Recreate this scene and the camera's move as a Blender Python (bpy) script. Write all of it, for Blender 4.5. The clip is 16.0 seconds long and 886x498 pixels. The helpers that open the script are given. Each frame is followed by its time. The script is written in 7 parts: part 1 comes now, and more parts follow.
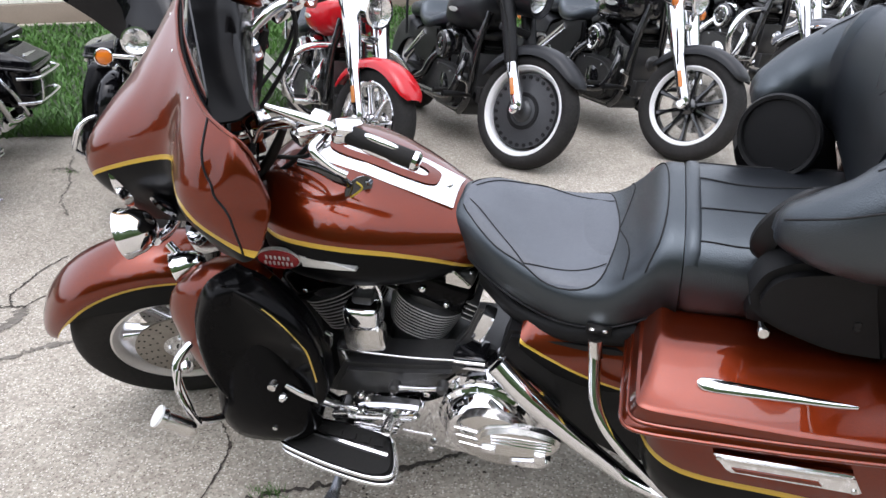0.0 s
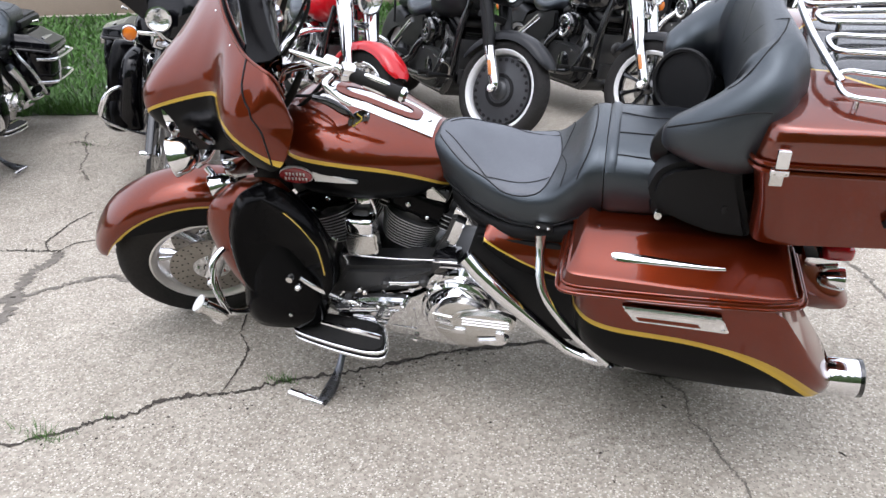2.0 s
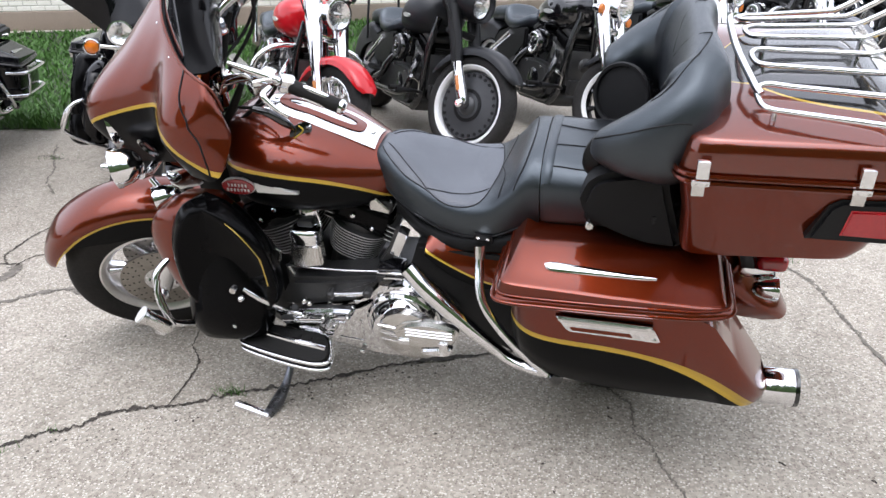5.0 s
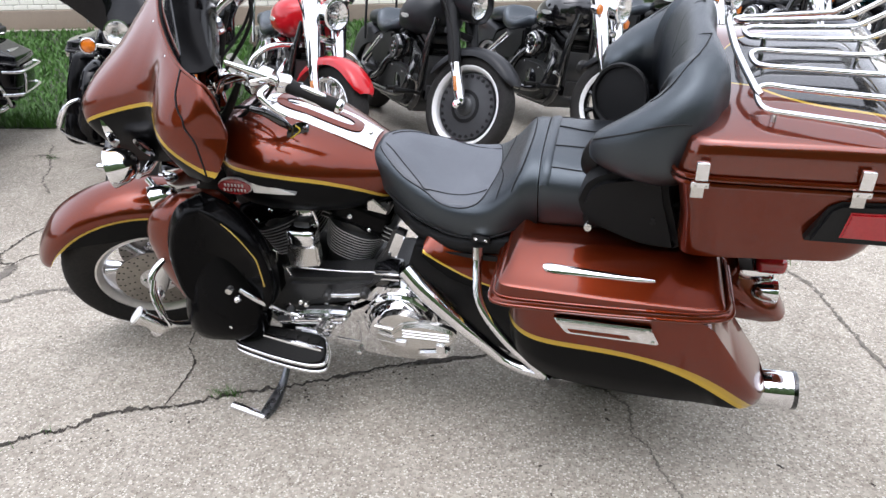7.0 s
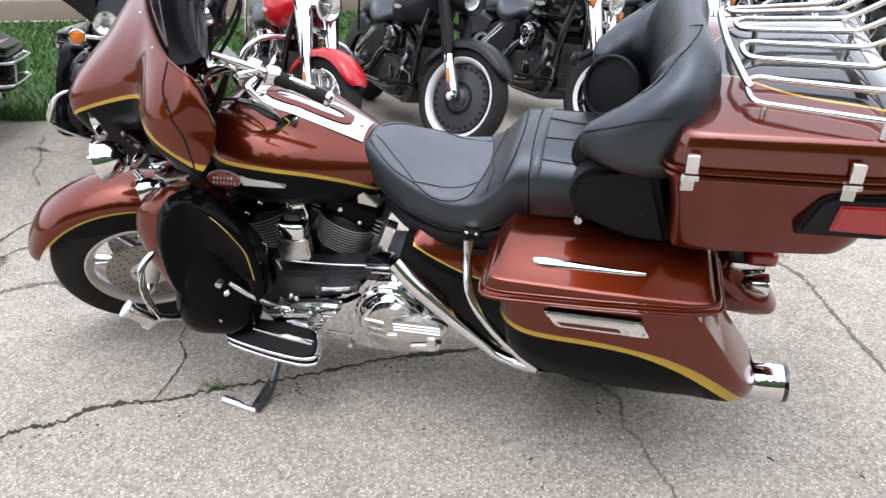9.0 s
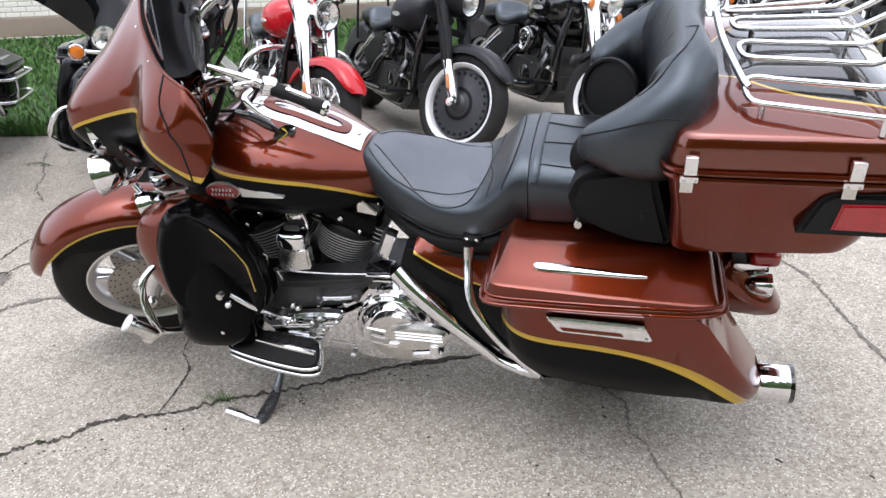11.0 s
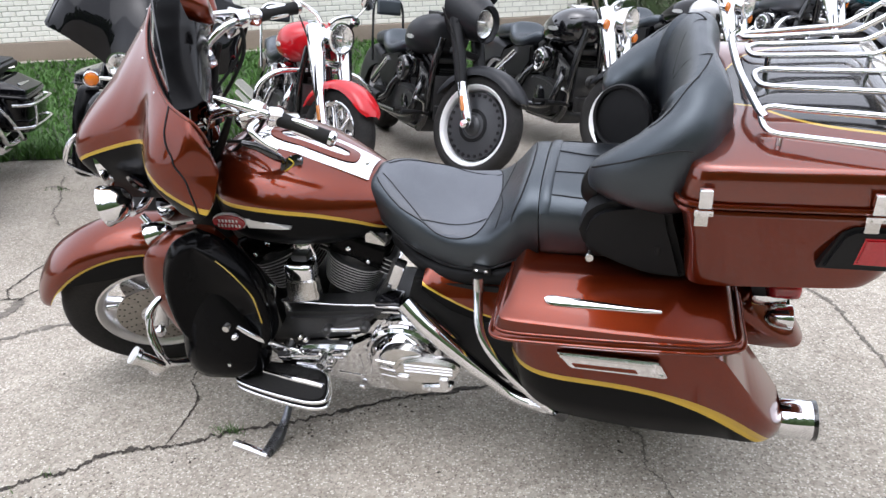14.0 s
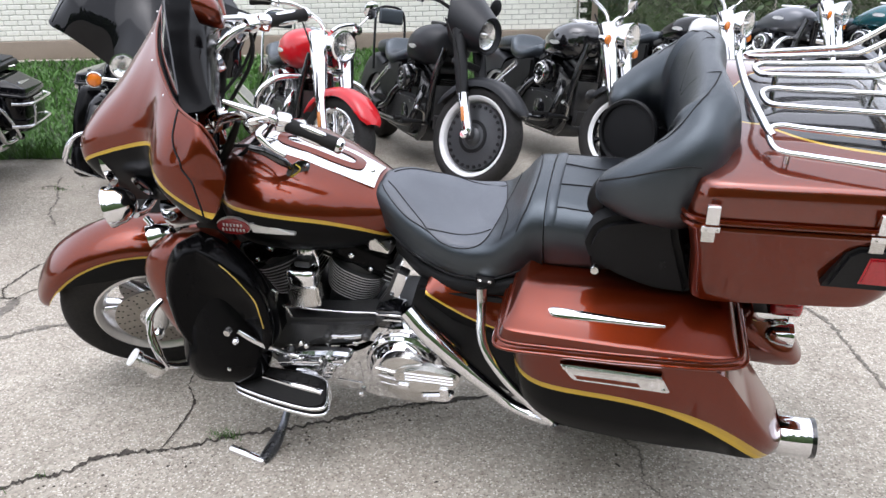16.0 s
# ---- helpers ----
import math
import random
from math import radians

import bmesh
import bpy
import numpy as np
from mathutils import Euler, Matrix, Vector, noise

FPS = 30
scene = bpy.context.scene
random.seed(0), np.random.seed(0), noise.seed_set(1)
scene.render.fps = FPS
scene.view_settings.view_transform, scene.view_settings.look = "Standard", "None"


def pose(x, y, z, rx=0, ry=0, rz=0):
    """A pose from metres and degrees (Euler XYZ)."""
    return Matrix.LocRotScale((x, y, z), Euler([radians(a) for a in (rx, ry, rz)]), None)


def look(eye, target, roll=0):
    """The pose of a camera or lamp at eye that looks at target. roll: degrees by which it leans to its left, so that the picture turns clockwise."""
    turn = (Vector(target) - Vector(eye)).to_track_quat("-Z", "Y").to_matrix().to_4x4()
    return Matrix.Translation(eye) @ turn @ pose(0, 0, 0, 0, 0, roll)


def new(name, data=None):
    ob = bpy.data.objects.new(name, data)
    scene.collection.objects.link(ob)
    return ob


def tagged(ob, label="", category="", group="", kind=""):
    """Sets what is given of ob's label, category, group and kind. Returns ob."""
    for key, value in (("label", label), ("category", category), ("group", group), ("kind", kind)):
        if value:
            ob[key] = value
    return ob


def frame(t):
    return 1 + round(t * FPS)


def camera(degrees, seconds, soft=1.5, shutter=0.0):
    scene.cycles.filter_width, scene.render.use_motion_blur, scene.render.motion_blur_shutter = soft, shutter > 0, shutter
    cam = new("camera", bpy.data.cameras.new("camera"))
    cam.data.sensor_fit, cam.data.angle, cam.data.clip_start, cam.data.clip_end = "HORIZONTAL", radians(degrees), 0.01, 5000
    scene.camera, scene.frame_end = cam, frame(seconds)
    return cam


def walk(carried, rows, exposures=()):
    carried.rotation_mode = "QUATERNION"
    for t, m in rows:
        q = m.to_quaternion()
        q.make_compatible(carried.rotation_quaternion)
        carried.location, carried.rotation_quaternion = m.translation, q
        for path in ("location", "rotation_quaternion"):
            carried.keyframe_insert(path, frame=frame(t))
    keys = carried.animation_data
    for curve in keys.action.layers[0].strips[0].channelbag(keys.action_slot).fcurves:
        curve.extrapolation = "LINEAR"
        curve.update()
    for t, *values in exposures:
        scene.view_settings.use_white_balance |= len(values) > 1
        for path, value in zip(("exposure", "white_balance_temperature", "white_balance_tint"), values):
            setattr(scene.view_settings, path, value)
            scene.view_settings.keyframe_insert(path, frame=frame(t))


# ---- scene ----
cam = camera(62.4, 16.0)
PATH = [
    (0, (0.485, -1.609, 1.461), (-0.016, 0.124, 0.597), -2.1),
    (0.5, (0.62, -1.693, 1.455), (0.003, 0.031, 0.651), -1.7),
    (1, (0.704, -1.804, 1.458), (0.183, -0.06, 0.63), -0.6),
    (1.5, (0.657, -1.984, 1.466), (0.157, -0.236, 0.632), -0.6),
    (2, (0.635, -2.102, 1.451), (0.169, -0.359, 0.589), -1.5),
    (2.5, (0.735, -2.055, 1.434), (0.19, -0.323, 0.595), 0.0),
    (3, (0.786, -2.01, 1.409), (0.209, -0.299, 0.548), -1.2),
    (3.5, (0.766, -2.071, 1.438), (0.22, -0.345, 0.587), -1.9),
    (4, (0.768, -2.084, 1.443), (0.284, -0.33, 0.614), -1.8),
    (4.2, (0.769, -2.088, 1.442), (0.314, -0.322, 0.62), -1.4),
    (6.5, (0.767, -2.079, 1.437), (0.333, -0.308, 0.615), -0.9),
    (7, (0.765, -2.077, 1.435), (0.332, -0.305, 0.615), -0.8),
    (7.5, (0.762, -2.069, 1.433), (0.323, -0.305, 0.598), -0.7),
    (8, (0.765, -2.065, 1.432), (0.324, -0.308, 0.585), -0.7),
    (8.5, (0.771, -2.066, 1.436), (0.34, -0.303, 0.595), -0.4),
    (9, (0.776, -2.065, 1.434), (0.357, -0.299, 0.594), -0.7),
    (9.5, (0.782, -2.063, 1.436), (0.356, -0.298, 0.597), -1.7),
    (12, (0.795, -2.031, 1.434), (0.347, -0.259, 0.622), -2.5),
    (12.5, (0.815, -2.012, 1.438), (0.285, -0.256, 0.642), -2.6),
    (13, (0.856, -1.985, 1.434), (0.283, -0.231, 0.662), -2.7),
    (13.5, (0.84, -1.967, 1.44), (0.255, -0.213, 0.678), -4.1),
    (14, (0.801, -1.993, 1.453), (0.314, -0.218, 0.67), -2.9),
    (14.5, (0.781, -1.998, 1.458), (0.366, -0.196, 0.695), -1.4),
    (15, (0.773, -1.996, 1.454), (0.348, -0.197, 0.69), -1.2),
    (15.5, (0.772, -2.001, 1.455), (0.328, -0.205, 0.696), -1.3),
    (16, (0.77, -2.006, 1.455), (0.303, -0.216, 0.696), -1.2),
]
walk(cam, [(t, look(eye, target, roll)) for t, eye, target, roll in PATH], [(0.0, 1.02, 5980, 14), (16.0, 1.02, 5980, 14)])

# ---- light ----
world = bpy.data.worlds.new("overcast_sky")
scene.world = world
world.use_nodes = True
wn, wl = world.node_tree.nodes, world.node_tree.links
sky = wn.new("ShaderNodeTexSky")
sky.sky_type, sky.sun_disc = "NISHITA", False
sky.sun_elevation, sky.sun_rotation = radians(80), radians(190)
sky.air_density, sky.dust_density, sky.ozone_density = 1.0, 6.0, 1.0
grey = wn.new("ShaderNodeHueSaturation")
grey.inputs["Saturation"].default_value = 0.38
wl.new(sky.outputs[0], grey.inputs["Color"])
cloud_cover = wn.new("ShaderNodeMix")
cloud_cover.data_type = "RGBA"
cloud_cover.inputs[0].default_value = 0.6
cloud_cover.inputs[7].default_value = (8.0, 8.05, 8.1, 1)
wl.new(grey.outputs[0], cloud_cover.inputs[6])
wl.new(cloud_cover.outputs[2], wn["Background"].inputs[0])
wn["Background"].inputs[1].default_value = 0.15
sun = new("sun", bpy.data.lights.new("sun", "SUN"))
sun.data.energy, sun.data.angle, sun.data.color = 0.5, radians(60), (1.0, 0.98, 0.95)
sun.matrix_world = look((0, 0, 10), (0.5, 5.0, 0))


# ---- materials ----
def nodes_of(name):
    m = bpy.data.materials.new(name)
    m.use_nodes = True
    n, l = m.node_tree.nodes, m.node_tree.links
    return m, n, l, n["Principled BSDF"]


def noise_node(n, l, co, scale, detail=4.0, rough=0.6):
    t = n.new("ShaderNodeTexNoise")
    t.inputs["Scale"].default_value, t.inputs["Detail"].default_value, t.inputs["Roughness"].default_value = scale, detail, rough
    l.new(co, t.inputs["Vector"])
    return t.outputs["Fac"]


def ramp(n, l, fac, lo, hi, a=(0, 0, 0, 1), b=(1, 1, 1, 1)):
    r = n.new("ShaderNodeValToRGB")
    r.color_ramp.elements[0].position, r.color_ramp.elements[1].position = lo, hi
    r.color_ramp.elements[0].color, r.color_ramp.elements[1].color = a, b
    l.new(fac, r.inputs[0])
    return r.outputs[0]


def mix(n, l, fac, a, b, kind="MIX"):
    m = n.new("ShaderNodeMix")
    m.data_type, m.blend_type = "RGBA", kind
    for k, v in ((0, fac), (6, a), (7, b)):
        if hasattr(v, "is_linked"):
            l.new(v, m.inputs[k])
        else:
            m.inputs[k].default_value = v if k == 0 else (*v, 1)
    return m.outputs[2]


def calc(n, l, op, a, b=0.0):
    m = n.new("ShaderNodeMath")
    m.operation = op
    for k, v in ((0, a), (1, b)):
        if hasattr(v, "is_linked"):
            l.new(v, m.inputs[k])
        else:
            m.inputs[k].default_value = v
    return m.outputs[0]


def surface(name, c1, c2=None, scale=6.0, fine=90.0, rough=0.5, rough_var=0.1, metal=0.0, coat=0.0, bump=0.0, bump_scale=200.0, spec=0.5):
    """A plain surface: two scales of colour variation, uneven gloss, fine relief."""
    m, n, l, p = nodes_of(name)
    co = n.new("ShaderNodeTexCoord").outputs["Object"]
    c2 = c2 or tuple(0.75 * v for v in c1)
    big, small = noise_node(n, l, co, scale), noise_node(n, l, co, fine, 2.0)
    both = calc(n, l, "ADD", calc(n, l, "MULTIPLY", big, 0.6), calc(n, l, "MULTIPLY", small, 0.4))
    l.new(mix(n, l, ramp(n, l, both, 0.35, 0.65), c1, c2), p.inputs["Base Color"])
    p.inputs["Metallic"].default_value = metal
    p.inputs["Specular IOR Level"].default_value = spec
    p.inputs["Coat Weight"].default_value, p.inputs["Coat Roughness"].default_value = coat, 0.03
    l.new(calc(n, l, "ADD", calc(n, l, "MULTIPLY", big, 2 * rough_var), rough - rough_var), p.inputs["Roughness"])
    if bump:
        b = n.new("ShaderNodeBump")
        b.inputs["Strength"].default_value, b.inputs["Distance"].default_value = bump, 0.002
        l.new(noise_node(n, l, co, bump_scale, 3.0), b.inputs["Height"])
        l.new(b.outputs[0], p.inputs["Normal"])
    return m


def two_tone(name, upper, lower, line, across="x", level="z", band=0.010, stripe=(0.55, 0.36, 0.05), metal=0.80, above=None, flare=0.0, low_coat=0.06, coat_ior=1.46, flip=False):
    """Clear-coated paint in two colours that meet along a polynomial line, with a gold pinstripe on it."""
    m, n, l, p = nodes_of(name)
    co = n.new("ShaderNodeTexCoord").outputs["Object"]
    sep = n.new("ShaderNodeSeparateXYZ")
    l.new(co, sep.inputs[0])
    axis = {"x": sep.outputs[0], "y": calc(n, l, "ABSOLUTE", sep.outputs[1]), "z": sep.outputs[2]}
    if level == "round":
        dx, dz = calc(n, l, "SUBTRACT", axis["x"], line[0]), calc(n, l, "SUBTRACT", axis["z"], line[1])
        d = calc(n, l, "SUBTRACT", calc(n, l, "SQRT", calc(n, l, "ADD", calc(n, l, "MULTIPLY", dx, dx), calc(n, l, "MULTIPLY", dz, dz))), line[2])
    else:
        poly = line[-1]
        for c in line[-2::-1]:
            poly = calc(n, l, "ADD", calc(n, l, "MULTIPLY", axis[across], poly), c)
        d = calc(n, l, "SUBTRACT", axis[level], poly)
    if above is not None:
        d = calc(n, l, "MAXIMUM", d, calc(n, l, "SUBTRACT", above, axis["z"]))
    if flip:
        d = calc(n, l, "MULTIPLY", d, -1.0)
    flake = noise_node(n, l, co, 900.0, 1.0)
    cloud = noise_node(n, l, co, 5.0)
    tint = mix(n, l, ramp(n, l, flake, 0.35, 0.7), tuple(0.85 * v for v in upper), tuple(min(1, 1.2 * v) for v in upper))
    tint = mix(n, l, calc(n, l, "MULTIPLY", ramp(n, l, cloud, 0.3, 0.8), 0.15), tint, tuple(0.7 * v for v in upper))
    col = mix(n, l, calc(n, l, "GREATER_THAN", d, 0.0), lower, tint)
    half = band / 2
    if flare:
        half = calc(n, l, "ADD", calc(n, l, "MULTIPLY", calc(n, l, "MAXIMUM", calc(n, l, "SUBTRACT", axis["x"], flare), 0.0), 0.055), band / 2)
    on = calc(n, l, "LESS_THAN", calc(n, l, "ABSOLUTE", d), half)
    col = mix(n, l, on, col, stripe)
    l.new(col, p.inputs["Base Color"])
    over = calc(n, l, "GREATER_THAN", d, 0.0)
    l.new(calc(n, l, "MULTIPLY", over, metal), p.inputs["Metallic"])
    l.new(calc(n, l, "ADD", calc(n, l, "MULTIPLY", cloud, 0.06), 0.27), p.inputs["Roughness"])
    l.new(calc(n, l, "ADD", calc(n, l, "MULTIPLY", over, 1.0 - low_coat), low_coat), p.inputs["Coat Weight"])
    p.inputs["Coat IOR"].default_value = coat_ior
    p.inputs["Coat Roughness"].default_value = 0.02
    l.new(calc(n, l, "ADD", calc(n, l, "MULTIPLY", over, -0.07), 0.07), p.inputs["Specular IOR Level"])
    return m


BROWN, INK = (0.135, 0.0188, 0.0048), (0.0030, 0.0030, 0.0034)
BLUEBLACK = (0.004, 0.004, 0.005)
chrome = surface("chrome", (0.86, 0.86, 0.87), (0.78, 0.78, 0.80), 9, 60, 0.07, 0.03, 1.0)
polished = chrome
worn_chrome = surface("worn_chrome", (0.72, 0.71, 0.69), (0.58, 0.57, 0.55), 14, 120, 0.2, 0.08, 1.0, bump=0.1)
dull_steel = surface("dull_steel", (0.20, 0.21, 0.23), (0.12, 0.125, 0.14), 20, 160, 0.28, 0.1, 1.0, bump=0.1)
lamp_reflector, _n, _l, _p = nodes_of("lamp_reflector")
_p.inputs["Base Color"].default_value = (0.88, 0.89, 0.90, 1)
_p.inputs["Roughness"].default_value, _p.inputs["Metallic"].default_value = 0.24, 1.0
_p.inputs["Coat Weight"].default_value = 1.0
_v = _n.new("ShaderNodeTexVoronoi")
_v.inputs["Scale"].default_value = 55.0
_l.new(_n.new("ShaderNodeTexCoord").outputs["Object"], _v.inputs["Vector"])
_b = _n.new("ShaderNodeBump")
_b.inputs["Strength"].default_value, _b.inputs["Distance"].default_value = 0.35, 0.006
_l.new(_v.outputs["Distance"], _b.inputs["Height"])
_l.new(_b.outputs[0], _p.inputs["Normal"])
rotor_steel = surface("rotor_steel", (0.42, 0.39, 0.35), (0.32, 0.30, 0.27), 30, 300, 0.35, 0.1, 1.0)
alloy = surface("alloy", (0.75, 0.73, 0.72), (0.66, 0.64, 0.63), 20, 200, 0.32, 0.08, 0.7)
leather = surface("leather", (0.0052, 0.0058, 0.0074), (0.0072, 0.0079, 0.0100), 7, 140, 0.34, 0.08, bump=0.40, bump_scale=330, spec=1.0)
leather.node_tree.nodes["Principled BSDF"].inputs["Specular Tint"].default_value = (0.80, 0.91, 1.0, 1)
smooth_leather = surface("smooth_leather", (0.088, 0.096, 0.113), (0.070, 0.077, 0.092), 7, 140, 0.45, 0.06, bump=0.4, bump_scale=420, spec=0.6)
vinyl = surface("vinyl", (0.006, 0.006, 0.0065), (0.0045, 0.0045, 0.005), 8, 150, 0.55, 0.06, bump=0.4, bump_scale=500, spec=0.22)
thread = surface("thread", (0.02, 0.02, 0.021), rough=0.7, spec=0.22)
rubber = surface("rubber", (0.009, 0.009, 0.009), (0.014, 0.013, 0.012), 10, 120, 0.68, 0.1, bump=0.3, bump_scale=300, spec=0.22)
tyre_rubber = surface("tyre_rubber", (0.013, 0.0125, 0.0125), (0.026, 0.024, 0.023), 8, 80, 0.75, 0.1, bump=0.4, bump_scale=160, spec=0.22)
gloss_black = surface("gloss_black", BLUEBLACK, (0.006, 0.006, 0.007), 6, 80, 0.12, 0.04, coat=1.0)
satin_black = surface("satin_black", (0.0055, 0.0055, 0.006), (0.009, 0.009, 0.0095), 9, 150, 0.42, 0.08, bump=0.15, bump_scale=300, spec=0.22)
engine_black = surface("engine_black", (0.018, 0.018, 0.019), (0.034, 0.033, 0.032), 14, 200, 0.38, 0.12, bump=0.35, bump_scale=420, spec=0.65)
fin_edge = surface("fin_edge", (0.62, 0.61, 0.60), (0.44, 0.435, 0.43), 25, 200, 0.4, 0.1, 0.4)
matte_black = surface("matte_black", (0.013, 0.0138, 0.016), (0.010, 0.0105, 0.0125), 6, 100, 0.46, 0.06, coat=0.10, spec=0.3)
wheel_grey = surface("wheel_grey", (0.040, 0.041, 0.044), (0.030, 0.031, 0.034), 8, 120, 0.4, 0.08)
red_paint = surface("red_paint", (0.52, 0.006, 0.012), (0.44, 0.005, 0.010), 5, 120, 0.45, 0.05, coat=1.0, spec=0.1)
grey_paint = surface("grey_paint", (0.11, 0.115, 0.13), (0.09, 0.095, 0.11), 5, 120, 0.35, 0.06, metal=0.3, coat=0.8)
teal_paint = surface("teal_paint", (0.008, 0.10, 0.12), (0.006, 0.08, 0.10), 5, 120, 0.25, 0.05, metal=0.2, coat=1.0)
white_paint = surface("white_paint", (0.78, 0.78, 0.78), (0.70, 0.70, 0.71), 5, 90, 0.3, 0.05, coat=0.6)
brown_paint = two_tone("brown_paint", BROWN, INK, (-9.0,), "x", "z", 0.001)
black_paint = two_tone("black_paint", BLUEBLACK, BLUEBLACK, (-9.0,), "x", "z", 0.001, metal=0.0, coat_ior=1.35)
red_lens = surface("red_lens", (0.36, 0.006, 0.010), (0.28, 0.004, 0.008), 20, 200, 0.12, 0.03, coat=1.0)
amber_lens = surface("amber_lens", (0.75, 0.20, 0.012), (0.65, 0.16, 0.010), 20, 200, 0.15, 0.04, coat=0.8)
amber_reflector = surface("amber_reflector", (0.62, 0.24, 0.07), (0.52, 0.19, 0.05), 40, 300, 0.25, 0.05, coat=0.5)
badge_red = surface("badge_red", (0.24, 0.016, 0.018), (0.19, 0.012, 0.014), 20, 200, 0.25, 0.05, coat=0.8)
silver = surface("silver", (0.70, 0.70, 0.69), (0.60, 0.60, 0.59), 20, 200, 0.3, 0.06, 0.8)
cover_black = surface("cover_black", (0.0022, 0.0022, 0.0026), (0.0032, 0.0030, 0.0030), 9, 150, 0.16, 0.05, bump=0.06, bump_scale=300, spec=0.07)
gold_stripe = surface("gold_stripe", (0.50, 0.33, 0.05), (0.44, 0.28, 0.04), 20, 200, 0.35, 0.05, coat=0.6)
yellow_tag = surface("yellow_tag", (0.65, 0.48, 0.03), (0.5, 0.36, 0.02), 20, 200, 0.5)
glass_lens, _n, _l, _p = nodes_of("glass_lens")
_p.inputs["Base Color"].default_value = (0.92, 0.93, 0.94, 1)
_p.inputs["Roughness"].default_value, _p.inputs["Metallic"].default_value = 0.16, 0.35
_v = _n.new("ShaderNodeTexVoronoi")
_v.inputs["Scale"].default_value = 120.0
_l.new(_n.new("ShaderNodeTexCoord").outputs["Object"], _v.inputs["Vector"])
_b = _n.new("ShaderNodeBump")
_b.inputs["Strength"].default_value, _b.inputs["Distance"].default_value = 0.5, 0.006
_l.new(_v.outputs["Distance"], _b.inputs["Height"])
_l.new(_b.outputs[0], _p.inputs["Normal"])
_p.inputs["Coat Weight"].default_value = 1.0
smoked, _n, _l, _p = nodes_of("smoked_glass")
_p.inputs["Base Color"].default_value = (0.008, 0.008, 0.010, 1)
_p.inputs["Roughness"].default_value, _p.inputs["Coat Weight"].default_value = 0.12, 1.0


def concrete_material():
    m, n, l, p = nodes_of("concrete")
    co = n.new("ShaderNodeTexCoord").outputs["Object"]
    big = noise_node(n, l, co, 0.7, 5.0)
    mid = noise_node(n, l, co, 5.0, 5.0, 0.65)
    grit = noise_node(n, l, co, 130.0, 3.0, 0.75)
    vor = n.new("ShaderNodeTexVoronoi")
    vor.inputs["Scale"].default_value = 105.0
    l.new(co, vor.inputs["Vector"])
    col = mix(n, l, ramp(n, l, mid, 0.35, 0.68), (0.296, 0.268, 0.224), (0.382, 0.350, 0.298))
    col = mix(n, l, calc(n, l, "MULTIPLY", ramp(n, l, big, 0.45, 0.7), 0.45), col, (0.270, 0.240, 0.202))
    stone = n.new("ShaderNodeSeparateColor")
    l.new(vor.outputs["Color"], stone.inputs[0])
    fine = noise_node(n, l, co, 330.0, 2.0, 0.7)
    tone = calc(n, l, "ADD", calc(n, l, "MULTIPLY", stone.outputs[0], 0.62), calc(n, l, "MULTIPLY", fine, 0.50))
    col = mix(n, l, 0.60, col, mix(n, l, ramp(n, l, tone, 0.15, 0.95), (0.46, 0.43, 0.40), (1.56, 1.55, 1.52)), "MULTIPLY")
    col = mix(n, l, calc(n, l, "MULTIPLY", ramp(n, l, grit, 0.45, 0.66), 0.30), col, (0.21, 0.185, 0.155))
    pit = n.new("ShaderNodeTexVoronoi")
    pit.inputs["Scale"].default_value = 78.0
    l.new(co, pit.inputs["Vector"])
    one = n.new("ShaderNodeSeparateColor")
    l.new(pit.outputs["Color"], one.inputs[0])
    core = calc(n, l, "LESS_THAN", calc(n, l, "ADD", pit.outputs["Distance"], calc(n, l, "MULTIPLY", grit, 0.5)), 0.52)
    col = mix(n, l, calc(n, l, "MULTIPLY", calc(n, l, "MULTIPLY", calc(n, l, "GREATER_THAN", one.outputs[0], 0.87), core), 0.75), col, (0.13, 0.105, 0.085))
    col = mix(n, l, calc(n, l, "MULTIPLY", calc(n, l, "MULTIPLY", calc(n, l, "GREATER_THAN", one.outputs[1], 0.80), core), 0.55), col, (0.66, 0.63, 0.56))
    fleck = n.new("ShaderNodeTexVoronoi")
    fleck.inputs["Scale"].default_value = 125.0
    l.new(co, fleck.inputs["Vector"])
    pick = n.new("ShaderNodeSeparateColor")
    l.new(fleck.outputs["Color"], pick.inputs[0])
    grain = calc(n, l, "LESS_THAN", calc(n, l, "ADD", fleck.outputs["Distance"], calc(n, l, "MULTIPLY", fine, 0.4)), 0.60)
    col = mix(n, l, calc(n, l, "MULTIPLY", calc(n, l, "MULTIPLY", calc(n, l, "GREATER_THAN", pick.outputs[0], 0.74), grain), 0.75), col, (0.125, 0.105, 0.085))
    col = mix(n, l, calc(n, l, "MULTIPLY", calc(n, l, "MULTIPLY", calc(n, l, "GREATER_THAN", pick.outputs[1], 0.70), grain), 0.70), col, (0.68, 0.64, 0.57))
    stain = noise_node(n, l, co, 11.0, 3.0)
    col = mix(n, l, calc(n, l, "MULTIPLY", ramp(n, l, stain, 0.68, 0.74), 0.4), col, (0.12, 0.10, 0.085))
    l.new(col, p.inputs["Base Color"])
    p.inputs["Roughness"].default_value = 0.88
    b = n.new("ShaderNodeBump")
    b.inputs["Strength"].default_value, b.inputs["Distance"].default_value = 0.7, 0.004
    l.new(calc(n, l, "ADD", grit, calc(n, l, "MULTIPLY", vor.outputs["Distance"], 0.6)), b.inputs["Height"])
    l.new(b.outputs[0], p.inputs["Normal"])
    return m


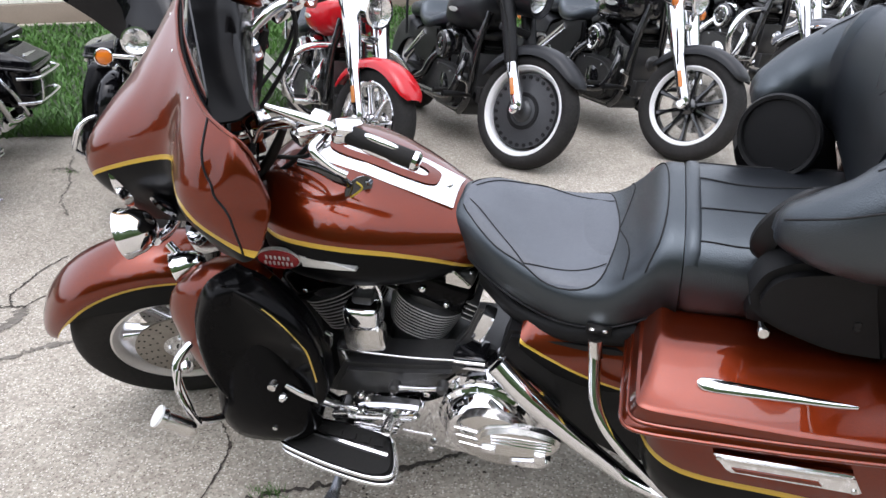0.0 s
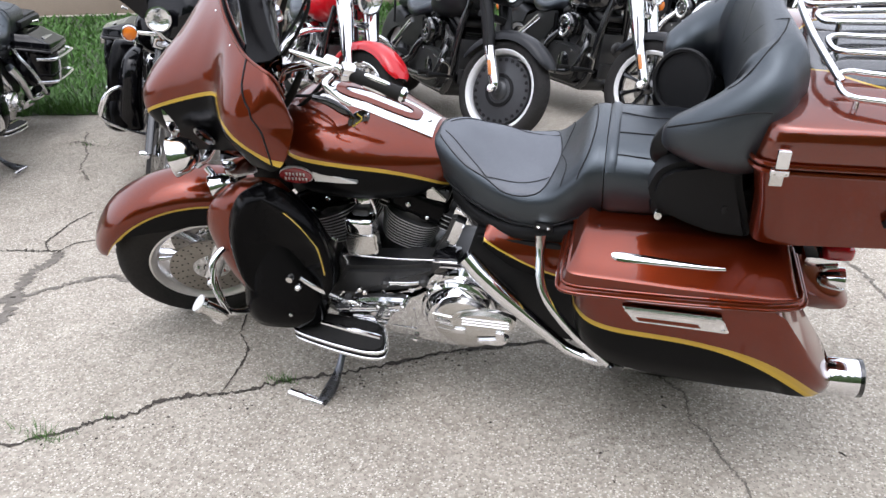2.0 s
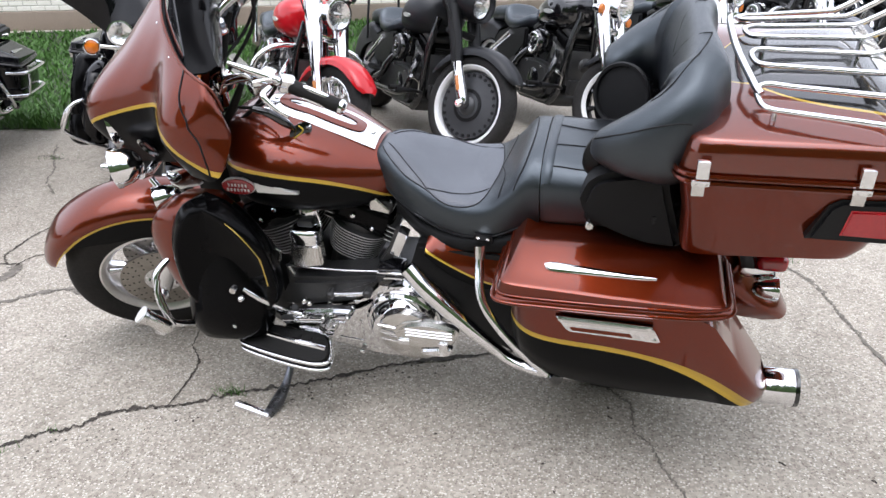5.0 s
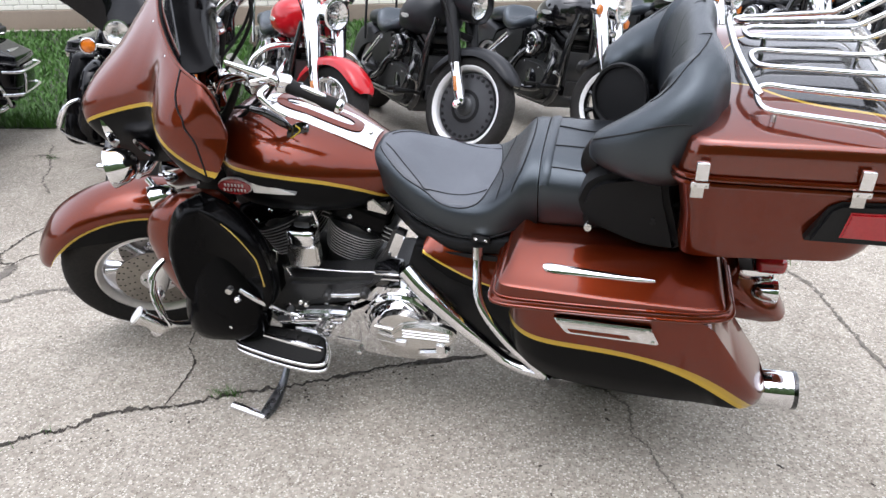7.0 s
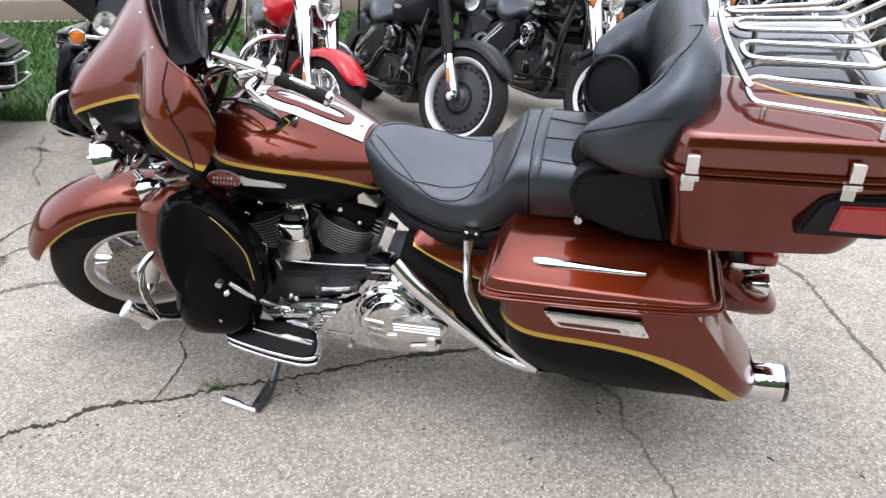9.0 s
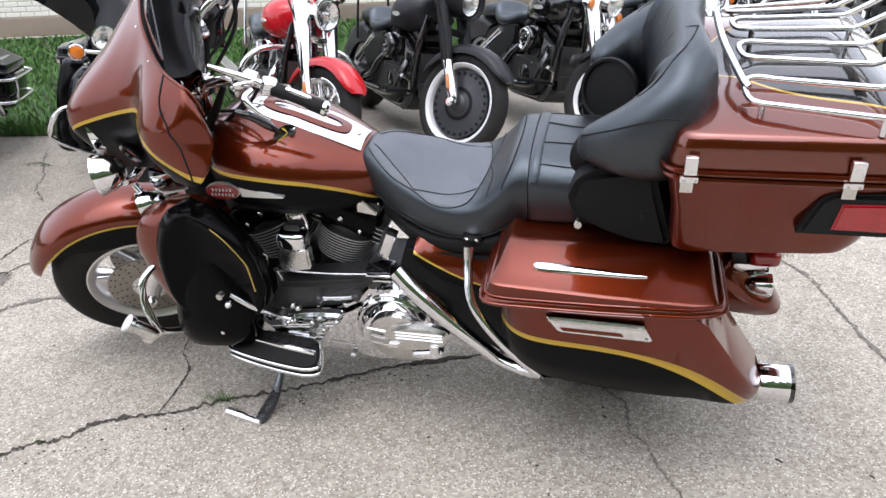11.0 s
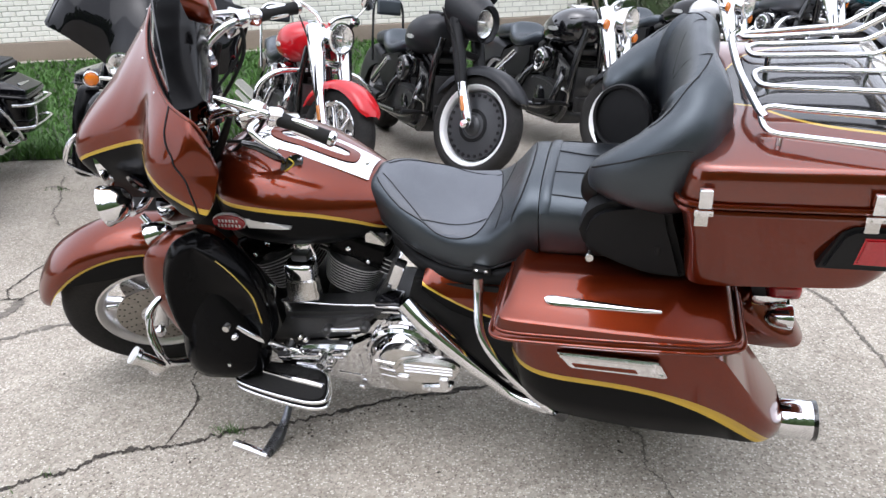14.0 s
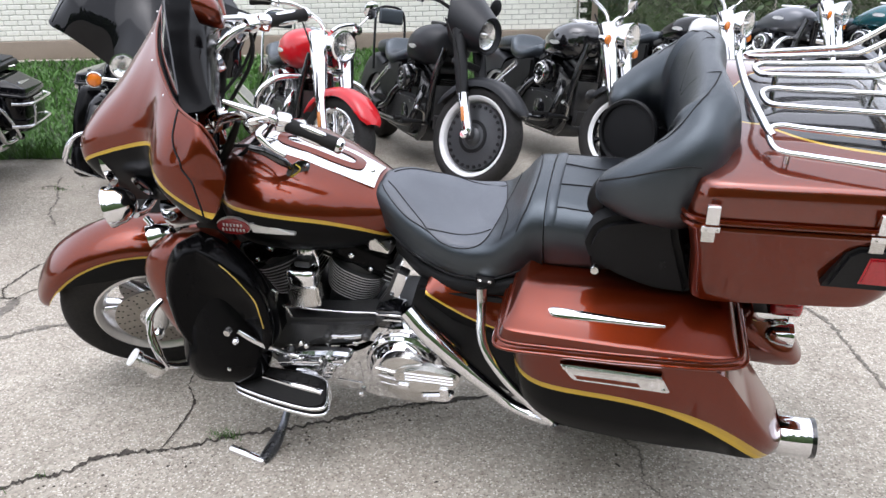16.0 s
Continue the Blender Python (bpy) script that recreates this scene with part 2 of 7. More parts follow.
concrete = concrete_material()
crack_dirt = surface("crack_dirt", (0.018, 0.015, 0.012), (0.075, 0.062, 0.050), 60, 200, 0.95, 0.03, bump=0.6)
crumbled = surface("crumbled", (0.10, 0.088, 0.072), (0.20, 0.18, 0.155), 30, 220, 0.95, 0.03, bump=0.9, bump_scale=160)
grass_green = surface("grass_green", (0.066, 0.165, 0.020), (0.040, 0.105, 0.012), 1.5, 40, 0.6, 0.1)
# Earth colour, darkened to hold the shade between the grass blades.
shaded_soil = surface("shaded_soil", (0.022, 0.034, 0.012), (0.030, 0.032, 0.018), 3, 60, 0.95, 0.03, bump=0.8, bump_scale=60)
brick_white = surface("brick_white", (0.84, 0.83, 0.75), (0.70, 0.69, 0.61), 4, 60, 0.7, 0.08, bump=0.4, bump_scale=90)
mortar = surface("mortar", (0.50, 0.49, 0.44), (0.40, 0.39, 0.35), 5, 80, 0.85, 0.05, bump=0.5)
foundation = surface("foundation", (0.27, 0.22, 0.17), (0.21, 0.17, 0.13), 2, 50, 0.9, 0.04, bump=0.6, bump_scale=80)
leaf_green = surface("leaf_green", (0.05, 0.10, 0.02), (0.03, 0.06, 0.012), 3, 40, 0.55, 0.1)
wood_grey = surface("wood_grey", (0.20, 0.16, 0.12), (0.14, 0.11, 0.085), 5, 90, 0.8, 0.06, bump=0.6)


# ---- shape tools ----
def spline(keys, n):
    """n samples of a smooth curve through the key tuples."""
    k = np.array(keys, float)
    k = np.vstack([2 * k[0] - k[1], k, 2 * k[-1] - k[-2]])
    out = []
    for u in np.linspace(0, len(keys) - 1, n):
        i = min(int(u), len(keys) - 2)
        f = u - i
        a, b, c, d = k[i : i + 4]
        out.append(0.5 * (2 * b + (c - a) * f + (2 * a - 5 * b + 4 * c - d) * f * f + (3 * b - a - 3 * c + d) * f ** 3))
    return out


def loft(rings, closed=True, caps=True, bm=None):
    bm = bm or bmesh.new()
    rows = [[bm.verts.new(tuple(float(v) for v in p)) for p in r] for r in rings]
    for a, b in zip(rows, rows[1:]):
        n = len(a)
        for i in range(n if closed else n - 1):
            bm.faces.new((a[i], a[(i + 1) % n], b[(i + 1) % n], b[i]))
    if caps and closed:
        bm.faces.new(rows[0][::-1])
        bm.faces.new(rows[-1])
    bmesh.ops.recalc_face_normals(bm, faces=bm.faces)
    return bm


def oval(cx, cy, w, h, n=24, power=2.5, top=None):
    """A ring of (u, v): a superellipse with half sizes w and h."""
    out = []
    for i in range(n):
        a = 2 * math.pi * i / n
        c, s = math.cos(a), math.sin(a)
        out.append((cx + w * math.copysign(abs(c) ** (2 / power), c), cy + h * math.copysign(abs(s) ** (2 / power), s)))
    return out


def tube(points, r, sides=12, steps=6, bm=None, caps=True):
    """A pipe through the points; r may be one radius or one for each point."""
    rs = r if isinstance(r, (list, tuple)) else [r] * len(points)
    n = max(2, (len(points) - 1) * steps + 1) if len(points) > 2 else 2
    path = spline([(*p, q) for p, q in zip(points, rs)], n)
    bm = bm or bmesh.new()
    rings, side = [], None
    for i, p in enumerate(path):
        t = Vector(path[min(i + 1, n - 1)][:3]) - Vector(path[max(i - 1, 0)][:3])
        t.normalize()
        if side is None:
            side = t.orthogonal().normalized()
        side = (side - t * side.dot(t)).normalized()
        up = t.cross(side)
        rings.append([Vector(p[:3]) + float(p[3]) * (math.cos(a) * side + math.sin(a) * up) for a in (2 * math.pi * k / sides for k in range(sides))])
    return loft(rings, True, caps, bm)


def lathe(profile, at=(0, 0, 0), axis=(0, 1, 0), sides=32, bm=None):
    """Turns (radius, along) pairs round an axis."""
    bm = bm or bmesh.new()
    q = Vector(axis).normalized().to_track_quat("Z", "Y")
    rings = []
    for r, h in profile:
        r = max(r, 0.0004)
        rings.append([Vector(at) + q @ Vector((r * math.cos(a), r * math.sin(a), h)) for a in (2 * math.pi * k / sides for k in range(sides))])
    return loft(rings, True, True, bm)


def ring_lathe(profile, at=(0, 0, 0), axis=(0, 1, 0), sides=40, bm=None):
    """A closed (radius, along) loop turned round an axis: a tyre or a rim."""
    bm = bm or bmesh.new()
    q = Vector(axis).normalized().to_track_quat("Z", "Y")
    rows = []
    for k in range(sides):
        a = 2 * math.pi * k / sides
        rows.append([bm.verts.new(Vector(at) + q @ Vector((r * math.cos(a), r * math.sin(a), h))) for r, h in profile])
    m = len(profile)
    for k in range(sides):
        a, b = rows[k], rows[(k + 1) % sides]
        for i in range(m):
            bm.faces.new((a[i], a[(i + 1) % m], b[(i + 1) % m], b[i]))
    bmesh.ops.recalc_face_normals(bm, faces=bm.faces)
    return bm


def box(c, size, bevel=0.004, turn=None, bm=None, segments=2):
    """A block with rounded edges."""
    b = bmesh.new()
    bmesh.ops.create_cube(b, size=1)
    bmesh.ops.scale(b, vec=size, verts=b.verts)
    if bevel:
        bmesh.ops.bevel(b, geom=list(b.edges), offset=min(bevel, 0.45 * min(size)), segments=segments, affect="EDGES", profile=0.6)
    bmesh.ops.transform(b, matrix=Matrix.Translation(c) @ (turn.to_4x4() if turn else Matrix.Identity(4)), verts=b.verts)
    return join(bm, b) if bm else b


def plate(outline, y0, y1, bevel=0.003, bm=None):
    """An (x, z) outline made thick from y0 to y1, with softened rims."""
    b = bmesh.new()
    f = b.faces.new([b.verts.new((x, y0, z)) for x, z in outline])
    got = bmesh.ops.extrude_face_region(b, geom=[f])
    moved = [v for v in got["geom"] if isinstance(v, bmesh.types.BMVert)]
    bmesh.ops.translate(b, vec=(0, y1 - y0, 0), verts=moved)
    bmesh.ops.recalc_face_normals(b, faces=b.faces)
    if bevel:
        rim = [e for e in b.edges if abs(e.verts[0].co.y - e.verts[1].co.y) < 1e-6]
        bmesh.ops.bevel(b, geom=rim, offset=bevel, segments=2, affect="EDGES")
    return join(bm, b) if bm else b


def sheet(grid, thick=0.006):
    """A curved panel from rows of points, with thickness."""
    bm = bmesh.new()
    rows = [[bm.verts.new(tuple(float(v) for v in p)) for p in r] for r in grid]
    for a, b in zip(rows, rows[1:]):
        for i in range(len(a) - 1):
            bm.faces.new((a[i], a[i + 1], b[i + 1], b[i]))
    bmesh.ops.recalc_face_normals(bm, faces=bm.faces)
    bmesh.ops.solidify(bm, geom=list(bm.faces), thickness=thick)
    return bm


def join(a, *others):
    for b in others:
        me = bpy.data.meshes.new("joint")
        b.to_mesh(me)
        a.from_mesh(me)
        b.free()
        bpy.data.meshes.remove(me)
    return a


def part(name, bm, material, parent=None, label="", m=None, sharp=38):
    """Links a bmesh as one mesh object under a thing or a part."""
    for f in bm.faces:
        f.smooth = True
    for e in bm.edges:
        if len(e.link_faces) == 2 and e.calc_face_angle(0) > radians(sharp):
            e.smooth = False
    me = bpy.data.meshes.new(name)
    bm.to_mesh(me)
    bm.free()
    me.materials.append(material)
    ob = new(name, me)
    if parent:
        ob.parent = parent
    if m is not None:
        ob.matrix_basis = m
    if label:
        ob["label"] = label
    return ob


def smooth_outline(keys, n=40):
    """A closed smooth outline through the keys."""
    return [tuple(p) for p in spline(list(keys) + [keys[0]], n + 1)[:-1]]


# ---- the touring motorcycle ----
RAKE = radians(26)
HEAD = Vector((-0.47, 0, 0.80))


def steering(degrees):
    """The turn of the front end about the raked steering axis."""
    return Matrix.Translation(HEAD) @ Matrix.Rotation(radians(degrees), 4, Vector((math.sin(RAKE), 0, math.cos(RAKE)))) @ Matrix.Translation(-HEAD)


def tyre_bm(r, w, at, sides=56, bead=None):
    """A motorcycle tyre with a rounded crown and shallow tread grooves."""
    prof = []
    for i in range(16):
        a = math.pi * (i / 15) - math.pi / 2
        prof.append((r - 0.38 * w + 0.38 * w * math.cos(a) ** 0.8 if abs(math.cos(a)) > 1e-6 else r - 0.38 * w, 0.5 * w * math.sin(a)))
    inner = bead or r - 0.62 * w - 0.028
    prof = [(inner, -0.40 * w), (inner + 0.01, -0.46 * w)] + prof + [(inner + 0.01, 0.46 * w), (inner, 0.40 * w)]
    return ring_lathe(prof, at, (0, 1, 0), sides)


def tread_bm(r, w, at, count=46):
    """Slanting tread blocks standing a little proud of the crown."""
    bm = bmesh.new()
    for k in range(count):
        a = 2 * math.pi * k / count
        for side in (-1, 1):
            pts = []
            for u, da in ((0.03, 0.0), (0.40, 0.05), (0.40, 0.11), (0.03, 0.075)):
                ang = a + da + (0.03 if side > 0 else 0)
                y = side * u * w
                rr = r + 0.002 - 0.38 * w * (1 - max(0.0, 1 - (2 * u) ** 2) ** 0.5)
                pts.append(bm.verts.new((at[0] + rr * math.cos(ang), at[1] + y, at[2] + rr * math.sin(ang))))
            bm.faces.new(pts)
    bmesh.ops.recalc_face_normals(bm, faces=bm.faces)
    bmesh.ops.solidify(bm, geom=list(bm.faces), thickness=0.006)
    return bm


def wheel(root, axle, r, w, rim_r, style, m=None, rim_mat=None, spoke_mat=None, tread=True):
    """tyre > rim, spokes, hub."""
    rim_mat, spoke_mat = rim_mat or alloy, spoke_mat or chrome
    tyre = part("tyre", tyre_bm(r, w, axle, 56, rim_r - 0.004), tyre_rubber, root, "black road tyre", m)
    if tread:
        part("tread", tread_bm(r, w, axle), tyre_rubber, tyre)
    h = 0.40 * w
    if style == "disc":
        part("rim_band", ring_lathe([(rim_r - 0.004, -h - 0.004), (rim_r - 0.030, -h + 0.006), (rim_r - 0.050, -h + 0.018), (rim_r - 0.052, -h + 0.022), (rim_r - 0.010, -h + 0.010)], axle, (0, 1, 0), 56), rim_mat, tyre, "broad bright rim band")
    lips = bmesh.new()
    for q in (-1, 1):
        ring_lathe([(rim_r + 0.012, q * h), (rim_r - 0.006, q * (h + 0.005)), (rim_r - 0.020, q * (h - 0.004)), (rim_r - 0.026, q * (h - 0.014)), (rim_r - 0.010, q * (h - 0.018))], axle, (0, 1, 0), 56, lips)
    part("rim", lips, rim_mat, tyre, "bright metal rim")
    part("rim_barrel", ring_lathe([(rim_r - 0.012, -h + 0.010), (rim_r - 0.025, -h + 0.012), (rim_r - 0.034, -0.3 * h), (rim_r - 0.034, 0.3 * h), (rim_r - 0.025, h - 0.012), (rim_r - 0.012, h - 0.010)], axle, (0, 1, 0), 56), gloss_black if spoke_mat is gloss_black else rim_mat, tyre)
    hub = lathe([(0.0, -0.075), (0.026, -0.075), (0.030, -0.062), (0.046, -0.055), (0.050, 0.055), (0.030, 0.062), (0.026, 0.075), (0.0, 0.075)], axle, (0, 1, 0), 28)
    part("hub", hub, spoke_mat, tyre)
    if style == "disc":
        part("wheel_disc", ring_lathe([(0.045, -0.052), (0.10, -0.046), (rim_r - 0.07, -0.030), (rim_r - 0.048, -0.034), (rim_r - 0.048, 0.034), (rim_r - 0.07, 0.030), (0.10, 0.046), (0.045, 0.052)], axle, (0, 1, 0), 48), spoke_mat, tyre, "solid dark wheel disc")
        for k in range(26):
            a = 2 * math.pi * k / 26
            c = (axle[0] + (rim_r - 0.066) * math.cos(a), axle[1] - 0.037, axle[2] + (rim_r - 0.066) * math.sin(a))
            part("wheel_hole", lathe([(0.0, 0.0), (0.0120, 0.0), (0.0120, 0.074), (0.0, 0.074)], c, (0, 1, 0), 8), satin_black, tyre)
        # Dark ring in place of a hub recess; its shade is in the colour.
        part("recess_shade", ring_lathe([(0.085, -0.0495), (0.108, -0.0485), (0.108, 0.0485), (0.085, 0.0495)], axle, (0, 1, 0), 40), satin_black, tyre)
        part("hub_cap", lathe([(0.0, -0.072), (0.045, -0.070), (0.062, -0.058), (0.066, -0.048), (0.066, 0.048), (0.062, 0.058), (0.045, 0.070), (0.0, 0.072)], axle, (0, 1, 0), 32), spoke_mat, tyre)
    elif style == "wire":
        for k in range(28):
            a, s = 2 * math.pi * k / 28, (-1) ** k
            b = a + (0.28 if (k // 2) % 2 else -0.28)
            part("spoke", tube([(axle[0] + 0.045 * math.cos(b), axle[1] + s * 0.05, axle[2] + 0.045 * math.sin(b)), (axle[0] + (rim_r - 0.03) * math.cos(a), axle[1] + s * 0.01, axle[2] + (rim_r - 0.03) * math.sin(a))], 0.0028, 6), spoke_mat, tyre)
    else:
        count = style
        for k in range(count):
            a = 2 * math.pi * k / count + 0.2
            ends = []
            for rr, hw, hy in ((0.035, 0.020, 0.032), (0.09, 0.012, 0.026), (0.6 * rim_r, 0.011, 0.020), (rim_r - 0.02, 0.020, 0.030)):
                ring = []
                for u, v in oval(0, 0, hw, hy, 10, 3):
                    ring.append((axle[0] + rr * math.cos(a) - u * math.sin(a), axle[1] + v, axle[2] + rr * math.sin(a) + u * math.cos(a)))
                ends.append(ring)
            part("spoke", loft(ends), spoke_mat, tyre)
    return tyre


def rotor(parent, axle, y, r=0.146):
    """A drilled brake disc."""
    d = part("brake_disc", ring_lathe([(0.062, y - 0.003), (r, y - 0.003), (r, y + 0.003), (0.062, y + 0.003)], axle, (0, 1, 0), 48), rotor_steel, parent, "drilled steel brake disc")
    holes = bmesh.new()
    for ring, count in ((0.085, 14), (0.104, 18), (0.122, 22), (0.137, 24)):
        if ring < r - 0.006:
            for k in range(count):
                a = 2 * math.pi * k / count + 9 * ring
                for s in (-1, 1):
                    lathe([(0.0, 0.0), (0.0036, 0.0), (0.0036, 0.0008), (0.0, 0.0008)], (axle[0] + ring * math.cos(a), y + axle[1] + s * 0.003, axle[2] + ring * math.sin(a)), (0, s, 0), 6, holes)
    tagged(part("perforation", holes, rubber, d), kind="stuff")
    part("disc_carrier", ring_lathe([(0.030, y - 0.006), (0.066, y - 0.005), (0.066, y + 0.005), (0.030, y + 0.006)], axle, (0, 1, 0), 20), chrome, d)
    for k in range(5):
        a = 2 * math.pi * k / 5 + 0.4
        part("bolt", lathe([(0.0, -0.012), (0.006, -0.012), (0.006, 0.0), (0.0, 0.0)], (axle[0] + 0.05 * math.cos(a), axle[1] + y, axle[2] + 0.05 * math.sin(a)), (0, 1, 0), 8), chrome, d)
    return d


def fender_bm(axle, stations, thick=0.005, n=40):
    """A mudguard: (angle, radius at the crown, half width, skirt depth) from one tip to the other."""
    grid = []
    for a, r, w, skirt in spline(stations, n):
        ang, row = radians(a), []
        for u in np.linspace(-1, 1, 23):
            k = abs(u)
            if k < 0.62:
                t = k / 0.62 * math.pi / 2
                y, drop = w * math.sin(t) ** 0.9, 0.5 * w * (1 - math.cos(t))
            else:
                y, drop = w * (1 + 0.03 * (k - 0.62)), 0.5 * w + skirt * (k - 0.62) / 0.38
            rr = r - drop
            row.append((axle[0] - rr * math.cos(ang), axle[1] + math.copysign(y, u), axle[2] + rr * math.sin(ang)))
        grid.append(row)
    return sheet(grid, thick)


def bolt(parent, at, axis, r=0.006, h=0.006, mat=None):
    part("bolt", lathe([(0.0, 0.0), (r, 0.0), (r, 0.7 * h), (0.6 * r, h), (0.0, h)], at, axis, 8), mat or chrome, parent)


def bullet_lamp(parent, at, axis, r, depth, lens, label, m=None, shell=None):
    """A round chrome lamp shell with its lens."""
    s = part("lamp_shell", lathe([(0.0, -depth), (0.35 * r, -0.96 * depth), (0.7 * r, -0.75 * depth), (0.93 * r, -0.35 * depth), (r, 0.0), (1.06 * r, 0.008), (1.06 * r, 0.016), (0.94 * r, 0.018), (0.94 * r, 0.0), (0, 0)], at, axis, 28), shell or chrome, parent, label, m)
    if lens is glass_lens:
        part("reflector", lathe([(0.0, -0.006), (0.30 * r, -0.004), (0.62 * r, 0.002), (0.84 * r, 0.009), (0.93 * r, 0.016), (0.90 * r, 0.017), (0.80 * r, 0.012), (0.58 * r, 0.005), (0.28 * r, 0.001), (0.0, 0.0)], Vector(at), axis, 28), lamp_reflector, s, "bright faceted headlamp reflector")
        part("bulb_cap", lathe([(0, 0.0), (0.17 * r, 0.0), (0.16 * r, 0.014), (0.08 * r, 0.020), (0, 0.021)], Vector(at), axis, 14), worn_chrome, s)
        return s
    part("lens", lathe([(0.0, 0.022), (0.5 * r, 0.020), (0.85 * r, 0.014), (0.93 * r, 0.004), (0.0, 0.002)], Vector(at), axis, 28), lens, s)
    return s


def rail_line(parent, name, pts, r, mat, label="", m=None, sides=12):
    return part(name, tube(pts, r, sides), mat, parent, label, m)


def tank_top(x):
    xs = (-0.37, -0.34, -0.28, -0.20, -0.10, 0.0, 0.08, 0.14, 0.18)
    zs = (0.93, 0.955, 0.975, 0.975, 0.950, 0.910, 0.873, 0.845, 0.83)
    return float(np.interp(x, xs, zs))


SEAT = [(0.070, 0.045, 0.850, 0.79, 0.0), (0.10, 0.088, 0.868, 0.76, 0.0), (0.16, 0.130, 0.866, 0.710, 0.0), (0.24, 0.168, 0.838, 0.668, 0.012),
        (0.34, 0.198, 0.808, 0.642, 0.026), (0.43, 0.208, 0.815, 0.642, 0.028), (0.485, 0.206, 0.856, 0.648, 0.016), (0.525, 0.202, 0.900, 0.658, 0.004), (0.55, 0.198, 0.913, 0.664, 0.0), (0.58, 0.194, 0.913, 0.672, 0.0)]
PILLION = [(0.582, 0.190, 0.910, 0.690, 0.0), (0.62, 0.196, 0.912, 0.695, 0.002), (0.70, 0.200, 0.908, 0.700, 0.006), (0.80, 0.202, 0.906, 0.710, 0.004), (0.90, 0.196, 0.908, 0.72, 0.0), (0.94, 0.17, 0.90, 0.74, 0.0)]


def cushion(keys, n, power=3.2):
    rings = []
    for x, w, zt, zb, dish in spline(keys, n):
        ring = []
        for u, v in oval(0, 0.5 * (zt + zb), w, 0.5 * (zt - zb), 36, power):
            if v > 0.5 * (zt + zb):
                v -= dish * (1 - min(1, abs(u) / w) ** 2)
            ring.append((x, u, v))
        rings.append(ring)
    return loft(rings)


def cushion_z(keys, x, y, power=3.2):
    row = np.array(spline(keys, 160))
    _, w, zt, zb, dish = (float(np.interp(x, row[:, 0], row[:, c])) for c in range(5))
    h, k = 0.5 * (zt - zb), min(0.999, abs(y) / w)
    return 0.5 * (zt + zb) + h * (1 - k ** power) ** (1 / power) - dish * (1 - k * k)


def seat_panel(keys, outline, lift, n=56):
    """A stitched-in panel that follows the cushion; the outline gives (x, half width) from nose to rear."""
    side = spline(outline, n)
    ring = [(x, max(y, 0.0)) for x, y in side] + [(x, -max(y, 0.0)) for x, y in side[-2:0:-1]]
    cx = 0.5 * (outline[0][0] + outline[-1][0])
    rings = []
    for f in (0.02, 0.15, 0.3, 0.45, 0.6, 0.75, 0.88, 0.95, 0.985, 1.0):
        flat = [(cx + (x - cx) * f, y * f) for x, y in ring]
        rings.append([(x, y, cushion_z(keys, x, y) + lift * (1 - f ** 10) + 0.0004) for x, y in flat])
    return loft(rings, True, True, bmesh.new())


def seam(keys, pts, r=0.0016, lift=0.0008):
    return tube([(x, y, cushion_z(keys, x, y) + lift) for x, y in spline(pts, 14)], r, 6, 2)


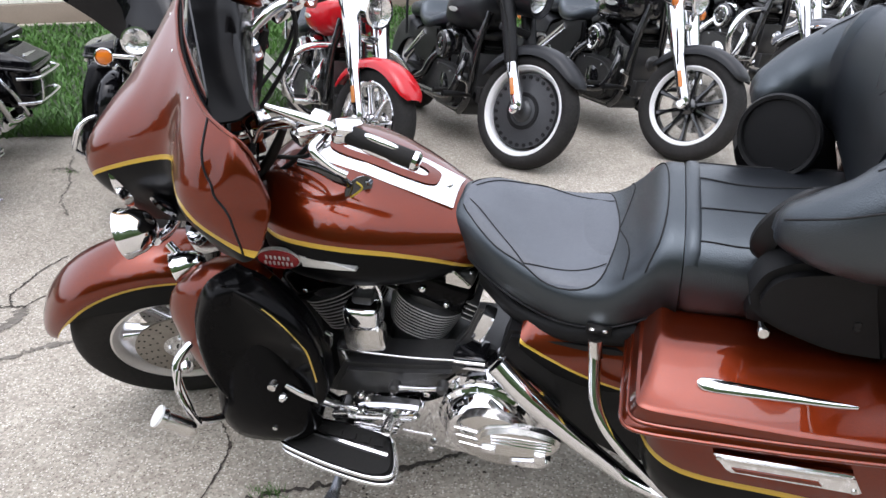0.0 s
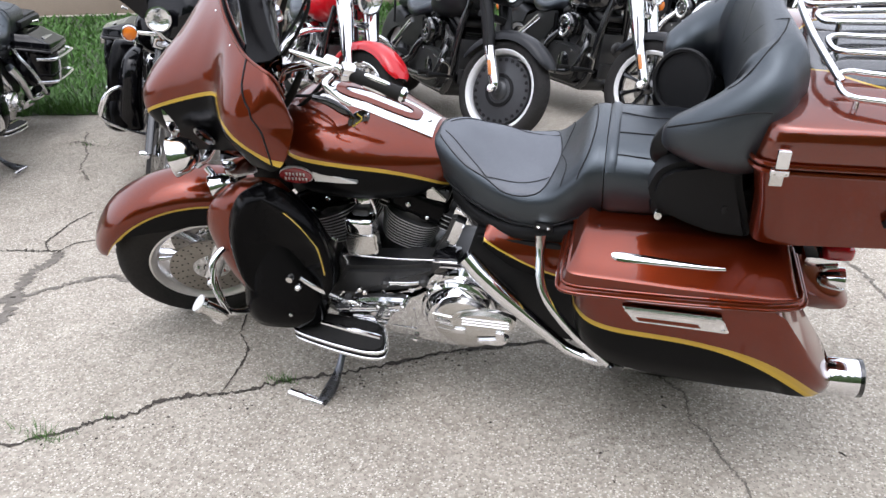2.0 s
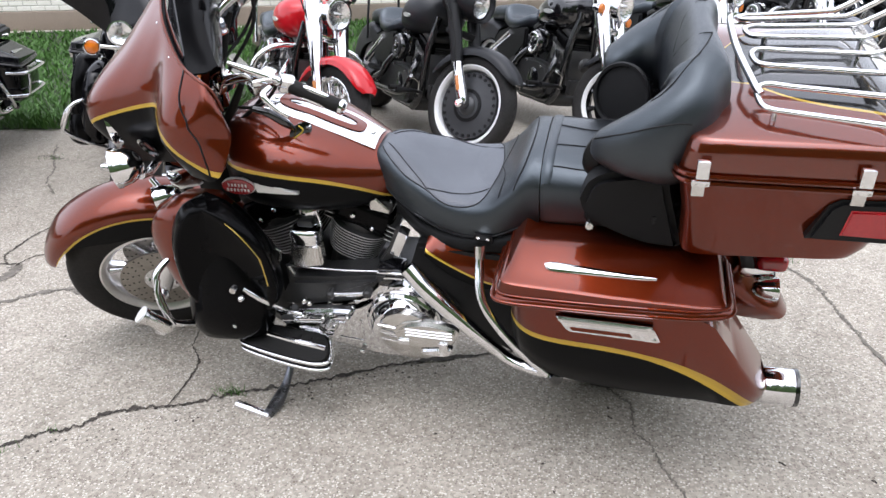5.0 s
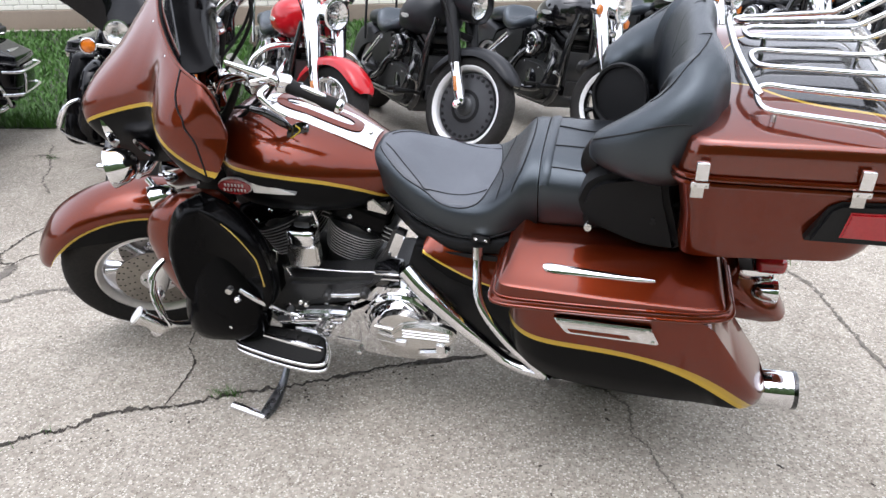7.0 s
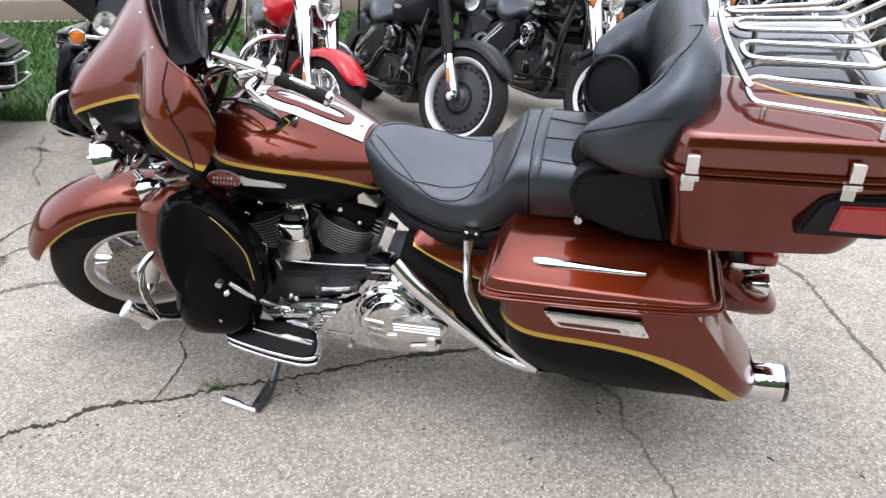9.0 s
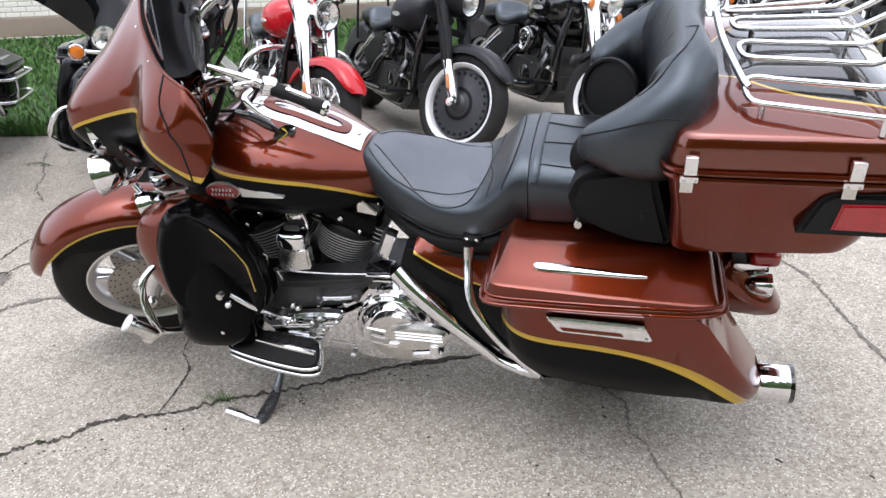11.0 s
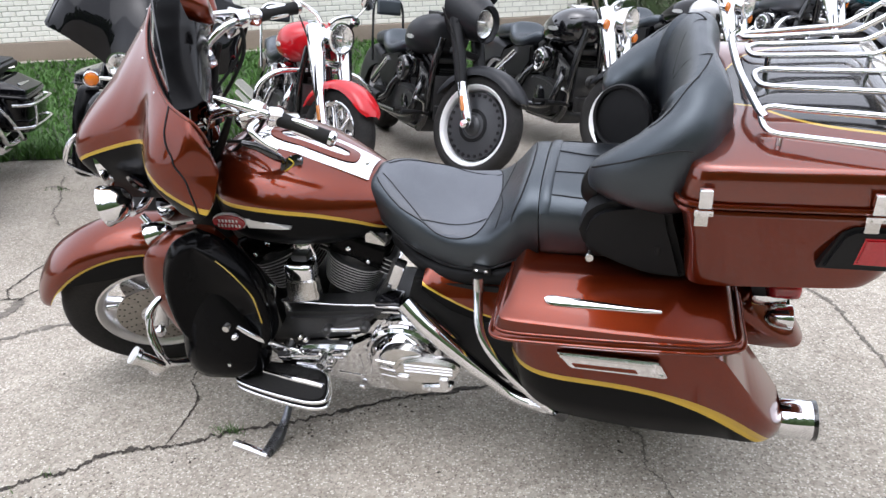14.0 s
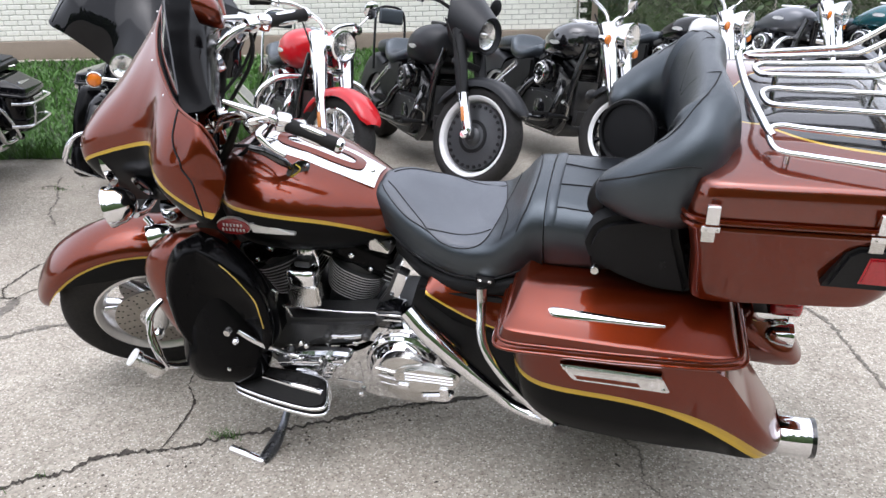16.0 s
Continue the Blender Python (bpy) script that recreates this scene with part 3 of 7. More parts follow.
def tourer(place, paint, label, pak=True, steer=26, group="", wide=1.0, rails=False):
    """A full-dress touring motorcycle, nose towards -x, leaning on its side stand."""
    root = new("touring_motorcycle")
    root.matrix_world = place
    tagged(root, label, "motorcycle", group)
    tip = Matrix.Translation((0, 0, 1.0)) @ Matrix.Rotation(radians(6), 4, "X") @ Matrix.Translation((0, 0, -1.0))
    S, SB = tip @ steering(steer), tip @ steering(steer + 4)
    front, rear = (-0.83, 0, 0.303), (0.80, 0, 0.325)

    # wheels and front end
    fw = wheel(root, front, 0.325, 0.13, 0.215, 7, S)
    for y in (-0.068, 0.068):
        rotor(fw, front, y)
    wheel(root, rear, 0.325, 0.14, 0.215, 7, None, tread=False)
    for s in (-1, 1):
        leg = rail_line(root, "fork_leg", [(-0.83, s * 0.105, 0.303), (-0.66, s * 0.105, 0.60)], [0.030, 0.030], chrome if paint["detail"] else gloss_black, "lower fork leg", S)
        part("axle_nut", lathe([(0, -0.02), (0.020, -0.02), (0.020, 0.02), (0.012, 0.03), (0, 0.03)], (-0.83, s * 0.13, 0.303), (0, s, 0), 12), chrome, leg)
        rail_line(root, "fork_tube", [(-0.66, s * 0.105, 0.60), (-0.53, s * 0.105, 0.87)], 0.024, gloss_black, "", S)
        cal = part("brake_caliper", box((-0.735, s * 0.075, 0.40), (0.075, 0.06, 0.12), 0.015, Matrix.Rotation(RAKE, 3, "Y"), segments=3), worn_chrome, root, "metal brake caliper", S)
        for dz in (-0.03, 0.03):
            bolt(cal, (-0.735, s * 0.106, 0.40 + dz), (0, s, 0), 0.008)
    part("front_fender", fender_bm(front, [(27, 0.380, 0.050, 0.0), (33, 0.394, 0.078, 0.006), (50, 0.402, 0.092, 0.014), (64, 0.402, 0.094, 0.055), (80, 0.400, 0.094, 0.088), (110, 0.396, 0.094, 0.092), (145, 0.394, 0.092, 0.09), (168, 0.398, 0.085, 0.06)]), paint["fender"], root, paint["fender_label"], S)

    # batwing fairing with its inner shell, screen, lamps and mirrors
    stations = [(0.0, -0.722, 0.870, -0.772, 1.05, -0.590, 1.220, -0.435, 1.375), (0.05, -0.704, 0.862, -0.752, 1.05, -0.580, 1.222, -0.434, 1.372),
                (0.10, -0.610, 0.880, -0.655, 1.06, -0.538, 1.225, -0.430, 1.370), (0.150, -0.522, 0.905, -0.555, 1.07, -0.490, 1.225, -0.42, 1.362),
                (0.215, -0.500, 0.950, -0.528, 1.09, -0.474, 1.225, -0.40, 1.350), (0.275, -0.482, 0.982, -0.508, 1.11, -0.450, 1.225, -0.372, 1.345),
                (0.315, -0.446, 0.996, -0.466, 1.12, -0.412, 1.22, -0.345, 1.340), (0.336, -0.425, 1.002, -0.408, 1.13, -0.362, 1.232, -0.325, 1.330), (0.345, -0.400, 1.018, -0.350, 1.115, -0.326, 1.205, -0.312, 1.300), (0.338, -0.378, 1.040, -0.334, 1.110, -0.320, 1.175, -0.312, 1.250)]
    half = spline([(wide * q[0], *q[1:]) for q in stations], 40)
    full = [(-h[0], *h[1:]) for h in half[:0:-1]] + [tuple(h) for h in half]
    grid = []
    for y, *zx in full:
        prof = spline([(zx[0], zx[1]), (zx[2], zx[3]), (zx[4], zx[5]), (zx[6], zx[7])], 22)
        swell = 0.015 * math.sin(math.pi * min(1.0, max(0.0, (abs(y) / wide - 0.11) / 0.26))) ** 2
        row = []
        for i, (x, z) in enumerate(prof):
            d = swell * math.sin(math.pi * (i / 21) ** 0.85)
            lean = min(1.0, max(0.0, (abs(y) / wide - 0.04) / 0.22)) * (0.032 - 0.088 * i / 21)
            f = i / 21
            out = 0.020 * (1 - f) * min(1.0, max(0.0, (abs(y) / wide - 0.09) / 0.15)) if paint["detail"] else 0.0
            tilt = 0.120 * f * f if paint["detail"] else 0.0
            row.append((x - 0.55 * d + 0.30 * (out - tilt), y + math.copysign(1.0, y) * (0.83 * d + abs(lean) + out) + tilt, z + 0.08 * lean + 0.78 * (out - tilt)))
        grid.append(row)
    fairing = part("fairing", sheet(grid, 0.008), paint["fairing"], root, paint["fairing_label"], S)
    for s in (-1, 1):
        side = [(abs(h[0]), row) for h, row in zip(full, grid) if h[0] * s >= 0]
        side = side[:np.argmax([a for a, _ in side]) + 1] if s > 0 else side[np.argmax([a for a, _ in side]):][::-1]
        line = []
        for i in range(1, 22):
            want = wide * float(np.interp(i / 21, (0, 0.3, 0.6, 0.8, 1), (0.338, 0.335, 0.320, 0.290, 0.272)))
            line.append(tuple(float(np.interp(want, [a for a, _ in side], [row[i][k] for _, row in side])) for k in range(3)))
        part("panel_gap", tube([(x, y + s * 0.0006, z) for x, y, z in line], 0.0026, 6, 2), satin_black, fairing)
    edge = [(r[-1][0] + 0.004, r[-1][1], r[-1][2]) for r in grid]
    part("edge_trim", tube(edge[::3] + [edge[-1]], 0.0045, 8, 2), paint["plain"], fairing)
    inner = []
    for row in (q for q in grid if abs(q[0][1]) < 0.350 * wide):
        x, y, z = row[-1]
        cen = (-0.40, 0.70 * y, 1.20)
        inner.append([(x + 0.006, y * 0.985, z - 0.004), (x + 0.045, y * 0.955, z - 0.012), (0.35 * x + 0.65 * cen[0] + 0.075, 0.86 * y, 0.65 * z + 0.35 * cen[2]), (cen[0] + 0.06, 0.70 * y, 1.15), (cen[0] + 0.02, 0.66 * y, 1.02)])
    part("inner_fairing", sheet([spline(r, 14) for r in inner], 0.005), cover_black, fairing, "glossy black inner fairing shell")
    screen = []
    for row in grid:
        x, y, z = row[-1]
        mid = 0.12 if paint["detail"] else 0.0
        if abs(y - mid) < 0.30 * wide:
            hgt = 0.14 * (1 - (abs(y - mid) / (0.31 * wide)) ** 2.5)
            screen.append([(x + 0.01 + 0.45 * hgt * f, y, z - 0.008 + hgt * f) for f in np.linspace(0, 1, 6)])
    ws = part("windscreen", sheet(screen, 0.004), smoked, fairing, "short smoked windscreen")
    for y in (-0.25, -0.12, 0.0, 0.12, 0.25):
        k = min(grid, key=lambda r: abs(r[0][1] - y))
        bolt(fairing, (k[-1][0] - 0.012, k[-1][1], k[-1][2] - 0.012), (-0.5, 0, 0.6), 0.0035, 0.004)
    bullet_lamp(fairing, (-0.704, 0, 0.975), (-1, 0, 0.02), 0.080, 0.05, glass_lens, "round chrome headlamp")
    for s in (-1, 1):
        part("vent_opening", lathe([(0, 0), (0.032, 0.0), (0.036, 0.008), (0.028, 0.010), (0.024, 0.003), (0, 0.003)], (-0.618, s * 0.118, 0.955), (-0.62, s * 0.78, -0.1), 20), gloss_black, fairing)
        bar = rail_line(root, "lamp_bracket", [(-0.62, 0, 0.84), (-0.655, s * 0.10, 0.85), (-0.665, s * 0.165, 0.895)], 0.013, chrome, "chrome auxiliary lamp bar", S)
        bullet_lamp(bar, (-0.705, s * 0.165, 0.940), (-1, s * 0.05, 0.0), 0.056, 0.062, glass_lens, "chrome passing lamp")
        sy, sz = (0.195, 0.820) if paint["detail"] else (0.265, 0.835)
        bullet_lamp(bar, (-0.635, s * sy, sz), (-1, s * 0.15, 0.0), 0.036, 0.060, red_lens if s < 0 and paint["detail"] else amber_lens, "chrome bullet turn signal")
        rail_line(bar, "lamp_stem", [(-0.65, s * 0.15, 0.86), (-0.625, s * (sy - 0.01), sz + 0.005)], 0.010, chrome)
    part("dash_cowl", loft([[(-0.345 + 0.060 * t, 0.110 + 0.034 * u * k, 1.330 + 0.048 * v * k - 0.04 * t) for u, v in oval(0, 0, 1, 1, 28, 2.4)] for t, k in ((0, 0.97), (0.4, 1.0), (0.8, 0.93), (0.97, 0.75), (1.0, 0.45))]), paint["plain"], fairing, "painted instrument cowl")

    # lower triple clamp, handlebar and controls
    part("fork_cover", box((-0.56, 0, 0.83), (0.10, 0.30, 0.09), 0.02), chrome, root, "chrome fork cover", S)
    part("steering_nacelle", box((-0.50, 0, 0.93), (0.10, 0.22, 0.16), 0.03), gloss_black, root, "", S)
    # Two dark blocks added so that no bright ground shows through here.
    part("neck_filler", box((-0.425, 0, 0.765), (0.13, 0.22, 0.20), 0.03), satin_black, root, "added dark block closing the gap at the steering neck")
    part("frame_filler", box((-0.325, 0, 0.42), (0.11, 0.22, 0.34), 0.03), engine_black, root, "added dark block closing the gap ahead of the engine")
    part("brake_hose", tube([(-0.52, -0.10, 0.86), (-0.60, -0.14, 0.70), (-0.68, -0.12, 0.52)], 0.006, 8), rubber, root, "", S)
    for s in (-1, 1):
        base, pod_at, end = Vector((-0.38, s * 0.10, 1.12)), Vector((-0.185, s * 0.232, 1.162)), Vector((-0.066, s * 0.306, 1.110))
        way = (end - pod_at).normalized()
        hb = rail_line(root, "handlebar", [(-0.40, s * 0.04, 1.06), base, (-0.345, s * 0.15, 1.155), (-0.265, s * 0.192, 1.182), pod_at, pod_at + 0.04 * way], 0.0135, chrome, "chrome pulled-back handlebar", SB)
        grip = part("grip", tube([pod_at + 0.012 * way, 0.5 * (pod_at + end), end], [0.0195, 0.0185, 0.0195], 16), rubber, hb, "black rubber grip with chrome strips")
        part("grip_cap", lathe([(0, 0), (0.021, 0), (0.022, 0.010), (0.016, 0.017), (0, 0.019)], end, way, 18), chrome, grip)
        across = way.cross(Vector((0, 0, 1))).normalized()
        above = across.cross(way)
        for a in (radians(95), radians(-35)):
            off = 0.0135 * (math.cos(a) * across + math.sin(a) * above)
            part("grip_band", tube([pod_at + 0.040 * way + off, pod_at + 0.055 * way + off, end - 0.045 * way + off, end - 0.03 * way + off], [0.003, 0.0085, 0.0085, 0.003], 10), chrome, grip)
        part("switch_pod", box(pod_at, (0.042, 0.040, 0.044), 0.012, Matrix.Rotation(0.5, 3, "Y")), chrome, hb, "chrome switch housing")
        part("clamp", lathe([(0, -0.016), (0.024, -0.016), (0.026, 0.0), (0.024, 0.016), (0, 0.016)], pod_at - 0.05 * way, way, 16), chrome, hb)
        part("reservoir", box(pod_at + Vector((-0.055, -s * 0.012, 0.024)), (0.060, 0.034, 0.022), 0.008), chrome, hb)
        lv = pod_at + Vector((-0.045, s * 0.012, 0.012))
        part("lever", tube([lv, lv + Vector((-0.02, s * 0.03, 0.002)), lv + 0.06 * way + Vector((-0.045, s * 0.026, -0.004)), lv + 0.105 * way + Vector((-0.052, s * 0.024, -0.006))], [0.010, 0.010, 0.007, 0.008], 10), chrome, hb, "polished control lever")
        part("mirror_stem", tube([pod_at + Vector((-0.02, 0, 0.02)), pod_at + Vector((-0.07, -s * 0.02, 0.045)), pod_at + Vector((-0.13, -s * 0.045, 0.075))], [0.010, 0.011, 0.006], 10), chrome, hb, "flat chrome stem")
        part("cable", tube([pod_at - 0.02 * way, pod_at + Vector((-0.09, -s * 0.05, -0.09)), (-0.38, s * 0.10, 1.02), (-0.46, s * 0.05, 0.92)], 0.005, 8), rubber, hb)
        part("cable", tube([pod_at - 0.05 * way + Vector((0, 0, 0.02)), pod_at + Vector((-0.06, -s * 0.07, -0.06)), (-0.34, s * 0.13, 1.00), (-0.45, s * 0.07, 0.93)], 0.006, 8), rubber, hb)
    for s in (-1, 1):
        cl = part("bar_clamp", box((-0.352, s * 0.125, 1.135), (0.058, 0.046, 0.046), 0.012, Matrix.Rotation(0.4, 3, "Z")), chrome, root, "chrome handlebar clamp", SB)
        part("clamp_bolt", lathe([(0, -0.004), (0.012, -0.004), (0.013, 0.008), (0.008, 0.012), (0, 0.012)], (-0.345, s * 0.130, 1.160), (0.2, 0, 1), 14), worn_chrome, cl)
        part("wire_loom", tube([(-0.30, s * 0.165, 1.15), (-0.335, s * 0.155, 1.09), (-0.37, s * 0.12, 1.02), (-0.43, s * 0.08, 0.93)], [0.008, 0.011, 0.012, 0.010], 10), rubber, root, "black cable loom", SB)
        part("control_block", box((-0.262, s * 0.205, 1.158), (0.046, 0.036, 0.034), 0.010, Matrix.Rotation(0.5, 3, "Z")), worn_chrome, root, "", SB)
        part("banjo", tube([(-0.262, s * 0.205, 1.17), (-0.29, s * 0.20, 1.20), (-0.335, s * 0.18, 1.185), (-0.37, s * 0.15, 1.12)], 0.0045, 8), worn_chrome, root, "braided metal hose", SB)
    if paint["detail"]:
        HM = Matrix.Translation((-0.062, 0, -0.030)) @ SB
        ob = part("hand_mirror", lathe([(0, -0.016), (0.028, -0.013), (0.041, -0.003), (0.042, 0.004), (0.0, 0.005)], (0, 0, 0), (0, 0, 1), 24), gloss_black, root, "small black oval mirror hung below the bar", HM @ pose(-0.130, -0.262, 1.032, 62, 0, 25) @ Matrix.Diagonal((0.85, 0.54, 0.85, 1.0)))
        part("mirror_knob", lathe([(0, -0.010), (0.010, -0.008), (0.012, 0.0), (0.008, 0.010), (0, 0.011)], (0.030, 0.0, 0.004), (0.3, 0, 1), 14), chrome, ob)
        part("mirror_arm", tube([(-0.235, -0.232, 1.125), (-0.195, -0.25, 1.110), (-0.165, -0.262, 1.080), (-0.145, -0.262, 1.048)], [0.008, 0.012, 0.013, 0.008], 10), gloss_black, root, "", HM)
        part("yellow_tie", tube([(-0.187, -0.270, 1.008), (-0.155, -0.280, 1.028), (-0.122, -0.284, 1.052), (-0.130, -0.272, 1.064)], 0.0020, 8), yellow_tag, root, "yellow plastic tie", HM)
    part("riser", box((-0.40, 0, 1.03), (0.06, 0.11, 0.09), 0.012), chrome, root, "chrome handlebar riser", SB)
    part("riser_cover", box((-0.385, 0, 1.085), (0.06, 0.17, 0.03), 0.012), chrome, root, "", SB)

    # fuel tank, console and badges
    rings = []
    for x, zt, zb, w in spline([(-0.372, 0.92, 0.80, 0.05), (-0.345, 0.952, 0.735, 0.145), (-0.28, 0.976, 0.70, 0.215), (-0.20, 0.976, 0.69, 0.240), (-0.10, 0.952, 0.683, 0.232), (0.0, 0.912, 0.680, 0.190), (0.08, 0.875, 0.688, 0.142), (0.135, 0.85, 0.702, 0.105), (0.18, 0.82, 0.73, 0.06)], 34):
        rings.append([(x, u, v) for u, v in oval(0, 0.5 * (zt + zb), w, 0.5 * (zt - zb), 40, 2.5)])
    tank = part("fuel_tank", loft(rings), paint["tank"], root, paint["tank_label"])
    if paint["detail"]:
        con = []
        for x in np.linspace(-0.235, 0.092, 26):
            hw = 0.062 + 0.012 * math.sin(math.pi * (x + 0.235) / 0.33)
            con.append([(x, hw * u, tank_top(x) + 0.013 - 0.012 * u * u) for u in np.linspace(-1, 1, 9)])
        console = part("console", sheet(con, 0.004), chrome, tank, "chrome tank console")
        ring = []
        for f in (1.0, 0.5):
            ring.append([(u, v, tank_top(u) + 0.0165 - 0.012 * (v / 0.07) ** 2) for u, v in oval(-0.075, 0, 0.125 if f == 1 else 0.098, 0.042 if f == 1 else 0.020, 40, 3.5)])
        part("console_inlay", loft(ring, True, False), paint["plain"], console, "brown painted inlay")
        for x in (-0.215, 0.07):
            bolt(console, (x, 0, tank_top(x) + 0.012), (0.2, 0, 1), 0.008)
        bm = bmesh.new()
        fuel = part("fuel_cap", lathe([(0, 0), (0.040, 0), (0.042, 0.008), (0.036, 0.018), (0.02, 0.021), (0, 0.021)], (-0.21, 0.11, 0.965), (-0.05, 0.25, 1), 28), chrome, tank)
        for s in (-1, 1):
            badge = [(u, v) for u, v in oval(-0.262, 0.822, 0.052, 0.026, 30, 2)]
            back = part("badge", plate(badge, s * 0.228, s * 0.243, 0.003), silver, tank, "oval silver-rimmed tank badge")
            part("badge_face", plate([(u, v) for u, v in oval(-0.262, 0.822, 0.0495, 0.0238, 30, 2)], s * 0.241, s * 0.2455, 0.001), badge_red, back)
            for k, (z0, n0) in enumerate(((0.828, 6), (0.813, 7))):
                for q in range(n0):
                    xx = -0.262 + (q - 0.5 * (n0 - 1)) * 0.0105
                    part("lettering_bar", box((xx, s * 0.2458, z0), (0.0055, 0.0016, 0.0095), 0.0004), silver, back)
            part("badge_blade", plate([(-0.212, 0.836), (-0.13, 0.824), (-0.085, 0.812), (-0.083, 0.807), (-0.13, 0.805), (-0.208, 0.806)], s * 0.222, s * 0.242, 0.002), silver, back)

    # seat, strap, backrest with speaker pods
    seat = part("rider_seat", cushion(SEAT, 44), leather, root, "black leather bucket seat")
    pad = [(0.104, 0.0), (0.112, 0.045), (0.130, 0.074), (0.178, 0.122), (0.222, 0.143), (0.264, 0.157), (0.300, 0.176), (0.345, 0.187), (0.395, 0.186), (0.425, 0.166), (0.438, 0.115), (0.449, 0.055), (0.453, 0.0)]
    part("seat_insert", seat_panel(SEAT, pad, 0.0035), smooth_leather, seat, "paler smooth leather seat insert")
    for s in (-1, 1):
        part("seam", seam(SEAT, [(x, s * y) for x, y in pad[1:]], 0.0017), thread, seat)
        part("seam", seam(SEAT, [(0.264, s * 0.156), (0.32, s * 0.149), (0.38, s * 0.140), (0.434, s * 0.122)], 0.0013, 0.004), thread, seat)
        part("seam", seam(SEAT, [(0.264, s * 0.156), (0.235, s * 0.130), (0.18, s * 0.085), (0.125, s * 0.03)], 0.0012, 0.004), thread, seat)
        part("seam", seam(SEAT, [(0.548, 0.0), (0.545, s * 0.08), (0.535, s * 0.15), (0.512, s * 0.192)]), thread, seat)
        part("seam", seam(SEAT, [(0.453, 0.0), (0.470, s * 0.07), (0.478, s * 0.13), (0.470, s * 0.185)], 0.0014), thread, seat)
        low_seam = []
        for x in np.linspace(0.13, 0.565, 16):
            row = np.array(spline(SEAT, 160))
            _, w, zt, zb, _ = (float(np.interp(x, row[:, 0], row[:, c])) for c in range(5))
            low_seam.append((float(x), s * (0.988 * w + 0.0008), zb + 0.28 * (zt - zb)))
        part("seam", tube(low_seam, 0.0018, 6, 2), thread, seat)
    pil = part("pillion_seat", cushion(PILLION, 26), leather, root, "black leather passenger seat")
    for s in (-1, 1):
        part("seam", seam(PILLION, [(0.60, s * 0.15), (0.70, s * 0.155), (0.82, s * 0.15), (0.92, s * 0.14)]), thread, pil)
        part("seam", seam(PILLION, [(0.60, s * 0.06), (0.72, s * 0.05), (0.9, s * 0.06)]), thread, pil)
    strap = []
    for x in (0.583, 0.590, 0.604, 0.611):
        strap.append([(x, y, (cushion_z(PILLION, 0.60, y) if abs(y) < 0.192 else 0.0) + (0.007 if 0.585 < x < 0.61 else 0.002)) for y in np.linspace(-0.188, 0.188, 30)])
    part("seat_strap", sheet(strap, 0.004), leather, root, "black leather grab strap")
    part("seat_skirt", cushion([(0.15, 0.10, 0.74, 0.665, 0), (0.24, 0.165, 0.70, 0.625, 0), (0.34, 0.200, 0.69, 0.612, 0), (0.46, 0.208, 0.70, 0.618, 0), (0.60, 0.20, 0.73, 0.64, 0), (0.88, 0.20, 0.76, 0.68, 0)], 22), vinyl, seat)
    tab = part("seat_tab", box((0.430, -0.206, 0.688), (0.052, 0.012, 0.026), 0.004, Matrix.Rotation(0.12, 3, "Y")), satin_black, seat, "black bolted seat tab")
    for dx in (0.416, 0.444):
        bolt(tab, (dx, -0.212, 0.690 - 0.12 * (dx - 0.43)), (0, -1, 0), 0.0055, 0.004)
    if pak:
        us = [(0.712, -0.244, 1.000, 1.030, 0.010), (0.726, -0.250, 0.990, 1.055, 0.036), (0.755, -0.270, 0.975, 1.092, 0.054), (0.815, -0.292, 0.960, 1.152, 0.068), (0.885, -0.280, 0.940, 1.222, 0.076), (0.915, -0.215, 0.940, 1.258, 0.070), (0.912, -0.10, 0.925, 1.268, 0.055), (0.908, 0.0, 0.92, 1.268, 0.050)]
        def sink(z):
            return z - 0.026 * min(1.0, max(0.0, (z - 1.05) / 0.18))

        path = spline(us + [(a, -b, c, d, e) for a, b, c, d, e in us[-2::-1]], 64)
        rings = []
        for i, (x, y, zb, zt, th) in enumerate(path):
            q = path[min(i + 1, 63)] - path[max(i - 1, 0)]
            nx, ny = -q[1], q[0]
            ln = math.hypot(nx, ny)
            lean = 0.11
            zt = sink(zt)
            rings.append([(x + u * nx / ln + lean * (v - zb) * (1 if abs(y) < 0.24 else 0.5), y + u * ny / ln, v) for u, v in oval(0, 0.5 * (zb + zt), th, 0.5 * (zt - zb), 40, 2.3)])
        back = part("backrest", loft(rings), leather, root, "black leather wrap-around passenger backrest")
        for s in (-1, 1):
            for run in (((0.957, 0.121, 1.267), (0.937, 0.120, 1.265), (0.920, 0.104, 1.252), (0.906, 0.082, 1.232), (0.895, 0.046, 1.196), (0.886, 0.014, 1.160)),
                        ((0.957, 0.121, 1.267), (0.943, 0.178, 1.263), (0.928, 0.212, 1.254), (0.908, 0.245, 1.244), (0.880, 0.270, 1.208), (0.851, 0.289, 1.176), (0.833, 0.286, 1.159)),
                        ((0.717, 0.295, 1.051), (0.746, 0.318, 1.072), (0.787, 0.342, 1.097), (0.831, 0.353, 1.119), (0.869, 0.356, 1.132), (0.895, 0.354, 1.136), (0.920, 0.348, 1.132))):
                part("piping", tube([(x, s * y, sink(z)) for x, y, z in run], 0.0019, 6, 4), thread, back)
            out = smooth_outline([(0.690, 0.885), (0.712, 0.935), (0.765, 0.962), (0.875, 0.968), (0.902, 0.90), (0.922, 0.83), (0.936, 0.778), (0.928, 0.766), (0.895, 0.766), (0.84, 0.774), (0.755, 0.808), (0.705, 0.845)], 60)
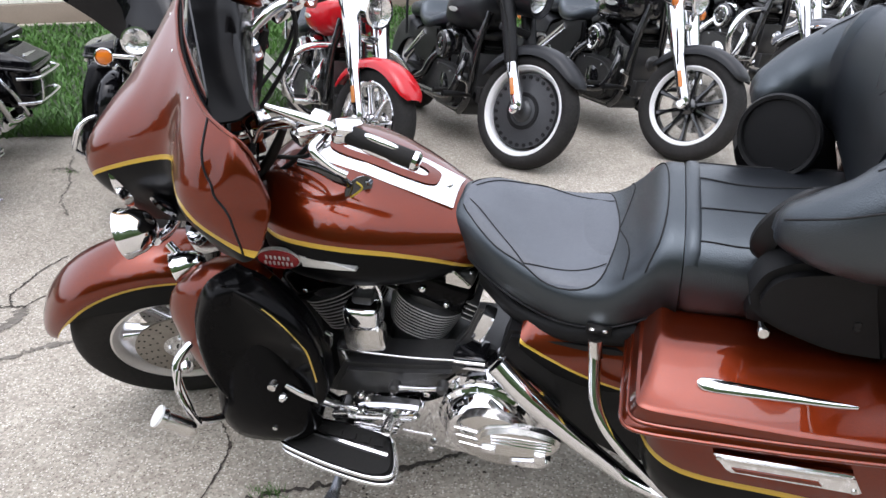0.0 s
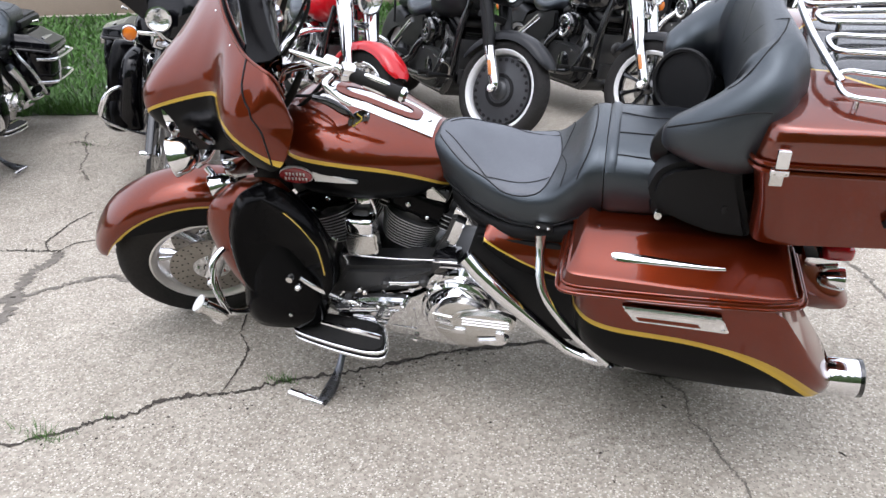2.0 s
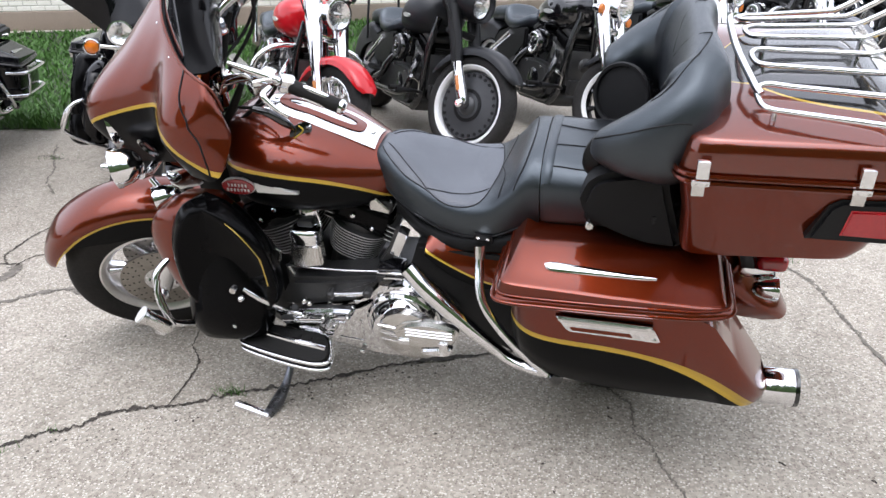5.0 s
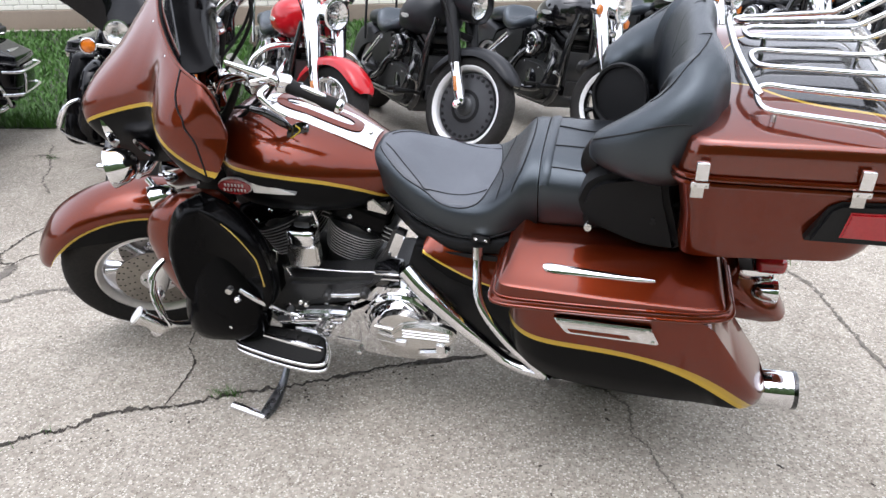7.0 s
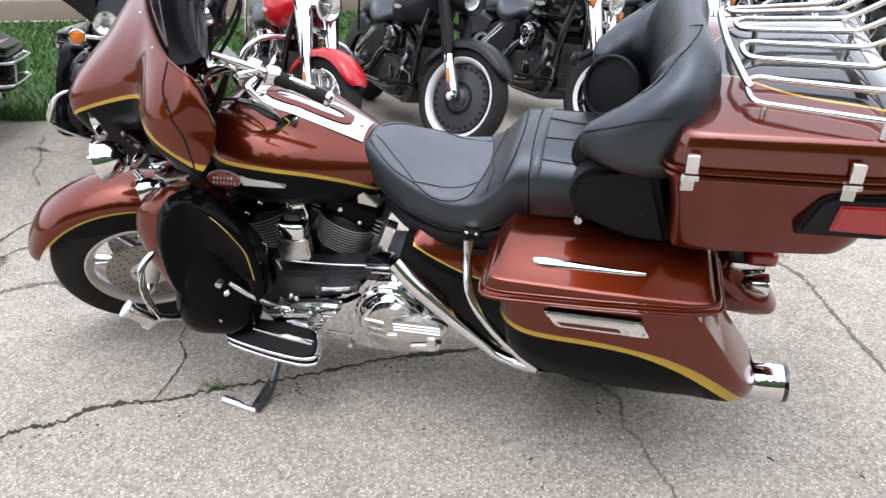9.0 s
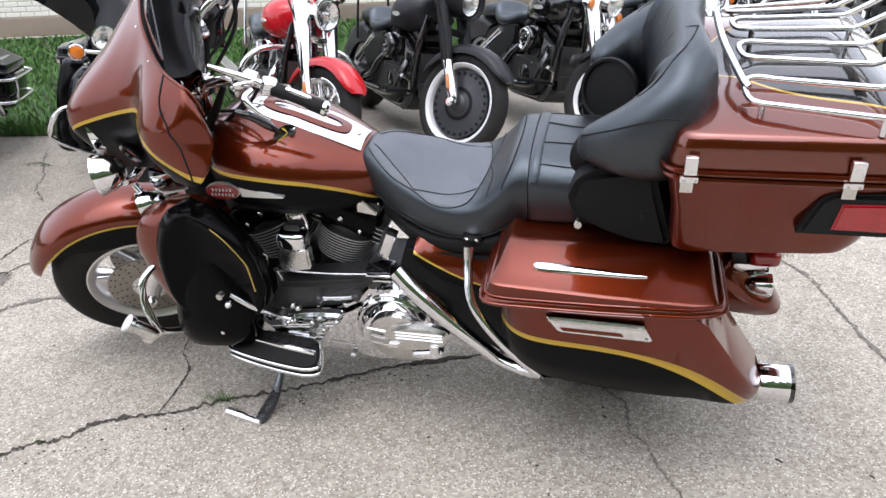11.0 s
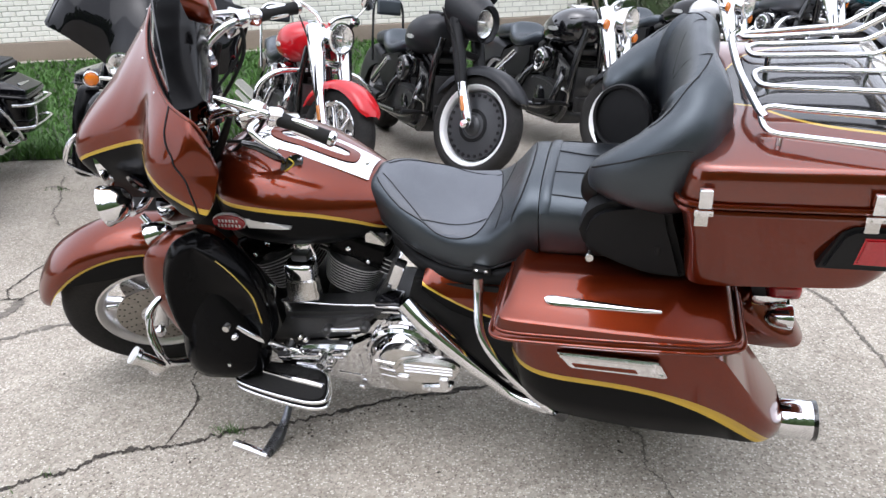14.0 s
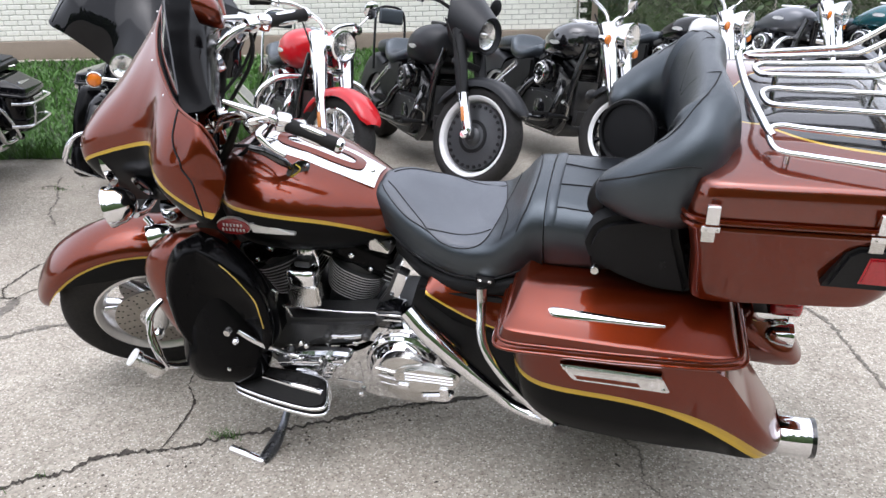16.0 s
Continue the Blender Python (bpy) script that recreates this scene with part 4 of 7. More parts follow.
            pod = part("speaker_pod", plate(out, s * 0.215, s * 0.305, 0.016), vinyl, root, "black speaker pod beside the backrest")
            for dx, dz in ((0.868, 0.842), (0.868, 0.852)):
                bolt(pod, (dx, s * 0.305, dz), (0, s, 0), 0.007, 0.003, satin_black)
            c, nrm = (0.770, s * 0.175, 0.958), (-0.50, -s * 0.82, 0.26)
            spk = part("speaker", lathe([(0, -0.03), (0.07, -0.03), (0.088, -0.01), (0.092, 0.006), (0.088, 0.014), (0.080, 0.012), (0.078, 0.002), (0, 0.002)], c, nrm, 36), satin_black, root, "round black speaker with grille")
            part("grille", lathe([(0, 0.007), (0.04, 0.006), (0.077, 0.003), (0.077, 0.001), (0, 0.001)], c, nrm, 36), vinyl, spk)

        # top box
        def slab(z, xf, xr, w, p=8.0, tilt=0.0):
            ring = []
            for u, v in oval(0.5 * (xf + xr), 0, 0.5 * (xr - xf), w, 72, p):
                f = max(0.0, (0.5 * (xf + xr) - u) / (0.5 * (xr - xf)))
                ring.append((u + 0.05 * f * (1 - min(1.0, abs(v) / w) ** 2), v, z + tilt * (u - 1.15)))
            return ring

        shell = part("top_box", loft([slab(0.800, 0.922, 1.30, 0.344, tilt=0.05), slab(0.804, 0.911, 1.325, 0.358, tilt=0.05), slab(0.828, 0.906, 1.345, 0.364, tilt=0.05), slab(0.92, 0.898, 1.385, 0.378, tilt=0.02), slab(0.995, 0.880, 1.415, 0.394), slab(1.006, 0.876, 1.42, 0.396)]), paint["plain"], root, paint["pak_label"])
        for z in (1.010, 1.026):
            ring = slab(z, 0.867, 1.425, 0.404)
            part("lip_bead", loft([[(p[0] + 0.006 * math.cos(a) * (p[0] - 1.146) / 0.5, p[1] * (1 + 0.012 * math.cos(a)), p[2] + 0.006 * math.sin(a)) for a in [2 * math.pi * k / 6 for k in range(6)]] for p in ring + ring[:1]], True, False), paint["plain"], shell)
        lid = part("lid", loft([slab(1.014, 0.875, 1.42, 0.397), slab(1.034, 0.878, 1.42, 0.396), slab(1.065, 0.884, 1.417, 0.391), slab(1.090, 0.890, 1.412, 0.385), slab(1.098, 0.895, 1.408, 0.380), slab(1.103, 0.904, 1.402, 0.371, 7), slab(1.108, 0.925, 1.39, 0.350, 6), slab(1.118, 0.960, 1.37, 0.31, 5), slab(1.130, 1.00, 1.35, 0.24, 4.5), slab(1.139, 1.03, 1.32, 0.16, 4), slab(1.143, 1.08, 1.28, 0.08, 4)]), paint["lid"], shell, paint["lid_label"])
        for x in (0.948, 1.262):
            y = -0.404
            lt = part("latch", box((x, y - 0.006, 1.048), (0.027, 0.016, 0.042), 0.004), chrome, shell, "chrome lid latch")
            part("latch_plate", box((x - 0.001, y - 0.002, 1.013), (0.038, 0.012, 0.014), 0.003), chrome, lt)
            part("latch_foot", box((x - 0.004, y, 0.996), (0.027, 0.010, 0.030), 0.002), worn_chrome, lt)
            for dx in (-0.01, 0.012):
                bolt(lt, (x + dx, y - 0.006, 1.010), (0, -1, 0), 0.0035, 0.003, worn_chrome)
        mk = part("marker_housing", plate([(1.180, 0.885), (1.212, 0.970), (1.232, 0.985), (1.41, 0.990), (1.41, 0.905), (1.35, 0.885)], -0.402, -0.360, 0.008), satin_black, shell, "black marker lamp housing")
        part("marker_lens", plate([(1.243, 0.904), (1.253, 0.966), (1.408, 0.970), (1.408, 0.912), (1.36, 0.902)], -0.408, -0.395, 0.004), red_lens, mk, "red marker lens")
        def splay(y, x):
            return y * (1 + 0.9 * (x - 1.05))

        rack = part("luggage_rack", tube([(1.058, -0.262, 1.158), (1.043, -0.235, 1.172), (1.020, -0.12, 1.195), (1.015, 0.0, 1.20), (1.020, 0.12, 1.195), (1.043, 0.235, 1.170)], 0.0085, 12), chrome, root, "chrome tube luggage rack on the top box")
        for ya, za, yb, zb in ((-0.300, 1.142, -0.225, 1.166), (-0.150, 1.180, -0.075, 1.188), (0.005, 1.190, 0.085, 1.188), (0.165, 1.178, 0.265, 1.155)):
            half = [(1.400, 0.050), (1.360, 0.026), (1.315, 0.003), (1.290, 0.0), (1.20, 0.0), (1.12, 0.0), (1.075, 0.001)]
            loop = [(x, splay(ya, x), za + h) for x, h in half] + [(1.056, 0.78 * ya + 0.22 * yb, 0.78 * za + 0.22 * zb), (1.052, 0.22 * ya + 0.78 * yb, 0.22 * za + 0.78 * zb)] + [(x, splay(yb, x), zb + h) for x, h in half[::-1]]
            part("rack_bar", tube(loop, 0.0068, 10, 4), chrome, rack)
        part("rack_end", tube([(1.400, -0.392, 1.190), (1.405, -0.21, 1.230), (1.408, 0.0, 1.240), (1.405, 0.21, 1.230), (1.400, 0.345, 1.205)], 0.0085, 12), chrome, rack)
        for x, y in ((1.085, -0.303), (1.30, -0.367), (1.09, 0.0), (1.30, 0.0), (1.085, 0.26)):
            part("rack_foot", tube([(x, y, 1.105 if abs(y) > 0.2 else 1.13), (x, y, 1.142 if abs(y) > 0.2 else 1.19)], 0.007, 10), chrome, rack)
        part("rack_plate", box((1.315, -0.02, 1.181), (0.03, 0.30, 0.006), 0.002), worn_chrome, rack)

    # saddlebags
    for s in (-1, 1):
        def lid_ring(z, x0, x1, yo, tilt=0.0, power=11):
            ring = []
            for u, v in oval(0.5 * (x0 + x1), 0.0, 0.5 * (x1 - x0), 1.0, 60, power):
                rear = max(0.0, (u - 0.86) / 0.2)
                out = yo - 0.022 * rear ** 2 * (yo - 0.16) / 0.28
                y = 0.16 + (out - 0.16) * 0.5 * (v + 1)
                ring.append((u, s * y, z + tilt * (0.78 - u)))
            return ring

        lid_b = loft([lid_ring(0.652, 0.498, 1.066, 0.440), lid_ring(0.656, 0.490, 1.072, 0.447), lid_ring(0.664, 0.488, 1.074, 0.449), lid_ring(0.672, 0.492, 1.070, 0.445), lid_ring(0.676, 0.498, 1.064, 0.440),
                      lid_ring(0.690, 0.508, 1.055, 0.441, 0.05, 14), lid_ring(0.701, 0.512, 1.052, 0.438, 0.058, 16), lid_ring(0.7035, 0.515, 1.050, 0.434, 0.058, 16), lid_ring(0.705, 0.519, 1.047, 0.428, 0.056, 16), lid_ring(0.7185, 0.529, 1.043, 0.390, 0.05), lid_ring(0.7325, 0.537, 1.039, 0.350, 0.042), lid_ring(0.7455, 0.545, 1.034, 0.312, 0.030), lid_ring(0.752, 0.551, 1.030, 0.290, 0.02), lid_ring(0.752, 0.560, 1.022, 0.275, 0.01), lid_ring(0.742, 0.575, 1.01, 0.235, 0, 9), lid_ring(0.736, 0.60, 0.99, 0.20, 0, 9)])
        keys = [(0.520, 0.30, 0.50), (0.535, 0.37, 0.46), (0.575, 0.418, 0.42), (0.65, 0.440, 0.385), (0.80, 0.444, 0.362), (0.95, 0.441, 0.35), (1.06, 0.432, 0.345), (1.13, 0.418, 0.342), (1.172, 0.392, 0.345), (1.195, 0.350, 0.350), (1.204, 0.30, 0.36)]
        rings = []
        for x, yo, zb in spline(keys, 36):
            ztop = 0.648 if x < 1.02 else 0.648 - (x - 1.02) * 1.55
            h = max(ztop - zb, 0.02)
            rings.append([(x, s * y, z) for y, z in ((0.20, ztop), (yo - 0.012, ztop), (yo - 0.004, ztop - 0.08 * h), (yo, ztop - 0.3 * h), (yo - 0.004, ztop - 0.65 * h), (yo - 0.016, ztop - 0.88 * h), (yo - 0.04, zb + 0.01), (yo - 0.08, zb), (0.20, zb))])
        bag = part("saddlebag", loft(rings), paint["bag"], root, paint["bag_label"])
        part("bag_lid", lid_b, paint["plain"], bag, "painted hinged saddlebag lid", sharp=30)
        for z, grow in ((0.664, 0.0), (0.681, -0.012)):
            ring = lid_ring(z, 0.488 - grow, 1.074 + grow, 0.449 + 0.6 * grow)
            keep = [q for q in ring if abs(q[1]) > 0.20]
            k = max(range(len(keep)), key=lambda n: math.dist(keep[n], keep[n - 1]))
            part("lip_bead", tube(keep[k:] + keep[:k], 0.0042, 8, 2), paint["plain"], bag)
        part("trim_strip", loft([[(x, s * (0.373 + 0.9 * hh * math.sin(a) * -1), 0.727 + 0.05 * (0.78 - x) - 0.010 * (x - 0.62) + 0.36 * hh * math.sin(a) + 0.006 * math.cos(a)) for a in [2 * math.pi * k / 12 for k in range(12)]] for x, hh in ((0.618, 0.003), (0.621, 0.008), (0.630, 0.0125), (0.650, 0.0135), (0.75, 0.0105), (0.85, 0.006), (0.887, 0.0015))]), chrome, bag, "tapered chrome trim spear")
        pl = part("latch_plate", plate([(0.655, 0.644), (0.886, 0.638), (0.908, 0.594), (0.902, 0.590), (0.692, 0.598), (0.682, 0.604)], s * 0.438, s * 0.456, 0.003), chrome, bag, "chrome saddlebag latch plate")
        part("latch_slot", plate([(0.690, 0.615), (0.835, 0.611), (0.842, 0.602), (0.698, 0.606)], s * 0.452, s * 0.4578, 0.0), paint["plain"], pl)
        part("latch_bar", plate([(0.670, 0.639), (0.873, 0.634), (0.877, 0.625), (0.676, 0.630)], s * 0.452, s * 0.4585, 0.001), worn_chrome, pl)
        for x, z in ((0.666, 0.637), (0.886, 0.630), (0.894, 0.599)):
            bolt(pl, (x, s * 0.456, z), (0, s, 0), 0.005, 0.004, worn_chrome)
        if rails:
            for z in (0.615, 0.46):
                rail_line(bag, "bag_rail", [(0.47, s * 0.36, z), (0.54, s * 0.45, z), (0.65, s * 0.475, z), (0.98, s * 0.475, z - 0.01), (1.15, s * 0.44, z - 0.03), (1.24, s * 0.34, z - 0.04), (1.25, s * 0.20, z - 0.04)], 0.011, chrome, "chrome saddlebag rail")
            rail_line(bag, "bag_rail", [(0.60, s * 0.472, 0.615), (0.60, s * 0.478, 0.54), (0.60, s * 0.472, 0.46)], 0.010, chrome)
        # side cover, guard rails, exhaust, pegs
        skin = []
        for x in np.linspace(0.264, 0.485, 24):
            top, low = 0.672 - 0.9 * max(0.0, 0.275 - x), float(np.interp(x, (0.252, 0.29, 0.34, 0.40, 0.46, 0.485), (0.640, 0.600, 0.560, 0.535, 0.525, 0.53)))
            skin.append([(x, s * (0.165 + 0.065 * math.sin(0.5 * math.pi * v) ** 0.9), top + (low - top) * v) for v in np.linspace(0, 1, 12)])
        part("side_cover", sheet(skin, 0.010), paint["cover"], root, paint["cover_label"])
        part("frame_panel", plate([(0.235, 0.645), (0.47, 0.640), (0.56, 0.60), (0.66, 0.36), (0.62, 0.27), (0.50, 0.27), (0.40, 0.33), (0.29, 0.45), (0.21, 0.57)], s * 0.10, s * 0.205, 0.01), satin_black, root, "black frame side panel")
        g = rail_line(root, "bag_guard", [(0.426, s * 0.238, 0.675), (0.428, s * 0.262, 0.635), (0.434, s * 0.300, 0.588), (0.450, s * 0.328, 0.550), (0.485, s * 0.348, 0.505), (0.55, s * 0.365, 0.436), (0.648, s * 0.372, 0.346)], 0.0125, chrome, "chrome saddlebag guard rail")
        part("sleeve", tube([(0.426, s * 0.236, 0.682), (0.4285, s * 0.250, 0.648)], 0.0155, 14), worn_chrome, g)
        rail_line(g, "lower_rail", [(0.22, s * 0.26, 0.60), (0.29, s * 0.285, 0.535), (0.40, s * 0.30, 0.437), (0.48, s * 0.302, 0.363), (0.515, s * 0.308, 0.340), (0.57, s * 0.325, 0.332), (0.61, s * 0.35, 0.345)], [0.027, 0.026, 0.023, 0.019, 0.017, 0.016, 0.015], chrome, "broad chrome lower rail")
        part("end_cap", lathe([(0, -0.02), (0.022, -0.02), (0.024, 0.0), (0.018, 0.012), (0, 0.012)], (0.655, s * 0.372, 0.352), (0.55, 0, -0.6), 16), gloss_black, g)
        part("rail_clamp", tube([(0.60, s * 0.33, 0.385), (0.655, s * 0.345, 0.375)], [0.026, 0.022], 16), chrome, g)
        ex = rail_line(root, "muffler", [(0.57, s * 0.232, 0.280), (0.75, s * 0.245, 0.285), (1.245, s * 0.255, 0.305)], [0.040, 0.048, 0.048], chrome, "long chrome muffler")
        tipm = lathe([(0.0, -0.055), (0.049, -0.055), (0.052, -0.05), (0.052, 0.030), (0.049, 0.036), (0.040, 0.036), (0.036, 0.0), (0.0, -0.02)], (1.262, s * 0.256, 0.306), (1, 0, 0.02), 32)
        part("muffler_tip", tipm, chrome, ex)
        part("tip_band", ring_lathe([(0.0515, 0.016), (0.0535, 0.016), (0.0535, 0.026), (0.0515, 0.026)], (1.272, s * 0.256, 0.306), (1, 0, 0.02), 32), gloss_black, ex)
        part("pillion_peg", lathe([(0, -0.03), (0.006, -0.03), (0.006, -0.006), (0.010, -0.004), (0.011, 0.003), (0.009, 0.008), (0, 0.009)], (0.718, s * 0.325, 0.832), (0, s, 0.25), 16), worn_chrome, root, "small metal mount knob")
        rb = rail_line(root, "signal_bar", [(1.13, s * 0.02, 0.585), (1.17, s * 0.08, 0.560), (1.180, s * 0.13, 0.548)], 0.011, chrome, "chrome rear signal bar")
        bullet_lamp(rb, (1.205, s * 0.135, 0.545), (1, 0, 0), 0.031, 0.050, red_lens, "chrome rear turn signal")
    part("rear_fender", fender_bm((0.80, 0, 0.325), [(95, 0.39, 0.105, 0.10), (130, 0.40, 0.108, 0.12), (155, 0.43, 0.108, 0.12), (166, 0.475, 0.092, 0.08), (172, 0.495, 0.070, 0.04)]), paint["plain"], root, "painted rear mudguard")
    tl = part("tail_lamp", box((1.200, -0.060, 0.612), (0.080, 0.13, 0.046), 0.018, segments=3), red_lens, root, "red tail lamp")
    part("lamp_base", box((1.165, -0.060, 0.580), (0.09, 0.12, 0.035), 0.014), chrome, tl)
    part("rear_subframe", box((0.95, 0, 0.79), (0.50, 0.46, 0.05), 0.02), satin_black, root)
    part("box_support", box((1.05, 0, 0.812), (0.30, 0.40, 0.035), 0.012), satin_black, root)
    engine(root)

    # lower fairings, engine guard
    for s in (-1, 1):
        rows = [(0.335, -0.440, -0.330, 0.330), (0.355, -0.462, -0.300, 0.340), (0.42, -0.490, -0.215, 0.335), (0.52, -0.550, -0.188, 0.325), (0.62, -0.578, -0.205, 0.315), (0.68, -0.574, -0.232, 0.305), (0.725, -0.545, -0.270, 0.292), (0.755, -0.503, -0.305, 0.272), (0.775, -0.46, -0.335, 0.245)]
        rings = [[(u, s * v, z) for u, v in oval(0.5 * (a + b), 0.5 * (w + 0.19), 0.5 * (b - a), 0.5 * (w - 0.19), 32, 2.8)] for z, a, b, w in spline(rows, 30)]
        low = part("lower_fairing", loft(rings), paint["lower"], root, paint["lower_label"])
        rows = [(0.40, -0.430, -0.250, 0.350), (0.45, -0.438, -0.200, 0.366), (0.50, -0.466, -0.172, 0.366), (0.56, -0.478, -0.166, 0.366), (0.65, -0.478, -0.178, 0.362), (0.72, -0.462, -0.216, 0.350), (0.775, -0.428, -0.275, 0.335), (0.794, -0.395, -0.320, 0.320)]
        rings = []
        for z, a, b, w in spline(rows, 34):
            k = min(1.0, 6.0 * (0.80 - z))
            prof = spline([(a + 0.020, 0.235), (a, 0.5 * (w + 0.245)), (a + 0.012, w - 0.022), (a + 0.040, w), (a + 0.075, w - 0.016 * k), (0.5 * (a + b), w - 0.040 * k), (b - 0.055, w - 0.040 * k), (b - 0.018, w - 0.034 * k), (b - 0.002, w - 0.050), (b - 0.035, 0.245)], 40)
            rings.append([(u, s * v, z) for u, v in prof])
        part("storage_cover", loft(rings), cover_black, low, "dished black storage compartment cover", sharp=60)
        bulge = [[(-0.345 + 0.135 * q ** 0.6 * u, s * (0.306 + 0.080 * q * v), z + 0.12 * (0.118 * q * u)) for u, v in oval(0, 0, 1, 1, 32, 2.6)] for z, q in ((0.330, 0.30), (0.336, 0.62), (0.352, 0.84), (0.385, 0.96), (0.43, 0.98), (0.47, 0.90), (0.51, 0.77), (0.55, 0.60), (0.59, 0.42), (0.63, 0.22))]
        part("storage_box", loft(bulge), cover_black, low, "rounded black storage box")
        if paint["detail"]:
            stripe = []
            for z in (0.755, 0.735, 0.70, 0.644, 0.59, 0.545):
                a, b, w = (float(np.interp(z, [q[0] for q in rows], [q[c] for q in rows])) for c in (1, 2, 3))
                stripe.append((b - 0.022, s * (w - 0.036 * min(1.0, 6.0 * (0.80 - z)) + 0.002), z))
            part("pinstripe", tube(stripe, 0.0024, 8), gold_stripe, low, "gold pinstripe")

        bolt(low, (-0.300, s * 0.382, 0.420), (0, s, 0), 0.006)
        bolt(low, (-0.262, s * 0.365, 0.520), (0, s, 0), 0.010, 0.016)
        g = rail_line(root, "engine_guard", [(-0.46, s * 0.20, 0.58), (-0.515, s * 0.29, 0.585), (-0.540, s * 0.342, 0.565), (-0.540, s * 0.366, 0.53), (-0.522, s * 0.386, 0.465), (-0.500, s * 0.39, 0.41), (-0.46, s * 0.29, 0.35), (-0.40, s * 0.10, 0.29)], 0.0105, chrome, "chrome tubular engine guard")
        rail_line(g, "guard_bar", [(-0.532, s * 0.362, 0.552), (-0.532, s * 0.386, 0.51), (-0.512, s * 0.402, 0.455), (-0.498, s * 0.400, 0.41)], 0.008, chrome)
        if not paint["detail"]:
            continue
        peg = part("highway_peg", lathe([(0, -0.05), (0.017, -0.05), (0.021, -0.04), (0.021, 0.022), (0.026, 0.028), (0.026, 0.040), (0.0, 0.043)], (-0.5217, s * 0.4457, 0.463), (-0.60, s * 0.30, 0.75), 20), worn_chrome, g, "chrome highway peg")
        part("peg_cap", lathe([(0, 0), (0.0265, 0), (0.0265, 0.006), (0, 0.010)], Vector((-0.5217, s * 0.4457, 0.463)) + Vector((-0.60, s * 0.30, 0.75)).normalized() * 0.040, (-0.60, s * 0.30, 0.75), 20), white_paint, peg)
        part("peg_clamp", box((-0.515, s * 0.432, 0.425), (0.035, 0.03, 0.04), 0.008), chrome, g)
        part("peg_arm", tube([(-0.505, s * 0.43, 0.43), (-0.480, s * 0.44, 0.432)], 0.010, 10), worn_chrome, g)

    # footboards and controls
    for s in (-1, 1):
        out = smooth_outline([(-0.320, 0.335), (-0.298, 0.366), (-0.17, 0.396), (-0.06, 0.408), (-0.022, 0.396), (-0.018, 0.365), (-0.045, 0.300), (-0.08, 0.280), (-0.20, 0.272), (-0.295, 0.275), (-0.318, 0.300)], 48)

        def board(f, z0, z1):
            ring = [(-0.17 + (x + 0.17) * f, s * (0.335 + (y - 0.335) * f)) for x, y in out]
            return loft([[(x, y, zz + 0.03 * (-x - 0.17)) for x, y in ring] for zz in (z0, z0 + 0.2 * (z1 - z0), z1)])

        fb = part("footboard", board(0.985, 0.298, 0.306), chrome, root, "chrome-rimmed rubber footboard")
        part("board_core", board(0.965, 0.305, 0.324), rubber, fb)
        part("board_rim", tube([(x, s * y, 0.328 + 0.03 * (-x - 0.17)) for x, y in out[::4] + out[:1]], 0.0058, 10, 4), chrome, fb)
        part("lower_rim", tube([(x, s * y, 0.304 + 0.03 * (-x - 0.17)) for x, y in out[::4] + out[:1]], 0.0062, 10, 4), chrome, fb)
        part("rubber_pad", board(0.93, 0.322, 0.336), rubber, fb, "black rubber pad")
        part("pad_strip", tube([(-0.240, s * 0.319, 0.3400), (-0.15, s * 0.334, 0.3385), (-0.038, s * 0.350, 0.3360)], [0.007, 0.0085, 0.008], 8), chrome, fb, "bright inlaid strip")
        for k in range(6):
            part("pad_rib", box((-0.26 + 0.038 * k, s * (0.297 + 0.004 * k), 0.337), (0.024, 0.022, 0.004), 0.0015), rubber, fb)
        part("board_bracket", box((-0.17, s * 0.25, 0.302), (0.10, 0.08, 0.025), 0.006), satin_black, fb)
    ctl = part("shift_lever", tube([(-0.262, -0.350, 0.540), (-0.22, -0.335, 0.493), (-0.184, -0.302, 0.437), (-0.165, -0.275, 0.402), (-0.12, -0.270, 0.388)], [0.008, 0.010, 0.010, 0.008, 0.007], 10), chrome, root, "chrome heel and toe shift lever")
    part("shift_peg", lathe([(0, -0.012), (0.010, -0.012), (0.012, 0.0), (0.010, 0.012), (0, 0.012)], (-0.288, -0.356, 0.541), (0, 1, 0), 14), worn_chrome, ctl)
    part("shift_peg", lathe([(0, -0.03), (0.013, -0.03), (0.015, 0.0), (0.013, 0.03), (0, 0.03)], (-0.048, -0.290, 0.384), (0, 1, 0), 14), worn_chrome, ctl)
    part("pivot", lathe([(0, -0.03), (0.022, -0.03), (0.022, 0.02), (0.014, 0.03), (0, 0.03)], (-0.175, -0.262, 0.385), (0, 1, 0), 18), chrome, ctl)
    part("shift_rod", tube([(-0.16, -0.272, 0.362), (0.0, -0.262, 0.372)], 0.0055, 10), chrome, root, "chrome shift linkage rod")
    part("linkage_arm", box((-0.09, -0.266, 0.330), (0.10, 0.016, 0.020), 0.007, Matrix.Rotation(0.12, 3, "Y")), chrome, root)
    part("linkage_cover", plate(smooth_outline([(-0.150, 0.398), (-0.06, 0.412), (0.015, 0.416), (0.028, 0.400), (0.0, 0.378), (-0.07, 0.356), (-0.14, 0.345)], 28), -0.262, -0.225, 0.009), chrome, root)

    shaft = part("shift_shaft", tube([(-0.035, -0.245, 0.464), (0.03, -0.246, 0.472), (0.078, -0.246, 0.482)], 0.0075, 12), chrome, root, "chrome shifter shaft")
